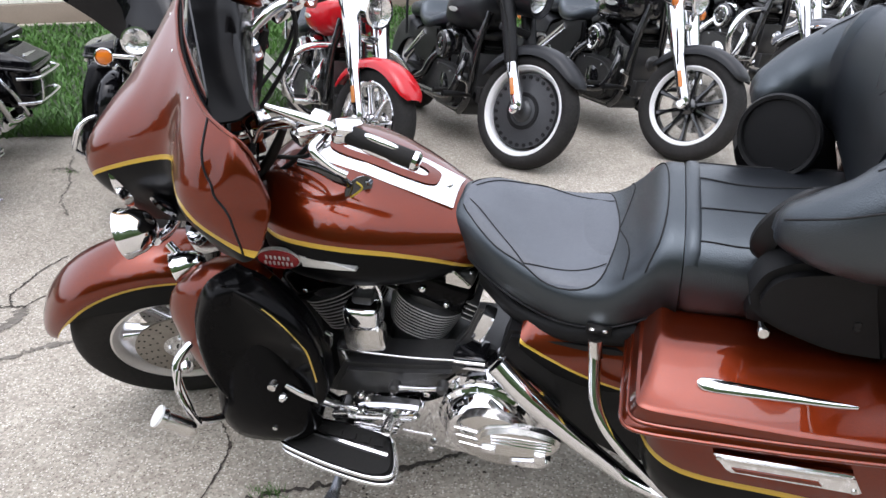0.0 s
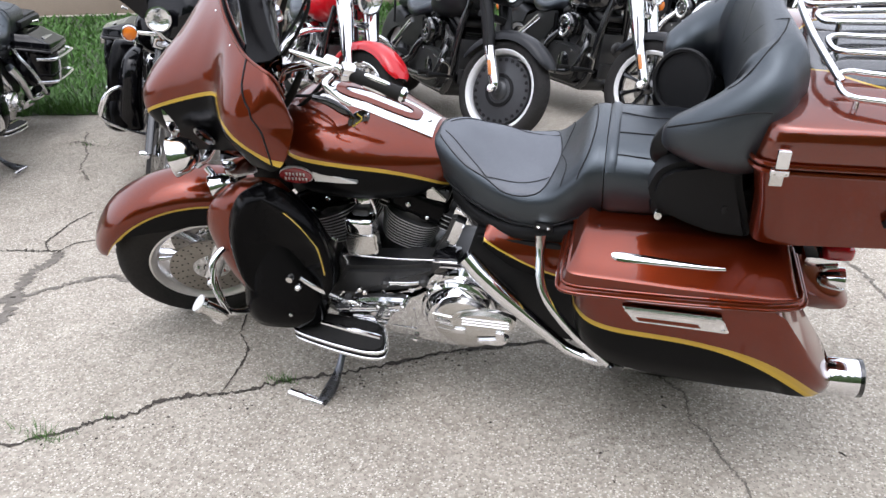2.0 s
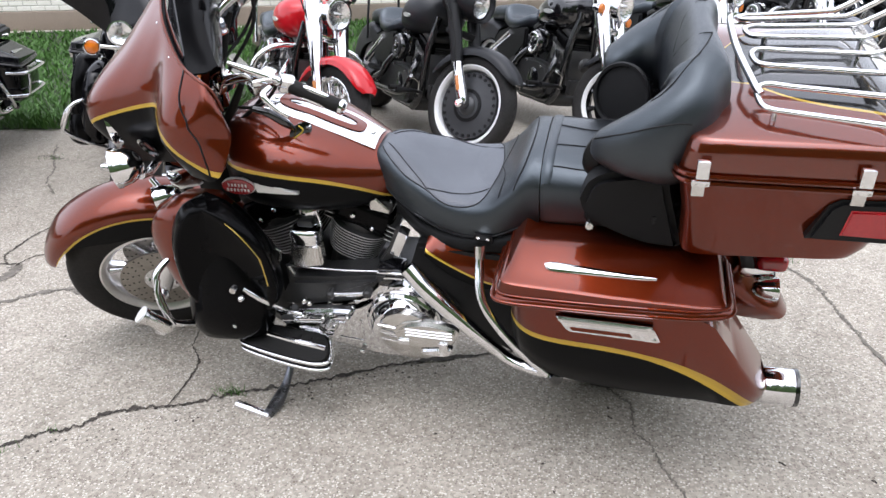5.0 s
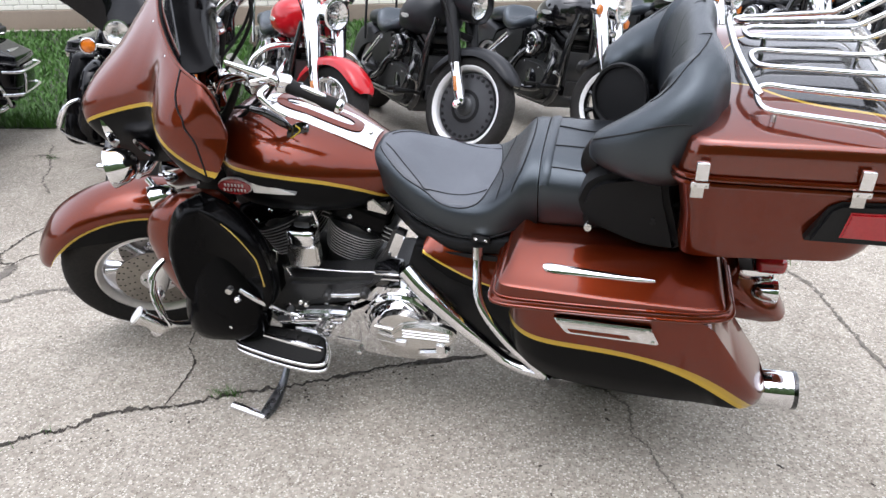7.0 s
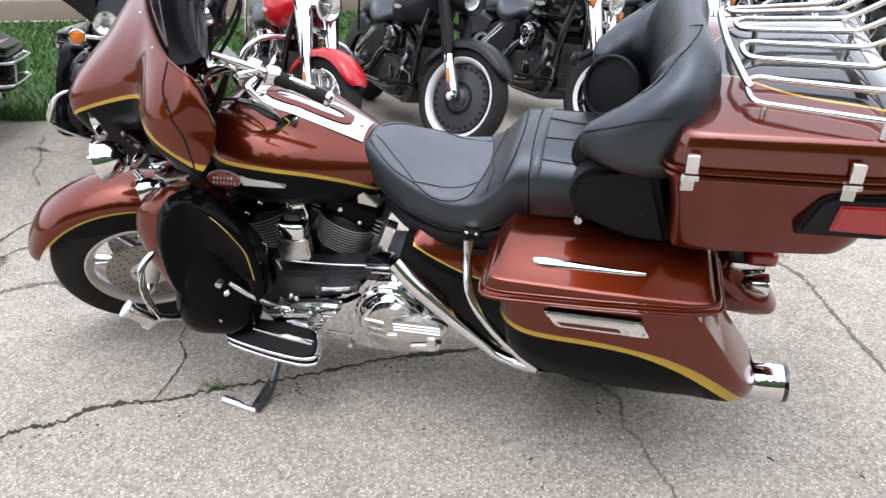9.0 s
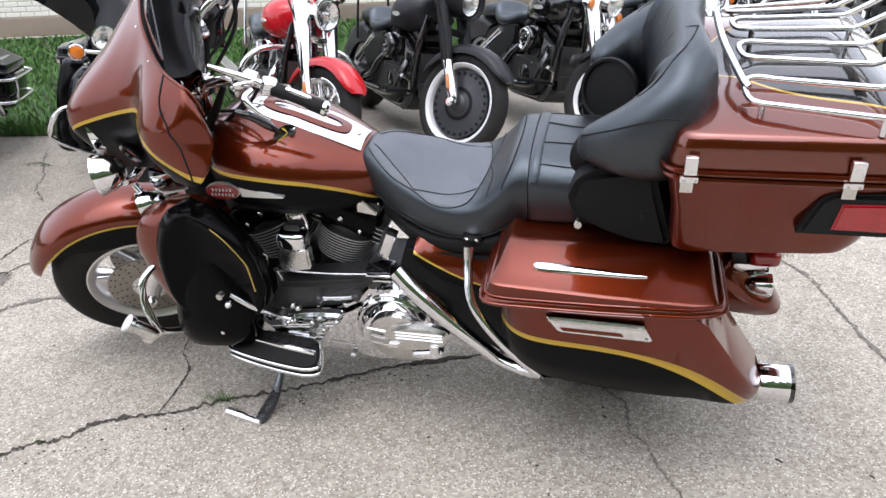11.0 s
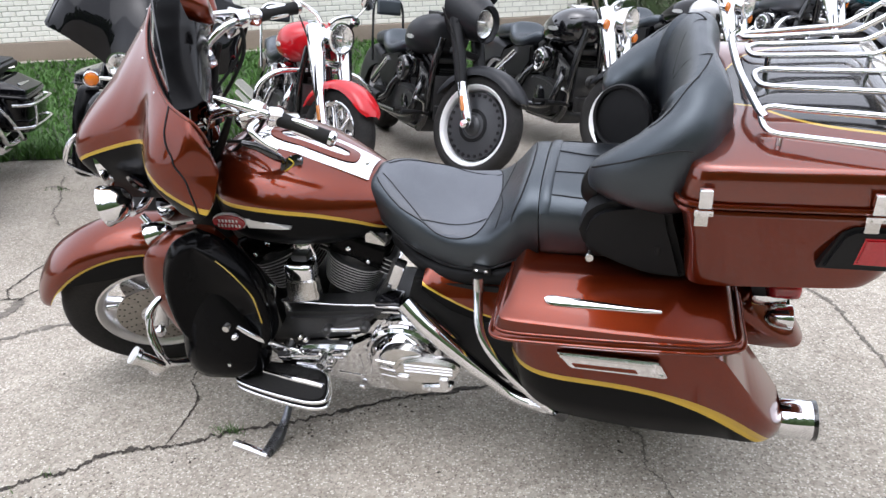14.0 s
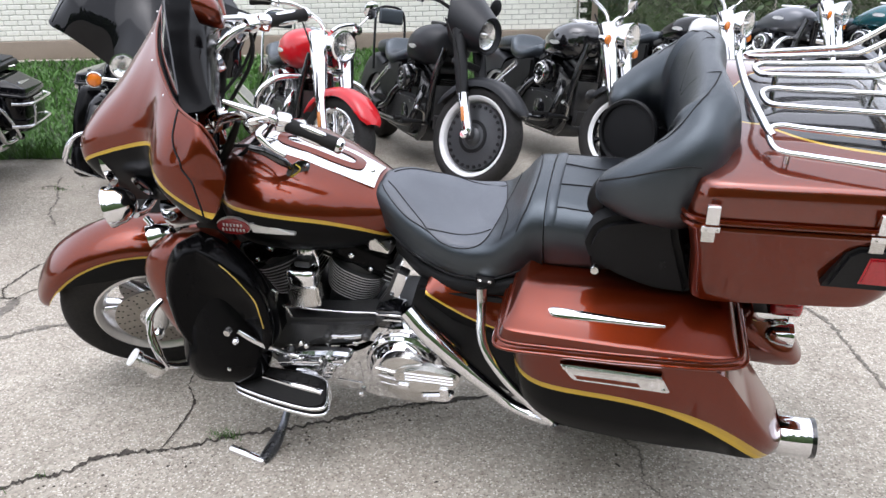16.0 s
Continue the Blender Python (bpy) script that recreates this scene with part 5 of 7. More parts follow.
    for x, z, r in ((-0.038, 0.466, 0.013), (0.082, 0.484, 0.014)):
        part("shaft_collar", lathe([(0, -0.014), (r, -0.014), (r, 0.010), (0.6 * r, 0.016), (0, 0.016)], (x, -0.246, z), (0, -1, 0), 12), engine_black, shaft)
    link = part("link_rod", tube([(-0.165, -0.274, 0.372), (-0.07, -0.276, 0.386), (0.018, -0.272, 0.402)], 0.0048, 8), chrome, root, "chrome shift link rods")
    part("lower_link", tube([(-0.150, -0.274, 0.345), (-0.08, -0.276, 0.343), (-0.030, -0.274, 0.352)], 0.0042, 8), chrome, link)
    for x, z in ((-0.165, 0.372), (-0.113, 0.455), (-0.098, 0.446), (-0.030, 0.366), (0.018, 0.402), (-0.062, 0.392), (-0.128, 0.392)):
        part("link_bolt", lathe([(0, -0.008), (0.0085, -0.008), (0.0085, 0.006), (0.005, 0.010), (0, 0.010)], (x, -0.276, z), (0, -1, 0.1), 8), worn_chrome, link)
    part("link_bracket", tube([(-0.027, -0.262, 0.368), (-0.045, -0.262, 0.335), (-0.077, -0.262, 0.296)], [0.010, 0.008, 0.010], 8), gloss_black, link)

    # side stand
    st = part("side_stand", tube([(-0.215, -0.215, 0.205), (-0.225, -0.30, 0.125), (-0.235, -0.365, 0.095), (-0.245, -0.43, 0.092)], [0.010, 0.013, 0.021, 0.017], 12), dull_steel, root, "dull dark steel side stand resting on the ground")
    part("stand_foot", tube([(-0.235, -0.432, 0.092), (-0.30, -0.415, 0.090), (-0.365, -0.398, 0.086)], [0.013, 0.015, 0.015], 12), chrome, st, "bright chrome stand foot")
    return root


def engine(root, bright=None):
    """The air-cooled twin: cylinders with fins, heads, cases, primary drive."""
    chrome, satin = bright or polished, bright or worn_chrome
    c = Vector((-0.10, 0, 0.40))
    for lean in (-22, 22):
        side = 1 if lean > 0 else -1
        M = Matrix.Translation(c + Vector((0.030 if lean > 0 else -0.058, 0, 0))) @ Matrix.Rotation(radians(lean), 4, "Y")
        cyl = part("cylinder", loft([[(u, v, z) for u, v in oval(0, 0, w, 1.46 * w, 36, 2.5)] for z, w in ((0.0, 0.064), (0.10, 0.068), (0.26, 0.073))]), engine_black, root, "black air-cooled cylinder", M)
        for k in range(10):
            z = 0.122 + 0.0108 * k
            wx, wy = 0.084 + 0.0018 * k, 0.114 + 0.0008 * k
            part("cooling_fin", loft([[(u, v, z + dz) for u, v in oval(0, 0, wx * g, wy * g, 36, 2.6)] for dz, g in ((0, 0.985), (0.0008, 1.0), (0.0030, 1.0), (0.0038, 0.985))]), engine_black, cyl)
            part("fin_edge", ring_lathe_oval(wx + 0.001, wy + 0.001, z + 0.0005, z + 0.0034, 36), fin_edge, cyl)
        head = part("cylinder_head", box((0.004 * side, 0, 0.276), (0.190, 0.216, 0.090), 0.030, segments=4), cover_black, root, "gloss black cylinder head", M)
        for k in range(4):
            for dx in (-1, 1):
                part("head_fin", box((0.004 * side + 0.096 * dx, -0.035, 0.240 + 0.0165 * k), (0.030, 0.150, 0.0045), 0.0015), engine_black, head)
                part("fin_edge", box((0.004 * side + 0.098 * dx, -0.1105, 0.240 + 0.0165 * k), (0.024, 0.0022, 0.0026), 0.0006), fin_edge, head)
        part("rocker_cover", box((0, 0, 0.338), (0.170, 0.196, 0.044), 0.016, segments=3), engine_black, head, "black rocker cover")
        for dx in (-0.07, 0.07):
            for dy in (-0.085, 0.085):
                bolt(head, (dx, dy, 0.358), (0, 0, 1), 0.007, 0.008)
        bolt(head, (-0.022 if lean > 0 else 0.02, -0.106, 0.278), (0, -1, 0), 0.009, 0.012)
        bolt(head, (0.045 * side, -0.106, 0.258), (0, -1, 0), 0.007, 0.010)
    part("engine_bracket", plate([(0.077, 0.700), (0.080, 0.735), (0.100, 0.738), (0.136, 0.700), (0.132, 0.690)], -0.126, -0.115, 0.003), worn_chrome, root, "bright top engine bracket")
    part("regulator_clip", plate([(-0.224, 0.575), (-0.188, 0.622), (-0.172, 0.612), (-0.180, 0.575), (-0.206, 0.536)], -0.250, -0.238, 0.003), worn_chrome, root, "small bright bracket")
    part("crankcase", box((-0.10, 0, 0.33), (0.32, 0.24, 0.24), 0.05, segments=4), engine_black, root, "black crankcase")
    part("gearbox", box((0.15, 0, 0.36), (0.24, 0.24, 0.20), 0.04, segments=3), engine_black, root, "black gearbox case")
    part("oil_filter", lathe([(0, 0), (0.038, 0), (0.04, 0.08), (0.03, 0.095), (0, 0.096)], (-0.27, 0, 0.30), (-1, 0, 0.1), 24), chrome, root)
    hc = part("horn_cover", box((-0.119, -0.172, 0.624), (0.094, 0.074, 0.072), 0.0335, segments=6), chrome, root, "chrome horn cover between the cylinders")
    part("cover_skirt", plate(smooth_outline([(-0.164, 0.598), (-0.118, 0.606), (-0.071, 0.606), (-0.068, 0.575), (-0.070, 0.538), (-0.115, 0.526), (-0.162, 0.520), (-0.167, 0.56)], 28), -0.206, -0.165, 0.007), worn_chrome, hc, "dull lower horn cover plate")
    part("cover_neck", box((-0.118, -0.155, 0.655), (0.055, 0.04, 0.04), 0.012), engine_black, hc)
    part("cover_knob", lathe([(0, -0.03), (0.022, -0.03), (0.030, -0.006), (0.029, 0.006), (0.020, 0.018), (0.010, 0.022), (0, 0.023)], (-0.120, -0.128, 0.684), (0.05, -1, 0.55), 26), chrome, hc)
    part("knob_bolt", lathe([(0, 0), (0.011, 0), (0.011, 0.008), (0, 0.010)], (-0.119, -0.147, 0.695), (0.05, -1, 0.55), 6), worn_chrome, hc)
    part("cover_arm", tube([(-0.094, -0.135, 0.690), (-0.084, -0.140, 0.655), (-0.086, -0.150, 0.610)], 0.006, 10), chrome, hc)
    part("horn_stay", tube([(-0.190, -0.205, 0.528), (-0.02, -0.205, 0.528), (0.105, -0.20, 0.532)], 0.0034, 10), chrome, root, "thin chrome rod")
    part("oil_line", tube([(-0.185, -0.20, 0.528), (-0.17, -0.19, 0.47), (-0.14, -0.17, 0.42)], 0.007, 10), worn_chrome, root)
    part("frame_tube", tube([(-0.42, -0.07, 0.83), (-0.40, -0.10, 0.65), (-0.36, -0.12, 0.40), (-0.28, -0.125, 0.235), (0.0, -0.125, 0.215), (0.30, -0.125, 0.215)], 0.017, 12), gloss_black, root, "black frame downtube")
    part("frame_tube", tube([(-0.42, 0.07, 0.83), (-0.40, 0.10, 0.65), (-0.36, 0.12, 0.40), (-0.28, 0.125, 0.235), (0.0, 0.125, 0.215), (0.30, 0.125, 0.215)], 0.017, 12), gloss_black, root, "black frame downtube")
    part("regulator", box((-0.42, 0, 0.34), (0.05, 0.16, 0.10), 0.01), engine_black, root)
    # primary drive on the left, cam cover on the right
    out = smooth_outline([(-0.205, 0.30), (-0.17, 0.350), (-0.08, 0.372), (0.0, 0.390), (0.06, 0.425), (0.12, 0.486), (0.19, 0.503), (0.275, 0.474), (0.325, 0.40), (0.335, 0.32), (0.295, 0.24), (0.20, 0.195), (0.10, 0.185), (-0.05, 0.21), (-0.17, 0.235), (-0.20, 0.265)], 60)
    pri = part("primary_cover", plate(out, -0.205, -0.12, 0.018), chrome, root, "chrome primary drive cover")
    part("cover_gasket", plate([(x * 1.0, z) for x, z in out], -0.12, -0.105, 0.0), engine_black, pri)
    part("inner_case", plate([(-0.240, 0.375), (-0.205, 0.44), (-0.178, 0.484), (-0.04, 0.498), (0.10, 0.520), (0.125, 0.515), (0.085, 0.476), (0.030, 0.418), (-0.06, 0.396), (-0.155, 0.380)], -0.218, -0.10, 0.014), engine_black, root, "black inner primary case")
    for x, z in ((-0.15, 0.388), (-0.06, 0.404), (0.03, 0.424), (0.145, 0.478), (0.24, 0.468), (0.305, 0.40), (0.31, 0.29), (0.22, 0.215), (0.02, 0.212), (-0.16, 0.25)):
        bolt(pri, (x, -0.205 if x > 0.05 else -0.217, z), (0, -1, 0), 0.009, 0.007)
    rib = [(-0.053, -0.206, 0.257), (0.030, -0.206, 0.250), (0.026, -0.206, 0.335)]
    part("case_rib", tube([rib[0], 0.5 * (Vector(rib[0]) + Vector(rib[1])), rib[1]], 0.0035, 8), chrome, pri)
    part("case_rib", tube([rib[1], 0.5 * (Vector(rib[1]) + Vector(rib[2])), rib[2]], 0.0035, 8), chrome, pri)
    part("derby_cover", lathe([(0.110, -0.012), (0.110, 0.0), (0.105, 0.012), (0.098, 0.034), (0.084, 0.052), (0.05, 0.060), (0, 0.062)], (0.170, -0.205, 0.345), (0, -1, 0), 44), chrome, pri, "domed chrome derby cover")
    part("derby_ring", ring_lathe([(0.102, 0.0), (0.115, 0.0), (0.117, 0.008), (0.110, 0.014), (0.102, 0.010)], (0.170, -0.205, 0.345), (0, -1, 0), 44), chrome, pri)
    lower = part("lower_cover", lathe([(0.100, -0.01), (0.100, 0.0), (0.096, 0.014), (0.085, 0.018), (0, 0.020)], (0.205, -0.258, 0.352), (-0.05, -1, -0.10), 44), satin, pri, "satin metal clutch cover plate")
    for k in range(3):
        part("cover_rib", tube([(0.112 + 0.004 * k, -0.279, 0.392 - 0.026 * k), (0.172 + 0.003 * k, -0.281, 0.385 - 0.026 * k)], 0.003, 8), chrome, lower)
    tray = part("cover_tray", plate(smooth_outline([(0.165, 0.385), (0.195, 0.415), (0.255, 0.432), (0.325, 0.425), (0.362, 0.405), (0.352, 0.368), (0.32, 0.345), (0.24, 0.330), (0.185, 0.342)], 40), -0.300, -0.265, 0.010), satin, pri, "ribbed satin metal side cover")
    for k in range(3):
        part("tray_rib", tube([(0.205, -0.3005, 0.405 - 0.011 * k), (0.345, -0.3005, 0.404 - 0.011 * k)], 0.0022, 6), chrome, tray)
    part("tray_hinge", box((0.198, -0.303, 0.358), (0.034, 0.012, 0.016), 0.003), chrome, tray)
    part("tray_hinge", box((0.318, -0.303, 0.350), (0.026, 0.012, 0.032), 0.003), chrome, tray)
    part("tray_lip", plate(smooth_outline([(0.245, 0.325), (0.335, 0.338), (0.330, 0.312), (0.305, 0.302), (0.25, 0.305)], 20), -0.298, -0.270, 0.006), chrome, tray)
    part("coil_block", box((0.168, -0.150, 0.612), (0.032, 0.04, 0.092), 0.007, Matrix.Rotation(0.40, 3, "Y")), chrome, root, "chrome mounting block")
    part("coil_cover", plate([(0.155, 0.652), (0.172, 0.655), (0.150, 0.560), (0.100, 0.520), (0.092, 0.534), (0.130, 0.590)], -0.150, -0.120, 0.006), engine_black, root, "dark ignition coil cover")
    part("coil_base", box((0.135, -0.155, 0.50), (0.085, 0.07, 0.07), 0.012), gloss_black, root)
    for dz in (0.0, 0.018):
        part("clip", tube([(0.10, -0.195, 0.505 + dz), (0.175, -0.195, 0.507 + dz)], 0.004, 8), chrome, root)
    part("chrome_pipe", tube([(0.20, -0.195, 0.555), (0.27, -0.205, 0.49), (0.335, -0.215, 0.43)], [0.030, 0.032, 0.026], 18), chrome, root, "short chrome heat shield")
    part("intake", box((-0.10, 0.13, 0.62), (0.16, 0.10, 0.16), 0.05, segments=4), chrome, root, "chrome air cleaner")
    part("cam_cover", lathe([(0, 0), (0.10, 0), (0.10, 0.04), (0.08, 0.055), (0, 0.06)], (-0.09, 0.12, 0.34), (0, 1, 0), 36), chrome, root)
    for x in (-0.13, -0.07):
        part("pushrod_tube", tube([(x, 0.12, 0.40), (x * 2.2 + 0.09 if x < -0.1 else x + 0.09, 0.11, 0.62)], 0.011, 10), chrome, root)
    part("exhaust_pipe", tube([(-0.26, 0.11, 0.56), (-0.33, 0.17, 0.48), (-0.28, 0.21, 0.32), (0.0, 0.225, 0.28), (0.45, 0.225, 0.275)], 0.024, 14), chrome, root, "chrome exhaust header")
    part("exhaust_pipe", tube([(0.07, 0.11, 0.56), (0.12, 0.18, 0.47), (0.18, 0.215, 0.36), (0.45, 0.225, 0.285)], 0.024, 14), chrome, root)


def ring_lathe_oval(a, b, z0, z1, n=28, t=0.0016):
    """A thin bright band round an oval fin."""
    rings = []
    for u, v in oval(0, 0, 1, 1, n, 2.6):
        rings.append([(a * u, b * v, z0), ((a + t) * u, (b + t) * v, z0), ((a + t) * u, (b + t) * v, z1), (a * u, b * v, z1)])
    return loft(rings + rings[:1], True, False)


TANK_LINE = [float(v) for v in np.polyfit((-0.33, -0.22, -0.12, 0.03, 0.13), (0.868, 0.868, 0.856, 0.805, 0.742), 3)[::-1]]
BAG_LINE = [float(v) for v in np.polyfit((0.55, 0.714, 0.867, 1.005, 1.107), (0.556, 0.550, 0.528, 0.482, 0.404), 3)[::-1]]
COPPER = {
    "detail": True, "plain": brown_paint,
    "tank": two_tone("tank_paint", BROWN, INK, TANK_LINE, band=0.011),
    "bag": two_tone("bag_paint", BROWN, INK, BAG_LINE, band=0.016, flare=0.88),
    "fender": two_tone("fender_paint", BROWN, INK, (-0.83, 0.303, 0.346), level="round", band=0.008),
    "fairing": two_tone("fairing_paint", BROWN, INK, [float(v) for v in np.polyfit((0.0, 0.05, 0.10, 0.145, 0.20, 0.25, 0.29, 0.33, 0.36, 0.39, 0.43), (0.965, 1.035, 1.085, 1.115, 1.132, 1.132, 1.115, 1.082, 1.058, 1.046, 1.060), 6)[::-1]], "y", "z", 0.013),
    "cover": two_tone("cover_paint", BROWN, INK, (0.9138, -1.3456, 1.1769), band=0.006),
    # Rear of the brown panel goes black, putting its shade into the paint.
    "lower": two_tone("lower_shaded_paint", BROWN, INK, (-0.150, -0.205), "z", "x", 0.0004, flip=True),
    "lid": two_tone("lid_paint", BROWN, INK, [float(v) for v in np.polyfit((0.955, 1.0, 1.083, 1.20, 1.31, 1.40), (0.0, 0.09, 0.185, 0.24, 0.272, 0.295), 3)[::-1]], "x", "y", 0.009, above=1.108, low_coat=1.0, coat_ior=1.7),
    "fender_label": "brown and black front mudguard with gold pinstripe", "fairing_label": "copper brown batwing fairing with gold stripe",
    "tank_label": "brown and black fuel tank with gold stripe", "bag_label": "brown saddlebag with black lower panel and gold stripe",
    "pak_label": "copper brown luggage top box", "lid_label": "brown lid with black centre panel", "cover_label": "brown and black side cover", "lower_label": "brown lower fairing with gold pinstripe",
}
BLACK = {k: black_paint for k in ("plain", "tank", "bag", "fender", "fairing", "cover", "lower", "lid")}
BLACK.update({k: "glossy black bodywork" for k in COPPER if k.endswith("label")})
BLACK["detail"] = False


# ---- ground ----
def ground_and_setting():
    bm = bmesh.new()
    bmesh.ops.create_grid(bm, x_segments=60, y_segments=60, size=200)
    g = part("ground", bm, concrete)
    tagged(g, "weathered grey-beige concrete yard with exposed aggregate", "ground", kind="structure")


ground_and_setting()

tourer(Matrix.Translation((0, 0.07, 0)) @ Matrix.Rotation(radians(11), 4, "X"), COPPER, "copper brown and black touring motorcycle leaning on its side stand")


# ---- the parked row behind ----
def cruiser(contact, heading, steer, label, tank_mat, fender_mat, style, rim_mat, spoke_mat, leg_mat, tube_mat, lamp_mat=None, cowl=False, bars_chrome=True, crash=None, sissy=False, trim=False, reflector=True, pipe_mat=None, seat_mat=None, wheel_r=0.32, rim_drop=0.088, dark=False, big_fender=False, screen=False, signals=True, rear_mat=None, tank=1.0, lift=0.0):
    """A cruiser leaning on its stand; contact is where the front tyre meets the ground, heading the way that it points, in degrees."""
    root = new("cruiser_motorcycle")
    M = Matrix.Rotation(radians(heading + 180), 4, "Z") @ Matrix.Rotation(radians(9), 4, "X")
    root.matrix_world = Matrix.Translation(Vector((*contact, 0)) - M @ Vector((-0.83, 0, 0))) @ M
    tagged(root, label, "motorcycle", "row of parked motorcycles")
    S = steering(steer)
    front, rear = (-0.83, 0, wheel_r), (0.80, 0, 0.32)
    lamp_mat, pipe_mat, seat_mat = lamp_mat or chrome, pipe_mat or chrome, seat_mat or leather
    fw = wheel(root, front, wheel_r, 0.135, wheel_r - rim_drop, style, S, rim_mat, spoke_mat)
    rotor(fw, front, -0.072, 0.146)
    wheel(root, rear, 0.32, 0.16, 0.20, style if style == "disc" else 5, None, rim_mat, spoke_mat, tread=False)
    for s in (-1, 1):
        leg = rail_line(root, "fork_leg", [(-0.83, s * 0.11, wheel_r - 0.01), (-0.815, s * 0.11, wheel_r + 0.05), (-0.70, s * 0.11, 0.58)], [0.026, 0.035, 0.036], leg_mat, "polished lower fork leg", S)
        part("axle_cap", lathe([(0, -0.02), (0.026, -0.02), (0.028, 0.015), (0.018, 0.026), (0, 0.026)], (-0.83, s * 0.135, wheel_r), (0, s, 0), 14), leg_mat, leg)
        rail_line(root, "fork_tube", [(-0.70, s * 0.11, 0.575), (-0.52, s * 0.11, 0.96)], [0.040, 0.064 if tube_mat is chrome else 0.047], tube_mat, "", S)
        if reflector:
            part("reflector", box((-0.775, s * 0.147, 0.455), (0.024, 0.008, 0.095), 0.003, Matrix.Rotation(RAKE, 3, "Y")), amber_reflector, leg, "amber reflector on the fork")
        if signals:
            part("turn_signal", lathe([(0, -0.05), (0.02, -0.045), (0.034, -0.01), (0.036, 0.01), (0, 0.012)], (-0.60, s * 0.20, 0.86), (-1, 0, 0), 18), lamp_mat, root, "", S)
            part("signal_lens", lathe([(0, 0), (0.032, 0), (0.028, 0.010), (0, 0.014)], (-0.612, s * 0.20, 0.86), (-1, 0, 0), 18), amber_lens, root, "amber turn signal lens", S)
        hb = rail_line(root, "handlebar", [(-0.47, s * 0.03, 1.00), (-0.46, s * 0.10, 1.05), (-0.40, s * 0.26, 1.09), (-0.30, s * 0.37, 1.06), (-0.24, s * 0.41, 1.04)], 0.0125, chrome if bars_chrome else satin_black, "handlebar", S)
        part("grip", tube([(-0.31, s * 0.365, 1.062), (-0.20, s * 0.43, 1.03)], 0.0185, 14), rubber, hb)
        part("switch_pod", box((-0.335, s * 0.345, 1.07), (0.05, 0.045, 0.05), 0.012), chrome, hb)
        part("lever", tube([(-0.36, s * 0.345, 1.075), (-0.31, s * 0.40, 1.07), (-0.22, s * 0.46, 1.05)], 0.012, 8), chrome, hb)
        mir = part("mirror", lathe([(0, -0.014), (0.05, -0.010), (0.062, 0.0), (0.060, 0.008), (0, 0.008)], (-0.37, s * 0.40, 1.22), (1, 0, 0.1), 24), lamp_mat, hb)
        part("mirror_stem", tube([(-0.34, s * 0.345, 1.09), (-0.37, s * 0.37, 1.15), (-0.37, s * 0.40, 1.20)], 0.006, 8), chrome, mir)
        part("foot_peg", tube([(-0.22, s * 0.15, 0.33), (-0.23, s * 0.30, 0.33)], [0.012, 0.018], 12), rubber, root)
        part("shock", tube([(0.36, s * 0.14, 0.62), (0.70, s * 0.14, 0.40)], 0.028, 14), chrome, root, "rear shock absorber")
        if signals:
            part("rear_signal", lathe([(0, -0.04), (0.03, -0.03), (0.034, 0.0), (0.03, 0.012), (0, 0.014)], (0.98, s * 0.17, 0.62), (1, 0, 0), 16), amber_lens, root)
        if crash:
            rail_line(root, "crash_bar", [(-0.36, s * 0.05, 0.68), (-0.40, s * 0.26, 0.66), (-0.42, s * 0.38, 0.56), (-0.42, s * 0.38, 0.42), (-0.38, s * 0.24, 0.27), (-0.34, s * 0.08, 0.25)], 0.020, crash, "tubular engine crash bar")
    part("axle", tube([(-0.83, -0.13, wheel_r), (-0.83, 0.13, wheel_r)], 0.012, 10), chrome, root, "", S)
    part("triple_clamp", box((-0.53, 0, 0.94), (0.08, 0.30, 0.05), 0.014), tube_mat, root, "", S)
    part("triple_clamp", box((-0.60, 0, 0.76), (0.08, 0.29, 0.045), 0.014), tube_mat, root, "", S)
    part("brake_caliper", box((-0.735, -0.085, 0.43), (0.07, 0.06, 0.11), 0.014, Matrix.Rotation(RAKE, 3, "Y")), worn_chrome, root, "", S)
    arc = [(34, 0.37, 0.05, 0.0), (42, 0.374, 0.085, 0.006), (60, 0.372, 0.095, 0.018), (100, 0.370, 0.095, 0.022), (140, 0.372, 0.092, 0.018), (158, 0.378, 0.07, 0.005)] if big_fender else [(38, 0.352, 0.045, 0.0), (46, 0.358, 0.078, 0.012), (75, 0.358, 0.085, 0.02), (110, 0.358, 0.085, 0.02), (140, 0.360, 0.078, 0.012), (150, 0.362, 0.05, 0.0)]
    arc = [(a, r + wheel_r - 0.32, w, k) for a, r, w, k in arc]
    ff = part("front_fender", fender_bm(front, arc), fender_mat, root, "front mudguard", S)
    if trim:
        for s in (-1, 1):
            part("fender_trim", tube([(front[0] - (r - 0.5 * w - k) * math.cos(radians(a)), s * (w + 0.004), front[2] + (r - 0.5 * w - k) * math.sin(radians(a))) for a, r, w, k in arc], 0.009, 8, 5), chrome, ff, "chrome mudguard trim")
    bullet_lamp(root, (-0.655, 0, 0.925 + lift), (-1, 0, 0.03), 0.095, 0.13, glass_lens, "round headlamp", S, lamp_mat)
    if cowl:
        rows = []
        for a in np.linspace(-100, 280, 30):
            ca, sa = math.cos(radians(a)), math.sin(radians(a))
            rows.append([(-0.70 + 0.24 * t + 0.05 * max(0, sa) * t, (0.118 + 0.075 * t) * ca, 0.925 + lift + (0.118 + 0.10 * t) * sa + 0.10 * t) for t in (0.0, 0.08, 0.3, 0.6, 1.0)])
        part("headlamp_cowl", sheet(rows, 0.005), tank_mat, root, "dark headlamp cowl", S)
    if screen:
        rows = []
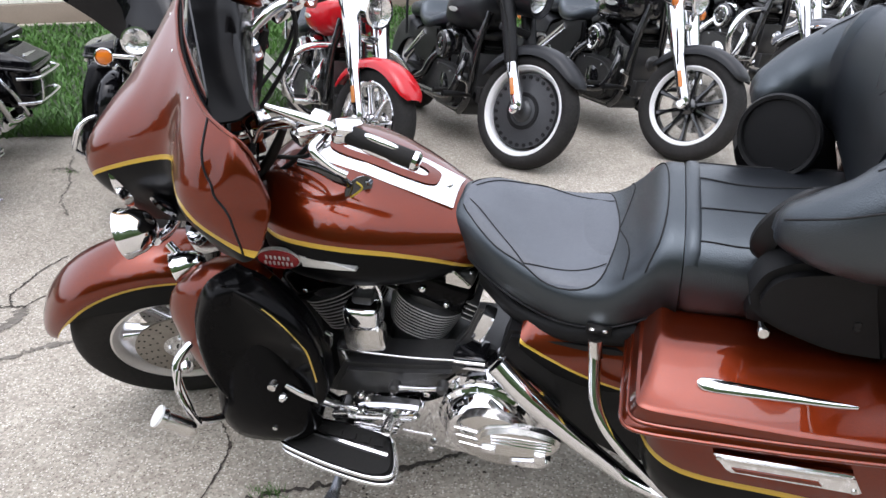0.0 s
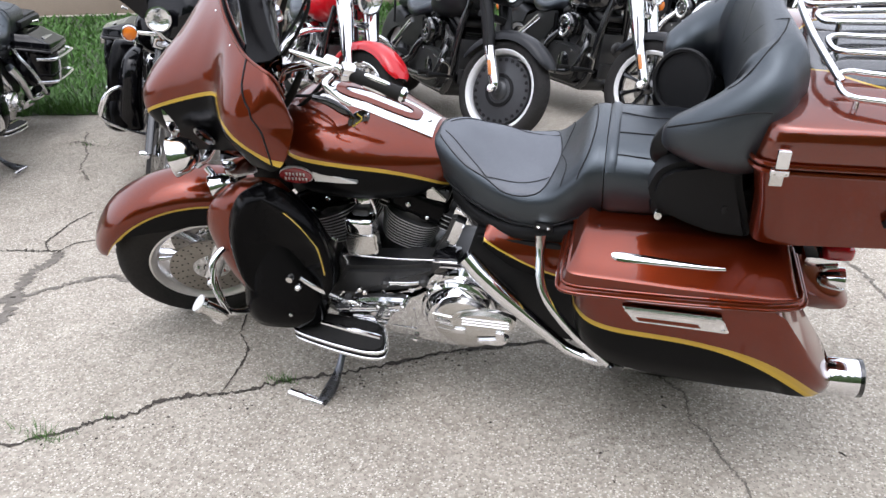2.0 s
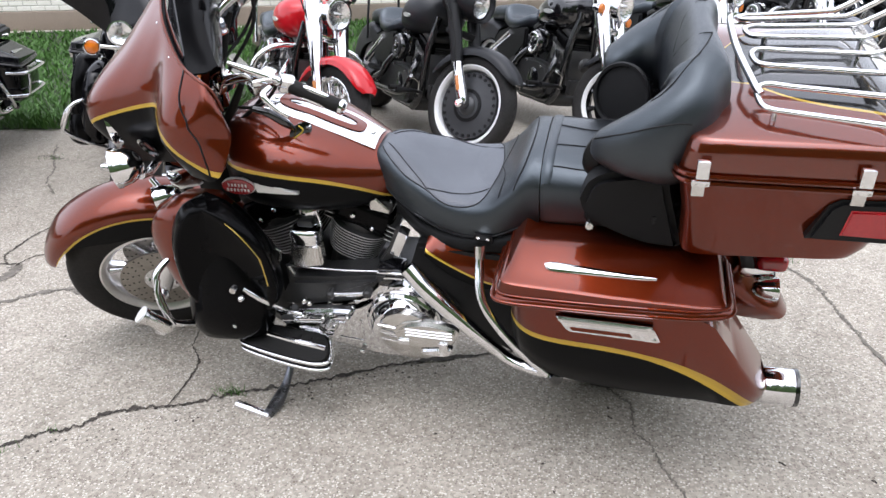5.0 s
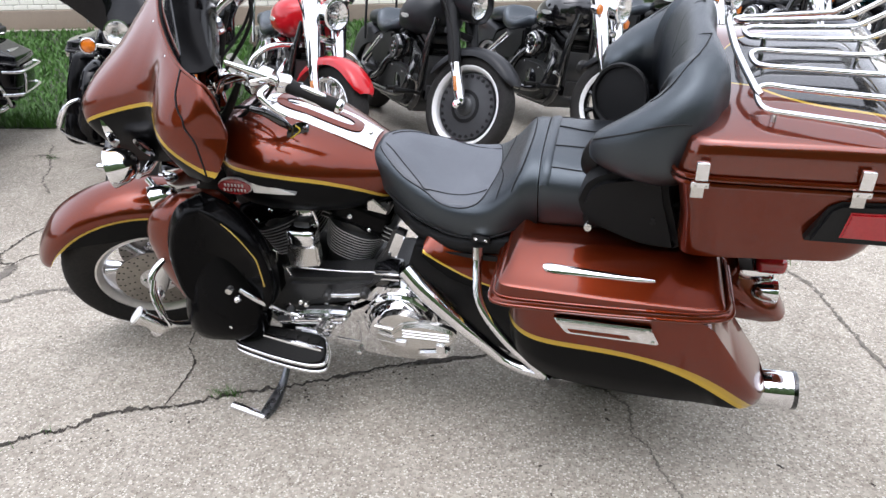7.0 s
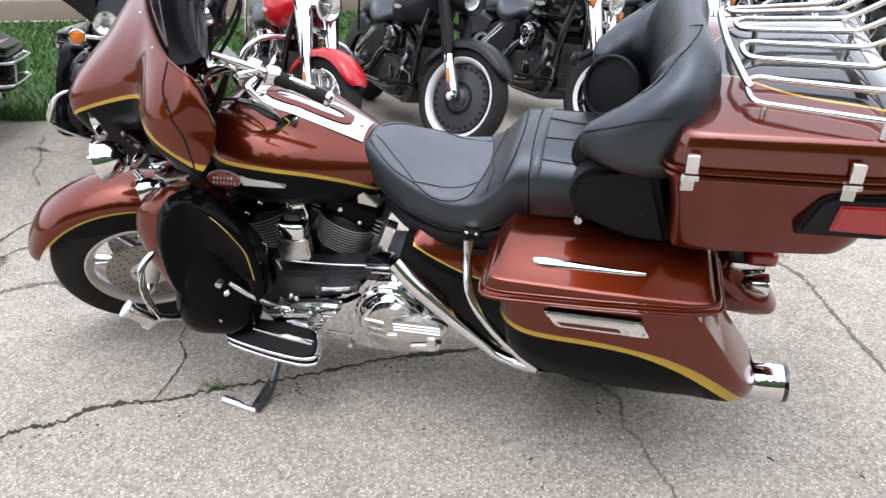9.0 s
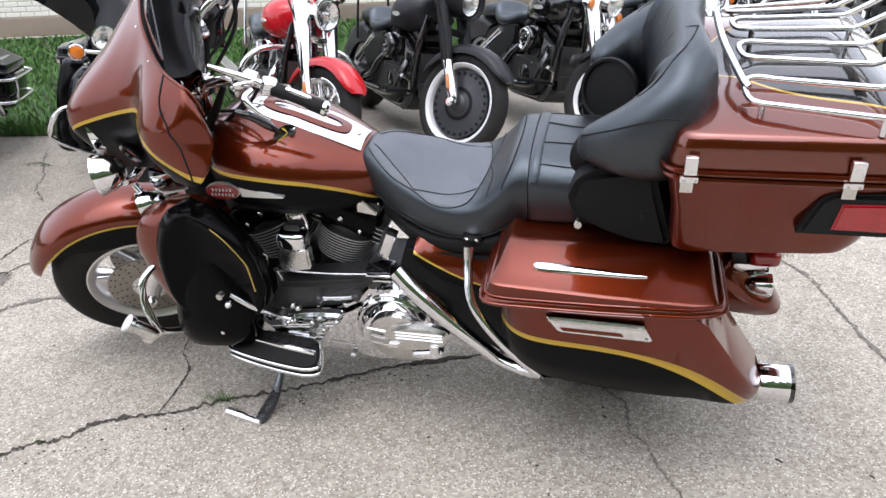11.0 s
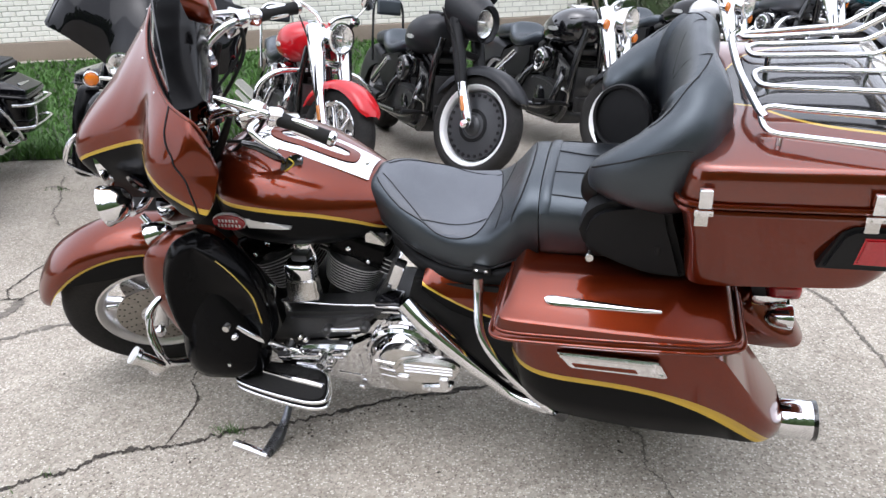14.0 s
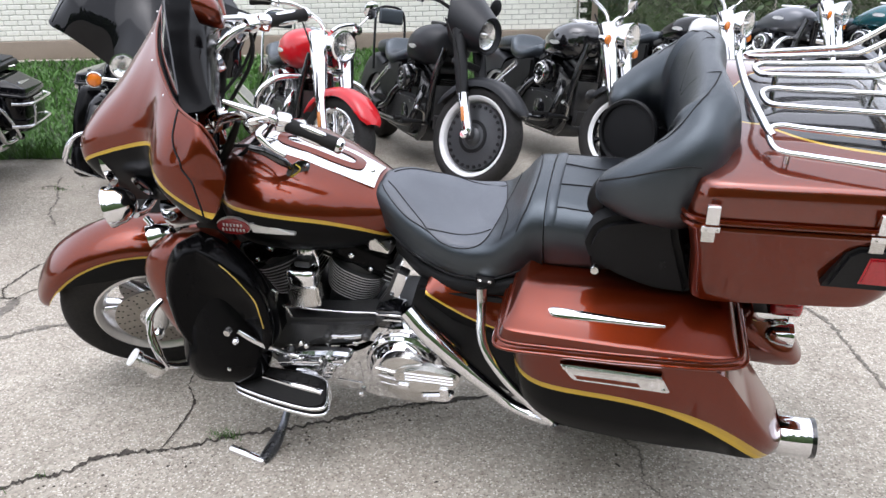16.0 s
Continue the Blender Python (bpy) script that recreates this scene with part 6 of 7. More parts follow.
        for y in np.linspace(-0.24, 0.24, 14):
            h = 0.42 * (1 - (abs(y) / 0.27) ** 4)
            rows.append([(-0.60 + 0.9 * y * y + 0.38 * h * t, y, 0.93 + h * t) for t in np.linspace(0, 1, 6)])
        part("windscreen", sheet(rows, 0.004), clear_screen, root, "clear windscreen", S)
    rings = [[(x, u, v) for u, v in oval(0, 0.70 + tank * (0.5 * (zt + zb) - 0.70), tank * w, tank * 0.5 * (zt - zb), 30, 2.4)] for x, zt, zb, w in spline([(-0.40, 0.86, 0.78, 0.05), (-0.37, 0.905, 0.74, 0.11), (-0.28, 0.935, 0.705, 0.165), (-0.15, 0.925, 0.695, 0.175), (-0.02, 0.875, 0.69, 0.145), (0.09, 0.815, 0.70, 0.095), (0.15, 0.775, 0.715, 0.05)], 26)]
    tk = part("fuel_tank", loft(rings), tank_mat, root, "teardrop fuel tank")
    part("dash", box((-0.20, 0, 0.70 + tank * 0.232), (0.24, 0.085, 0.03), 0.014), chrome if bars_chrome else satin_black, tk)
    part("fuel_cap", lathe([(0, 0), (0.035, 0), (0.037, 0.010), (0.025, 0.020), (0, 0.022)], (-0.20, -0.10, 0.70 + tank * 0.205), (0, -0.3, 1), 22), chrome, tk)
    for s in (-1, 1):
        part("tank_badge", plate([(u, v) for u, v in oval(-0.20, 0.825, 0.06, 0.016, 20, 2)], s * 0.166 * tank, s * 0.176 * tank, 0.002), silver, tk)
    part("rider_seat", cushion([(0.08, 0.07, 0.775, 0.70, 0), (0.16, 0.13, 0.785, 0.68, 0.0), (0.28, 0.165, 0.745, 0.645, 0.012), (0.40, 0.165, 0.755, 0.64, 0.012), (0.48, 0.155, 0.825, 0.66, 0.0), (0.52, 0.12, 0.82, 0.70, 0)], 26), seat_mat, root, "black leather saddle")
    part("pillion_pad", cushion([(0.515, 0.09, 0.80, 0.72, 0), (0.56, 0.12, 0.815, 0.70, 0), (0.70, 0.125, 0.80, 0.68, 0), (0.80, 0.10, 0.775, 0.68, 0), (0.84, 0.05, 0.76, 0.70, 0)], 18), seat_mat, root, "black leather pillion pad")
    part("rear_fender", fender_bm(rear, [(62, 0.37, 0.10, 0.08), (100, 0.375, 0.11, 0.13), (150, 0.38, 0.11, 0.13), (185, 0.39, 0.105, 0.07), (200, 0.395, 0.07, 0.0)]), rear_mat or fender_mat, root, "rear mudguard")
    part("tail_lamp", lathe([(0, 0), (0.05, 0), (0.05, 0.02), (0.035, 0.04), (0, 0.045)], (1.165, 0, 0.46), (1, 0, 0.2), 20), red_lens, root, "red tail lamp")
    if sissy:
        bar = part("sissy_bar", tube([(0.78, -0.13, 0.55), (0.82, -0.13, 0.80), (0.86, -0.11, 1.00), (0.87, 0.0, 1.04), (0.86, 0.11, 1.00), (0.82, 0.13, 0.80), (0.78, 0.13, 0.55)], 0.010, 10), satin_black if not bars_chrome else chrome, root, "backrest hoop")
        part("back_pad", box((0.835, 0, 0.965), (0.05, 0.20, 0.12), 0.022, Matrix.Rotation(0.14, 3, "Y"), segments=4), seat_mat, bar, "small black backrest pad")
    engine(root, gloss_black if dark else None)
    part("engine_block", box((-0.09, 0, 0.53), (0.30, 0.23, 0.30), 0.05, segments=3), engine_black, root, "black engine block behind the cylinders")
    cam = part("timing_case", plate(smooth_outline([(-0.27, 0.26), (-0.28, 0.40), (-0.20, 0.47), (-0.04, 0.485), (0.10, 0.47), (0.27, 0.45), (0.31, 0.36), (0.27, 0.25), (0.05, 0.215), (-0.18, 0.22)], 40), 0.10, 0.175, 0.018), engine_black, root, "black timing and gearbox case")
    for x, z in ((-0.25, 0.30), (-0.18, 0.44), (0.02, 0.46), (0.22, 0.42), (0.28, 0.30), (0.05, 0.24)):
        bolt(cam, (x, 0.175, z), (0, 1, 0), 0.008, 0.006, worn_chrome)
    for s in (-1, 1):
        part("frame_cover", plate([(0.14, 0.68), (0.40, 0.655), (0.56, 0.60), (0.60, 0.50), (0.46, 0.42), (0.24, 0.44), (0.13, 0.56)], s * 0.115, s * 0.155, 0.014), satin_black, root, "black frame side cover")
        part("downtube", tube([(-0.40, s * 0.055, 0.84), (-0.375, s * 0.10, 0.60), (-0.345, s * 0.115, 0.30), (-0.26, s * 0.12, 0.20)], 0.024, 12), gloss_black, root, "black frame downtube")
    # Plain dark block added to stop daylight showing between the downtubes.
    part("downtube_filler", box((-0.385, 0, 0.47), (0.035, 0.17, 0.24), 0.008), engine_black, root, "plain black block closing the gap between the downtubes")
    part("belly_pan", box((-0.04, 0, 0.225), (0.46, 0.25, 0.10), 0.045, segments=3), engine_black, root, "black oil pan under the engine")
    part("battery_box", box((0.40, 0, 0.51), (0.20, 0.25, 0.20), 0.035, segments=3), satin_black, root)
    air = part("air_cleaner", lathe([(0, -0.05), (0.078, -0.05), (0.088, -0.035), (0.090, 0.0), (0.082, 0.014), (0.070, 0.018), (0, 0.018)], (-0.12, 0.215, 0.60), (0, 1, 0), 30), gloss_black, root, "round black air cleaner")
    part("cleaner_insert", ring_lathe([(0.052, 0.016), (0.074, 0.016), (0.074, 0.023), (0.066, 0.027), (0.052, 0.023)], (-0.12, 0.215, 0.60), (0, 1, 0), 30), engine_black if not bars_chrome else chrome, air)
    for k in range(5):
        a = radians(72 * k)
        bolt(air, (-0.12 + 0.034 * math.cos(a), 0.234, 0.60 + 0.034 * math.sin(a)), (0, 1, 0), 0.006, 0.005)
    for s in (-1, 1):
        peg = part("forward_peg", tube([(-0.40, s * 0.12, 0.33), (-0.46, s * 0.20, 0.35), (-0.47, s * 0.34, 0.355)], [0.012, 0.014, 0.020], 12), satin_black if dark else worn_chrome, root, "forward foot peg")
        part("pedal", tube([(-0.44, s * 0.17, 0.33), (-0.50, s * 0.20, 0.42), (-0.53, s * 0.27, 0.46)], [0.008, 0.008, 0.013], 10), worn_chrome, peg, "worn chrome foot pedal")
        part("spark_lead", tube([(-0.19 + 0.20 * (s > 0), 0.10, 0.66), (-0.14 + 0.09 * (s > 0), 0.17, 0.70), (-0.06, 0.10, 0.74)], 0.006, 8), rubber, root)
    part("brake_line", tube([(-0.735, 0.09, 0.44), (-0.72, 0.15, 0.56), (-0.62, 0.15, 0.78), (-0.46, 0.20, 1.00)], 0.0055, 8), rubber, root, "", S)
    part("horn", lathe([(0, 0.0), (0.045, 0.0), (0.05, 0.010), (0.040, 0.022), (0.016, 0.028), (0, 0.028)], (-0.45, 0, 0.50), (-1, 0, 0), 22), engine_black if dark else chrome, root)
    for k, z in ((0, 0.25), (1, 0.33)):
        part("exhaust_can", tube([(0.30, 0.22, z), (0.60, 0.23, z + 0.01), (1.10, 0.245, z + 0.03)], [0.034, 0.044, 0.046], 18), pipe_mat, root, "long exhaust silencer")
    part("belt_guard", plate([(0.20, 0.40), (0.75, 0.40), (0.80, 0.33), (0.25, 0.31)], -0.15, -0.13, 0.004), satin_black, root)
    part("oil_tank", box((0.24, 0, 0.56), (0.18, 0.30, 0.18), 0.05, segments=3), chrome if bars_chrome else satin_black, root)
    part("frame_rail", tube([(-0.40, 0, 0.80), (0.0, 0, 0.68), (0.40, 0, 0.62), (0.62, 0, 0.50)], 0.02, 10), satin_black, root)
    part("swing_arm", box((0.52, 0, 0.33), (0.50, 0.24, 0.06), 0.02), satin_black, root)
    part("side_stand", tube([(-0.12, -0.12, 0.22), (-0.16, -0.28, 0.11), (-0.18, -0.38, 0.065)], 0.012, 10), satin_black, root)
    return root


clear_screen, _n, _l, _p = nodes_of("clear_screen")
_p.inputs["Base Color"].default_value = (0.95, 0.96, 0.96, 1)
_p.inputs["Roughness"].default_value, _p.inputs["Transmission Weight"].default_value, _p.inputs["IOR"].default_value = 0.02, 1.0, 1.2

ROW = -52
cruiser((-1.10, 2.20), ROW, 24, "red cruiser motorcycle with chrome fork and crash bar", red_paint, red_paint, 7, chrome, chrome, chrome, chrome, crash=chrome, big_fender=True, signals=False, rear_mat=gloss_black, sissy=True, tank=1.22)
cruiser((-0.26, 2.50), ROW, 28, "matte black cruiser with solid disc wheels and headlamp cowl", matte_black, matte_black, "disc", white_paint, wheel_grey, chrome, satin_black, signals=False, lamp_mat=satin_black, cowl=True, bars_chrome=False, sissy=True, pipe_mat=satin_black, wheel_r=0.335, rim_drop=0.072, dark=True, big_fender=True, tank=1.22, lift=0.045)
cruiser((0.67, 2.80), ROW, 26, "black cruiser motorcycle with ten-spoke black wheels and chrome fork", gloss_black, matte_black, 10, white_paint, gloss_black, chrome, chrome, lamp_mat=chrome, dark=True, tank=1.18)
cruiser((1.50, 3.75), ROW, 22, "grey cruiser with chrome-trimmed mudguard and pied tank", two_tone("pied_tank", BLUEBLACK, (0.72, 0.72, 0.72), (-0.31,), "z", "x", 0.008, (0.3, 0.3, 0.3), 0.0), grey_paint, 9, alloy, chrome, chrome, chrome, trim=True, big_fender=True, crash=chrome, reflector=False)
cruiser((2.38, 4.7), ROW, 22, "dark grey cruiser with broad front mudguard and chrome fork", grey_paint, grey_paint, 9, alloy, chrome, chrome, chrome, big_fender=True, crash=chrome, reflector=False)
cruiser((3.25, 5.0), ROW, 22, "teal cruiser motorcycle with chrome headlamp", teal_paint, teal_paint, 9, alloy, chrome, chrome, chrome, big_fender=True, reflector=False)


def parked_tourer(local, world, heading, label, pak, steer, wide=1.0, rails=False):
    M = Matrix.Rotation(radians(heading + 180), 4, "Z") @ Matrix.Rotation(radians(10), 4, "X")
    return tourer(Matrix.Translation(Vector((*world, 0)) - Vector((*(M @ Vector(local)).xy, 0))) @ M, BLACK, label, pak, steer, "row of parked motorcycles", wide, rails)


parked_tourer((-0.83, 0, 0.0), (-1.57, 0.95), -56, "black touring motorcycle with batwing fairing and chrome guards", False, 10, 1.3)
parked_tourer((-0.245, -0.43, 0.0), (-2.97, 1.40), -62, "black touring motorcycle with chrome-railed saddlebags", False, 15, rails=True)


# ---- yard, grass and buildings ----
def strip_crack(name, keys, width, seed, material=None):
    """A jagged, dirt-filled joint in the concrete."""
    rng = random.Random(seed)
    bm, rows = bmesh.new(), []
    path = spline(keys, max(40, 30 * len(keys)))
    for i, p in enumerate(path):
        q = path[min(i + 1, len(path) - 1)] - path[max(i - 1, 0)]
        nx, ny = -q[1], q[0]
        ln = math.hypot(nx, ny) or 1
        w = width * (0.22 + 0.9 * abs(noise.noise((0.11 * i, seed, 0.5)))) * rng.uniform(0.75, 1.15) * (0.3 if i in (0, len(path) - 1) else 1)
        off = 1.2 * width * noise.noise((0.16 * i, seed, 2.0)) + 0.3 * width * noise.noise((0.55 * i, seed, 7.0)) + rng.uniform(-0.10, 0.10) * width
        off *= min(1.0, 0.018 / width)
        c = (p[0] + off * nx / ln, p[1] + off * ny / ln)
        rows.append([(c[0] + w * k * nx / ln, c[1] + w * k * ny / ln, 0.003 - 0.001 * (1 - k * k)) for k in (-1, -0.4, 0.4, 1)])
    loft(rows, False, False, bm)
    for f in bm.faces:
        if f.normal.z < 0:
            f.normal_flip()
    return tagged(part(name, bm, material or crack_dirt), "dark dirt-filled crack in the concrete", "crack", kind="structure")


strip_crack("ground_crack", [(-1.5, -1.06), (-1.2, -0.83), (-0.969, -0.666), (-0.906, -0.598), (-0.822, -0.551), (-0.764, -0.465), (-0.675, -0.415), (-0.59, -0.387), (-0.511, -0.348), (-0.425, -0.281), (-0.292, -0.218), (-0.193, -0.163), (-0.094, -0.10), (0.077, 0.009), (0.187, 0.063), (0.42, 0.16), (0.70, 0.30)], 0.017, 1)
strip_crack("ground_crack", [(-0.593, -0.375), (-0.609, -0.22), (-0.637, -0.117), (-0.709, -0.035), (-0.743, 0.062), (-0.80, 0.20)], 0.006, 2)
strip_crack("ground_crack", [(-2.0, -0.22), (-1.684, 0.117), (-1.615, 0.199), (-1.489, 0.28), (-1.407, 0.254), (-1.25, 0.36)], 0.030, 3, crumbled)
strip_crack("ground_crack", [(-1.64, -0.35), (-1.683, -0.176), (-1.715, -0.089), (-1.80, 0.05), (-1.85, 0.16), (-1.885, 0.245), (-1.868, 0.311), (-1.883, 0.403), (-1.913, 0.43)], 0.055, 4, crumbled)
strip_crack("ground_crack", [(-1.913, 0.428), (-1.898, 0.535), (-1.815, 0.595), (-1.65, 0.70)], 0.012, 9)
strip_crack("ground_crack", [(-2.6, 0.22), (-2.248, 0.354), (-2.184, 0.392), (-2.103, 0.415), (-2.013, 0.427), (-1.922, 0.445)], 0.014, 5)
strip_crack("ground_crack", [(-1.97, 0.44), (-2.046, 0.515), (-2.066, 0.611), (-2.09, 0.75), (-2.08, 0.90)], 0.010, 10)
strip_crack("ground_crack", [(1.42, 1.35), (1.52, 1.156), (1.583, 1.053), (1.632, 0.953), (1.655, 0.806), (1.686, 0.629), (1.727, 0.416), (1.80, 0.1), (1.83, -0.3)], 0.016, 6, crumbled)
strip_crack("ground_crack", [(0.70, 0.10), (0.798, 0.018), (0.848, -0.032), (0.877, -0.063), (0.885, -0.139), (0.892, -0.204), (0.935, -0.246), (0.964, -0.335), (1.003, -0.408), (1.03, -0.48), (1.08, -0.8)], 0.009, 7, crumbled)
strip_crack("ground_crack", [(-3.158, 2.231), (-2.977, 1.977), (-2.764, 1.722), (-2.665, 1.539), (-2.546, 1.421), (-2.434, 1.321)], 0.014, 8, crumbled)
strip_crack("ground_crack", [(-3.08, 1.951), (-3.019, 1.981), (-2.874, 1.934)], 0.03, 11, crumbled)

UX, UY = 0.9615, 0.275


def lawn_y(x):
    f = min(1.0, max(0.0, (x + 2.7) / 1.1))
    return 2.65 + 0.286 * (x + 3.4) + 1.7 * f * f * (3 - 2 * f)


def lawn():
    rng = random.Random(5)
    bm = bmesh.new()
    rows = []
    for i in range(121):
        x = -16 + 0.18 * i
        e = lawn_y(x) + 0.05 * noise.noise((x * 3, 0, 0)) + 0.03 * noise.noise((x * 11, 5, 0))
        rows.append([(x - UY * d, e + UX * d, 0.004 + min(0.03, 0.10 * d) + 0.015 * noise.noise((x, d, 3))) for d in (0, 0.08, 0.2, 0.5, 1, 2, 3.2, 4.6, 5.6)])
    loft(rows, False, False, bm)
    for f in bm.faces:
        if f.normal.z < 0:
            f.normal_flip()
    tagged(part("lawn_soil", bm, shaded_soil), "earth under the grass, darkened for shade between blades", "ground", kind="structure")
    verts, faces = [], []
    for k in range(52000):
        d = 5.4 * rng.random() ** 1.5
        x = rng.uniform(-10.5, 1.8)
        y = lawn_y(x) + UX * d + rng.uniform(-0.06, 0.02) * (1 if d < 0.1 else 0)
        x -= UY * d
        h, w, a = rng.uniform(0.05, 0.13) * (1.2 if d < 0.4 else 1), rng.uniform(0.004, 0.009) * (1 + 0.25 * d), rng.uniform(0, 6.28)
        bx, by = rng.gauss(0, 0.4) * h, rng.gauss(0, 0.4) * h
        n = len(verts)
        cx, cy = w * math.cos(a), w * math.sin(a)
        verts += [(x - cx, y - cy, 0.01), (x + cx, y + cy, 0.01), (x + 0.5 * bx + 0.7 * cx, y + 0.5 * by + 0.7 * cy, 0.65 * h), (x + 0.5 * bx - 0.7 * cx, y + 0.5 * by - 0.7 * cy, 0.65 * h), (x + 1.2 * bx, y + 1.2 * by, h)]
        faces += [(n, n + 1, n + 2, n + 3), (n + 3, n + 2, n + 4)]
    me = bpy.data.meshes.new("grass")
    me.from_pydata(verts, [], faces)
    me.materials.append(grass_green)
    tagged(new("grass", me), "rough green lawn grass beside the concrete", "grass", kind="stuff")
    tv, tf = [], []
    for cx, cy, r, cnt in ((-0.425, -0.278, 0.026, 70), (-1.02, -0.70, 0.05, 70), (1.50, 1.17, 0.05, 60), (-0.88, -0.585, 0.02, 14), (-2.93, 1.92, 0.06, 30)):
        for k in range(cnt):
            x, y = cx + rng.gauss(0, r), cy + rng.gauss(0, 0.35 * r)
            h, a = rng.uniform(0.012, 0.045), rng.uniform(0, 6.28)
            n, w = len(tv), 0.0016
            tv += [(x - w * math.cos(a), y - w * math.sin(a), 0.002), (x + w * math.cos(a), y + w * math.sin(a), 0.002), (x + rng.gauss(0, 0.5) * h, y + rng.gauss(0, 0.5) * h, h)]
            tf.append((n, n + 1, n + 2))
    me = bpy.data.meshes.new("weeds")
    me.from_pydata(tv, [], tf)
    me.materials.append(grass_green)
    tagged(new("weeds", me), "small weeds growing out of the cracks", "weeds", kind="stuff")


lawn()


def leaf_heap(name, label, boxes, count, seed, size, category):
    """Foliage of many small leaves with an uneven outline."""
    rng = random.Random(seed)
    verts, faces = [], []
    for k in range(count):
        (x0, x1), (y0, y1), h = rng.choice(boxes)
        x, y = rng.uniform(x0, x1), rng.uniform(y0, y1)
        top = h * (0.75 + 0.35 * noise.noise((x * 0.7, y * 0.7, seed)))
        z = top * rng.random() ** 0.6
        s = size * rng.uniform(0.5, 1.3)
        u = Vector((rng.gauss(0, 1), rng.gauss(0, 1), rng.gauss(0, 1))).normalized()
        v = u.orthogonal().normalized()
        n, c = len(verts), Vector((x, y, z))
        verts += [tuple(c - s * u), tuple(c - 0.45 * s * v), tuple(c + s * u), tuple(c + 0.45 * s * v)]
        faces.append((n, n + 1, n + 2, n + 3))
    me = bpy.data.meshes.new(name)
    me.from_pydata(verts, [], faces)
    me.materials.append(leaf_green)
    return tagged(new(name, me), label, category, kind="stuff")


leaf_heap("hedge", "dense green hedge behind the parked row", [((0.6 + i * 1.3, 2.1 + i * 1.3), (10.0 + 0.36 * i + (0.7 if i < 0 else 0), 11.0 + 0.36 * i + (0.7 if i < 0 else 0)), 2.6) for i in range(-2, 8)], 19000, 3, 0.07, "hedge")
# Trees out of view, added to darken what the motorcycles reflect.
leaf_heap("added_tree_line", "unseen trees added round the yard to darken reflections", [((1 + 6 * i, 7 + 6 * i), (-20, -16), 10) for i in range(4)] + [((26, 30), (-20 + 8 * i, -10 + 8 * i), 9) for i in range(6)] + [((-36, -32), (-20 + 8 * i, -10 + 8 * i), 3.4) for i in range(6)], 15000, 4, 0.75, "trees")


def grove(name, x0, y0, x1, y1, height, seed):
    """A lumpy, uneven mass of foliage, for unseen added groves and the hedge core."""
    rng = random.Random(seed)
    bm, rows = bmesh.new(), []
    n = 70
    for i in range(n):
        t = i / (n - 1)
        x, y = x0 + (x1 - x0) * t, y0 + (y1 - y0) * t
        h = height * (0.78 + 0.30 * noise.noise((12 * t, seed, 0)) + 0.16 * noise.noise((37 * t, seed, 4)))
        dx, dy = (y1 - y0), -(x1 - x0)
        ln = math.hypot(dx, dy)
        row = []
        for k in range(14):
            f = k / 13
            bulge = 1.5 * math.sin(math.pi * f) + 1.0 * noise.noise((22 * t, 6 * f, seed))
            row.append((x - bulge * dx / ln, y - bulge * dy / ln, h * f))
        rows.append(row)
    loft(rows, False, False, bm)
    return tagged(part(name, bm, leaf_green), "dense dark green foliage added behind the hedge and out of view", "trees", kind="structure")


grove("hedge_core", -1.8, 11.0, 11.5, 14.0, 2.5, 9)
# Unseen groves, added to block low sky and shape the reflections.
grove("backdrop", -16, -17, 2, -19, 12.0, 11)
grove("backdrop", -1.6, -15.0, 24, -10, 14.0, 14)
grove("backdrop", 26, -17, 26, 40, 8.0, 12)
grove("backdrop", -34, 40, -34, -17, 3.0, 13)


def house_wall():
    base = Vector((-5.38, 8.47, 0))
    u, nrm = Vector((UX, UY, 0)), Vector((UY, -UX, 0))
    R = Matrix(((UX, -UY, 0), (UY, UX, 0), (0, 0, 1)))
    w = part("wall_house", box((0, 0.12, 1.75), (16.0, 0.20, 3.5), 0.01), mortar, None, "", Matrix.Translation(base + u * -2.6) @ R.to_4x4())
    tagged(w, "white-painted brick house wall", "wall", kind="structure")
    f = part("foundation", box((0, -0.03, 0.12), (16.0, 0.10, 0.30), 0.012), foundation, None, "", Matrix.Translation(base + u * -2.6) @ R.to_4x4())
    tagged(f, "brown rendered foundation strip along the wall", "foundation", kind="structure")
    mesh = None
    rest = bmesh.new()
    count = 0
    for r in range(26):
        for k in range(76):
            x = -7.9 + 0.212 * k + (0.106 if r % 2 else 0)
            z = 0.31 + 0.0755 * r
            if r < 8 and -2.2 < x < 6.2 and count < 300:
                if mesh is None:
                    b = box((0, 0, 0), (0.200, 0.03, 0.065), 0.005, segments=1)
                    me = bpy.data.meshes.new("brick")
                    b.to_mesh(me)
                    b.free()
                    me.materials.append(brick_white)
                    mesh = me
                o = new("brick", mesh)
                o.parent = w
                o.location = (x, 0.025 + 0.003 * noise.noise((k, r, 1)), z)
                count += 1
            elif r < 12:
                box((x, 0.025, z), (0.200, 0.03, 0.065), 0.0, bm=rest)
    s = part("brickwork", rest, brick_white, w)
    tagged(s, kind="stuff")


house_wall()
post = part("fence_post", box((0, 0, 0.9), (0.09, 0.09, 1.8), 0.01), wood_grey, None, "", Matrix.Translation((0.15, 9.6, 0)))
tagged(post, "weathered wooden post beside the hedge", "post")


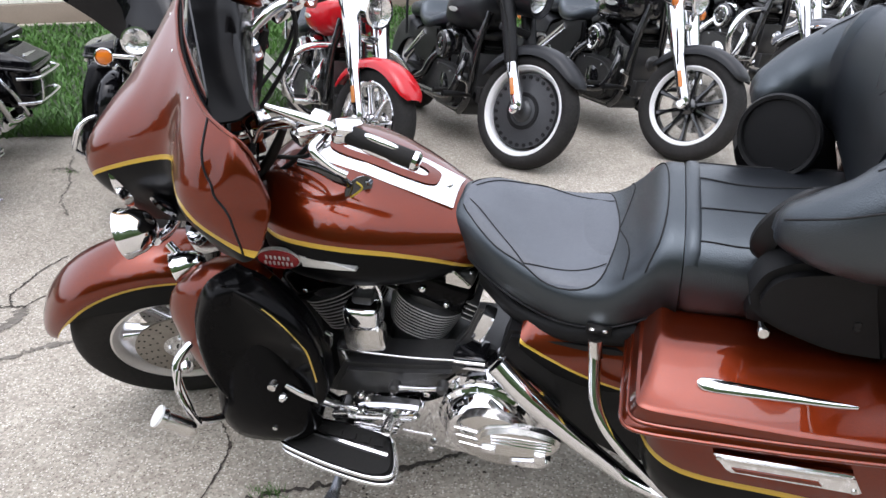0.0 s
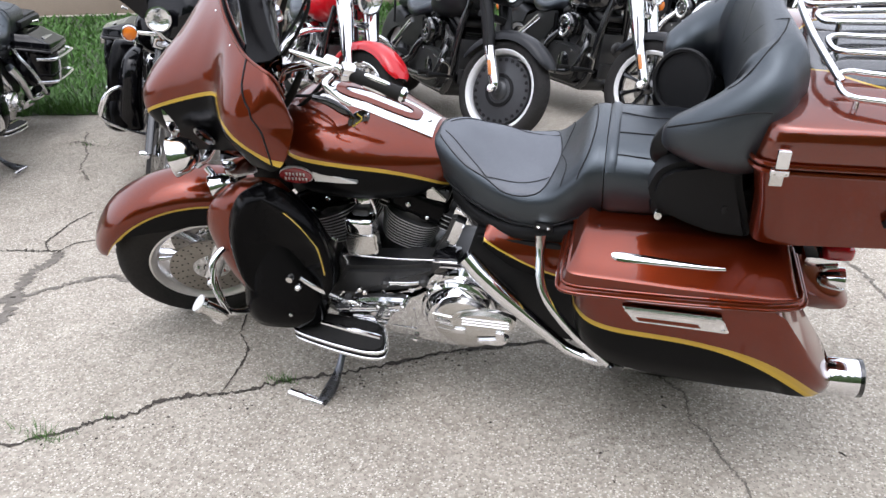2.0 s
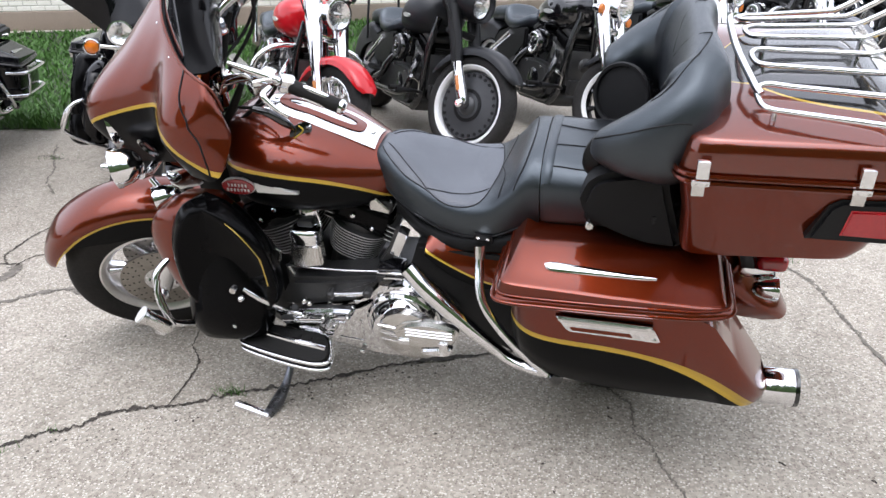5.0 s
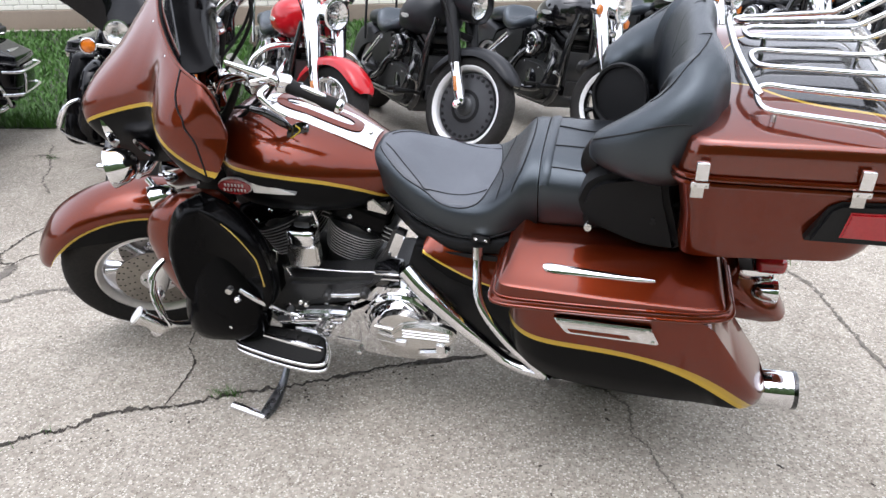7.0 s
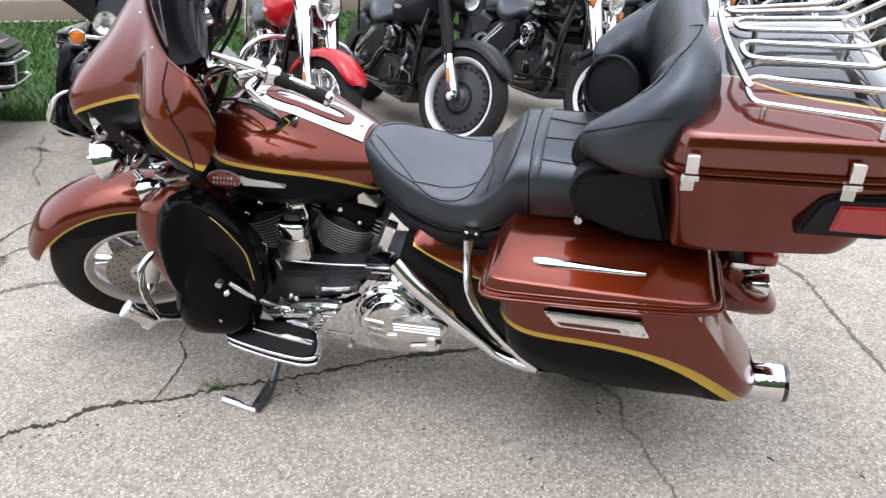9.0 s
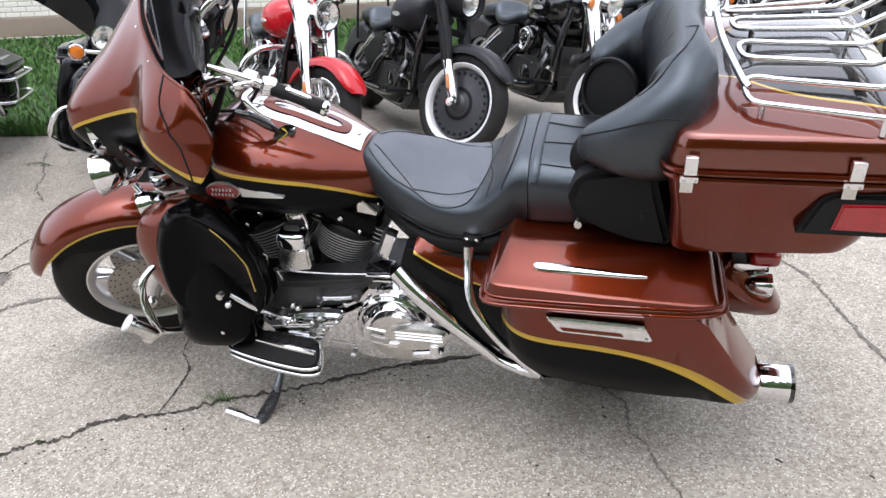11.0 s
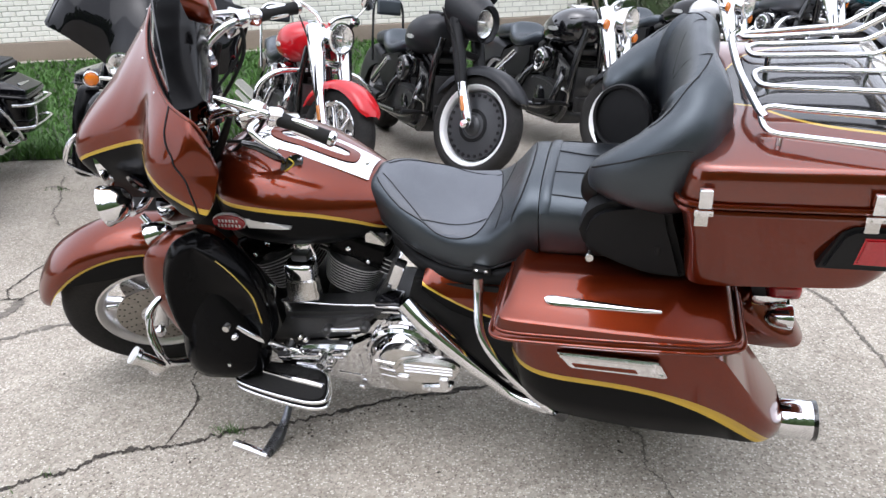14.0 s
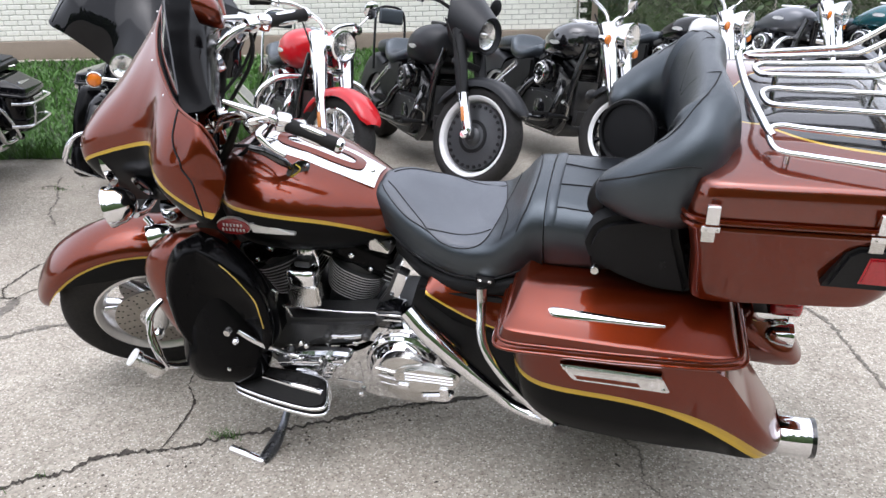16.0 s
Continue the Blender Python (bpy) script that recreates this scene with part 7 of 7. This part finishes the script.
def chain_fence():
    """A wire-mesh fence on thin posts between the house and the hedge."""
    base, u = Vector((-0.10, 9.66, 0)), Vector((UX, UY, 0))
    root = new("chain_link_fence")
    root.matrix_world = Matrix.Translation(base) @ Matrix(((UX, -UY, 0), (UY, UX, 0), (0, 0, 1))).to_4x4()
    tagged(root, "grey chain-link fence in front of the hedge", "fence")
    length, high, step, t = 9.0, 1.7, 0.065, 0.0022
    verts, faces = [], []
    n = int((length + high) / step)
    for k in range(n):
        for way in (1, -1):
            x0 = -high + k * step if way > 0 else k * step
            a, b = [x0, 0.05], [x0 + way * high, 0.05 + high]
            for p, q in ((a, b), (b, a)):
                if p[0] < 0:
                    p[1] += (0 - p[0]) * (q[1] - p[1]) / (q[0] - p[0])
                    p[0] = 0
                if p[0] > length:
                    p[1] += (length - p[0]) * (q[1] - p[1]) / (q[0] - p[0])
                    p[0] = length
            if abs(a[0] - b[0]) < 0.05:
                continue
            m = len(verts)
            verts += [(a[0] - t, 0.002 * way, a[1]), (a[0] + t, 0.002 * way, a[1]), (b[0] + t, 0.002 * way, b[1]), (b[0] - t, 0.002 * way, b[1]),
                      (a[0], 0.002 * way + 0.003, a[1]), (b[0], 0.002 * way + 0.003, b[1])]
            faces += [(m, m + 1, m + 2, m + 3), (m + 1, m + 4, m + 5, m + 2), (m + 4, m, m + 3, m + 5)]
    me = bpy.data.meshes.new("wire_mesh")
    me.from_pydata(verts, [], faces)
    me.materials.append(worn_chrome)
    w = new("wire_mesh", me)
    w.parent = root
    tagged(w, kind="stuff")
    for k in range(4):
        part("fence_pole", tube([(3.0 * k, 0.03, 0), (3.0 * k, 0.03, 1.78)], 0.024, 12), worn_chrome, root)
    part("top_pipe", tube([(0, 0.03, 1.76), (9.0, 0.03, 1.76)], 0.018, 10), worn_chrome, root)


chain_fence()


def litter():
    """Small twigs and crumbs of dirt on the concrete."""
    rng = random.Random(21)
    verts, faces = [], []
    for k in range(210):
        if k < 130:
            x, y = rng.uniform(-2.6, 2.4), rng.uniform(-0.9, 2.2)
        else:
            s = rng.random()
            x, y = -1.5 + 2.1 * s + rng.gauss(0, 0.03), -1.06 + 1.33 * s + rng.gauss(0, 0.02)
        r, a = rng.uniform(0.001, 0.0036), rng.uniform(0, 6.28)
        l, n = r * rng.uniform(1.0, 4.0 if k < 60 else 1.6), len(verts)
        c, d = math.cos(a), math.sin(a)
        for u, v, h in ((-l, -r, 0), (l, -r, 0), (l, r, 0), (-l, r, 0), (0, 0, 1.3 * r)):
            verts.append((x + u * c - v * d, y + u * d + v * c, 0.0005 + h))
        faces += [(n, n + 1, n + 4), (n + 1, n + 2, n + 4), (n + 2, n + 3, n + 4), (n + 3, n, n + 4)]
    me = bpy.data.meshes.new("litter")
    me.from_pydata(verts, [], faces)
    me.materials.append(crack_dirt)
    tagged(new("litter", me), "crumbs of dirt and twigs on the concrete", "litter", kind="stuff")


litter()
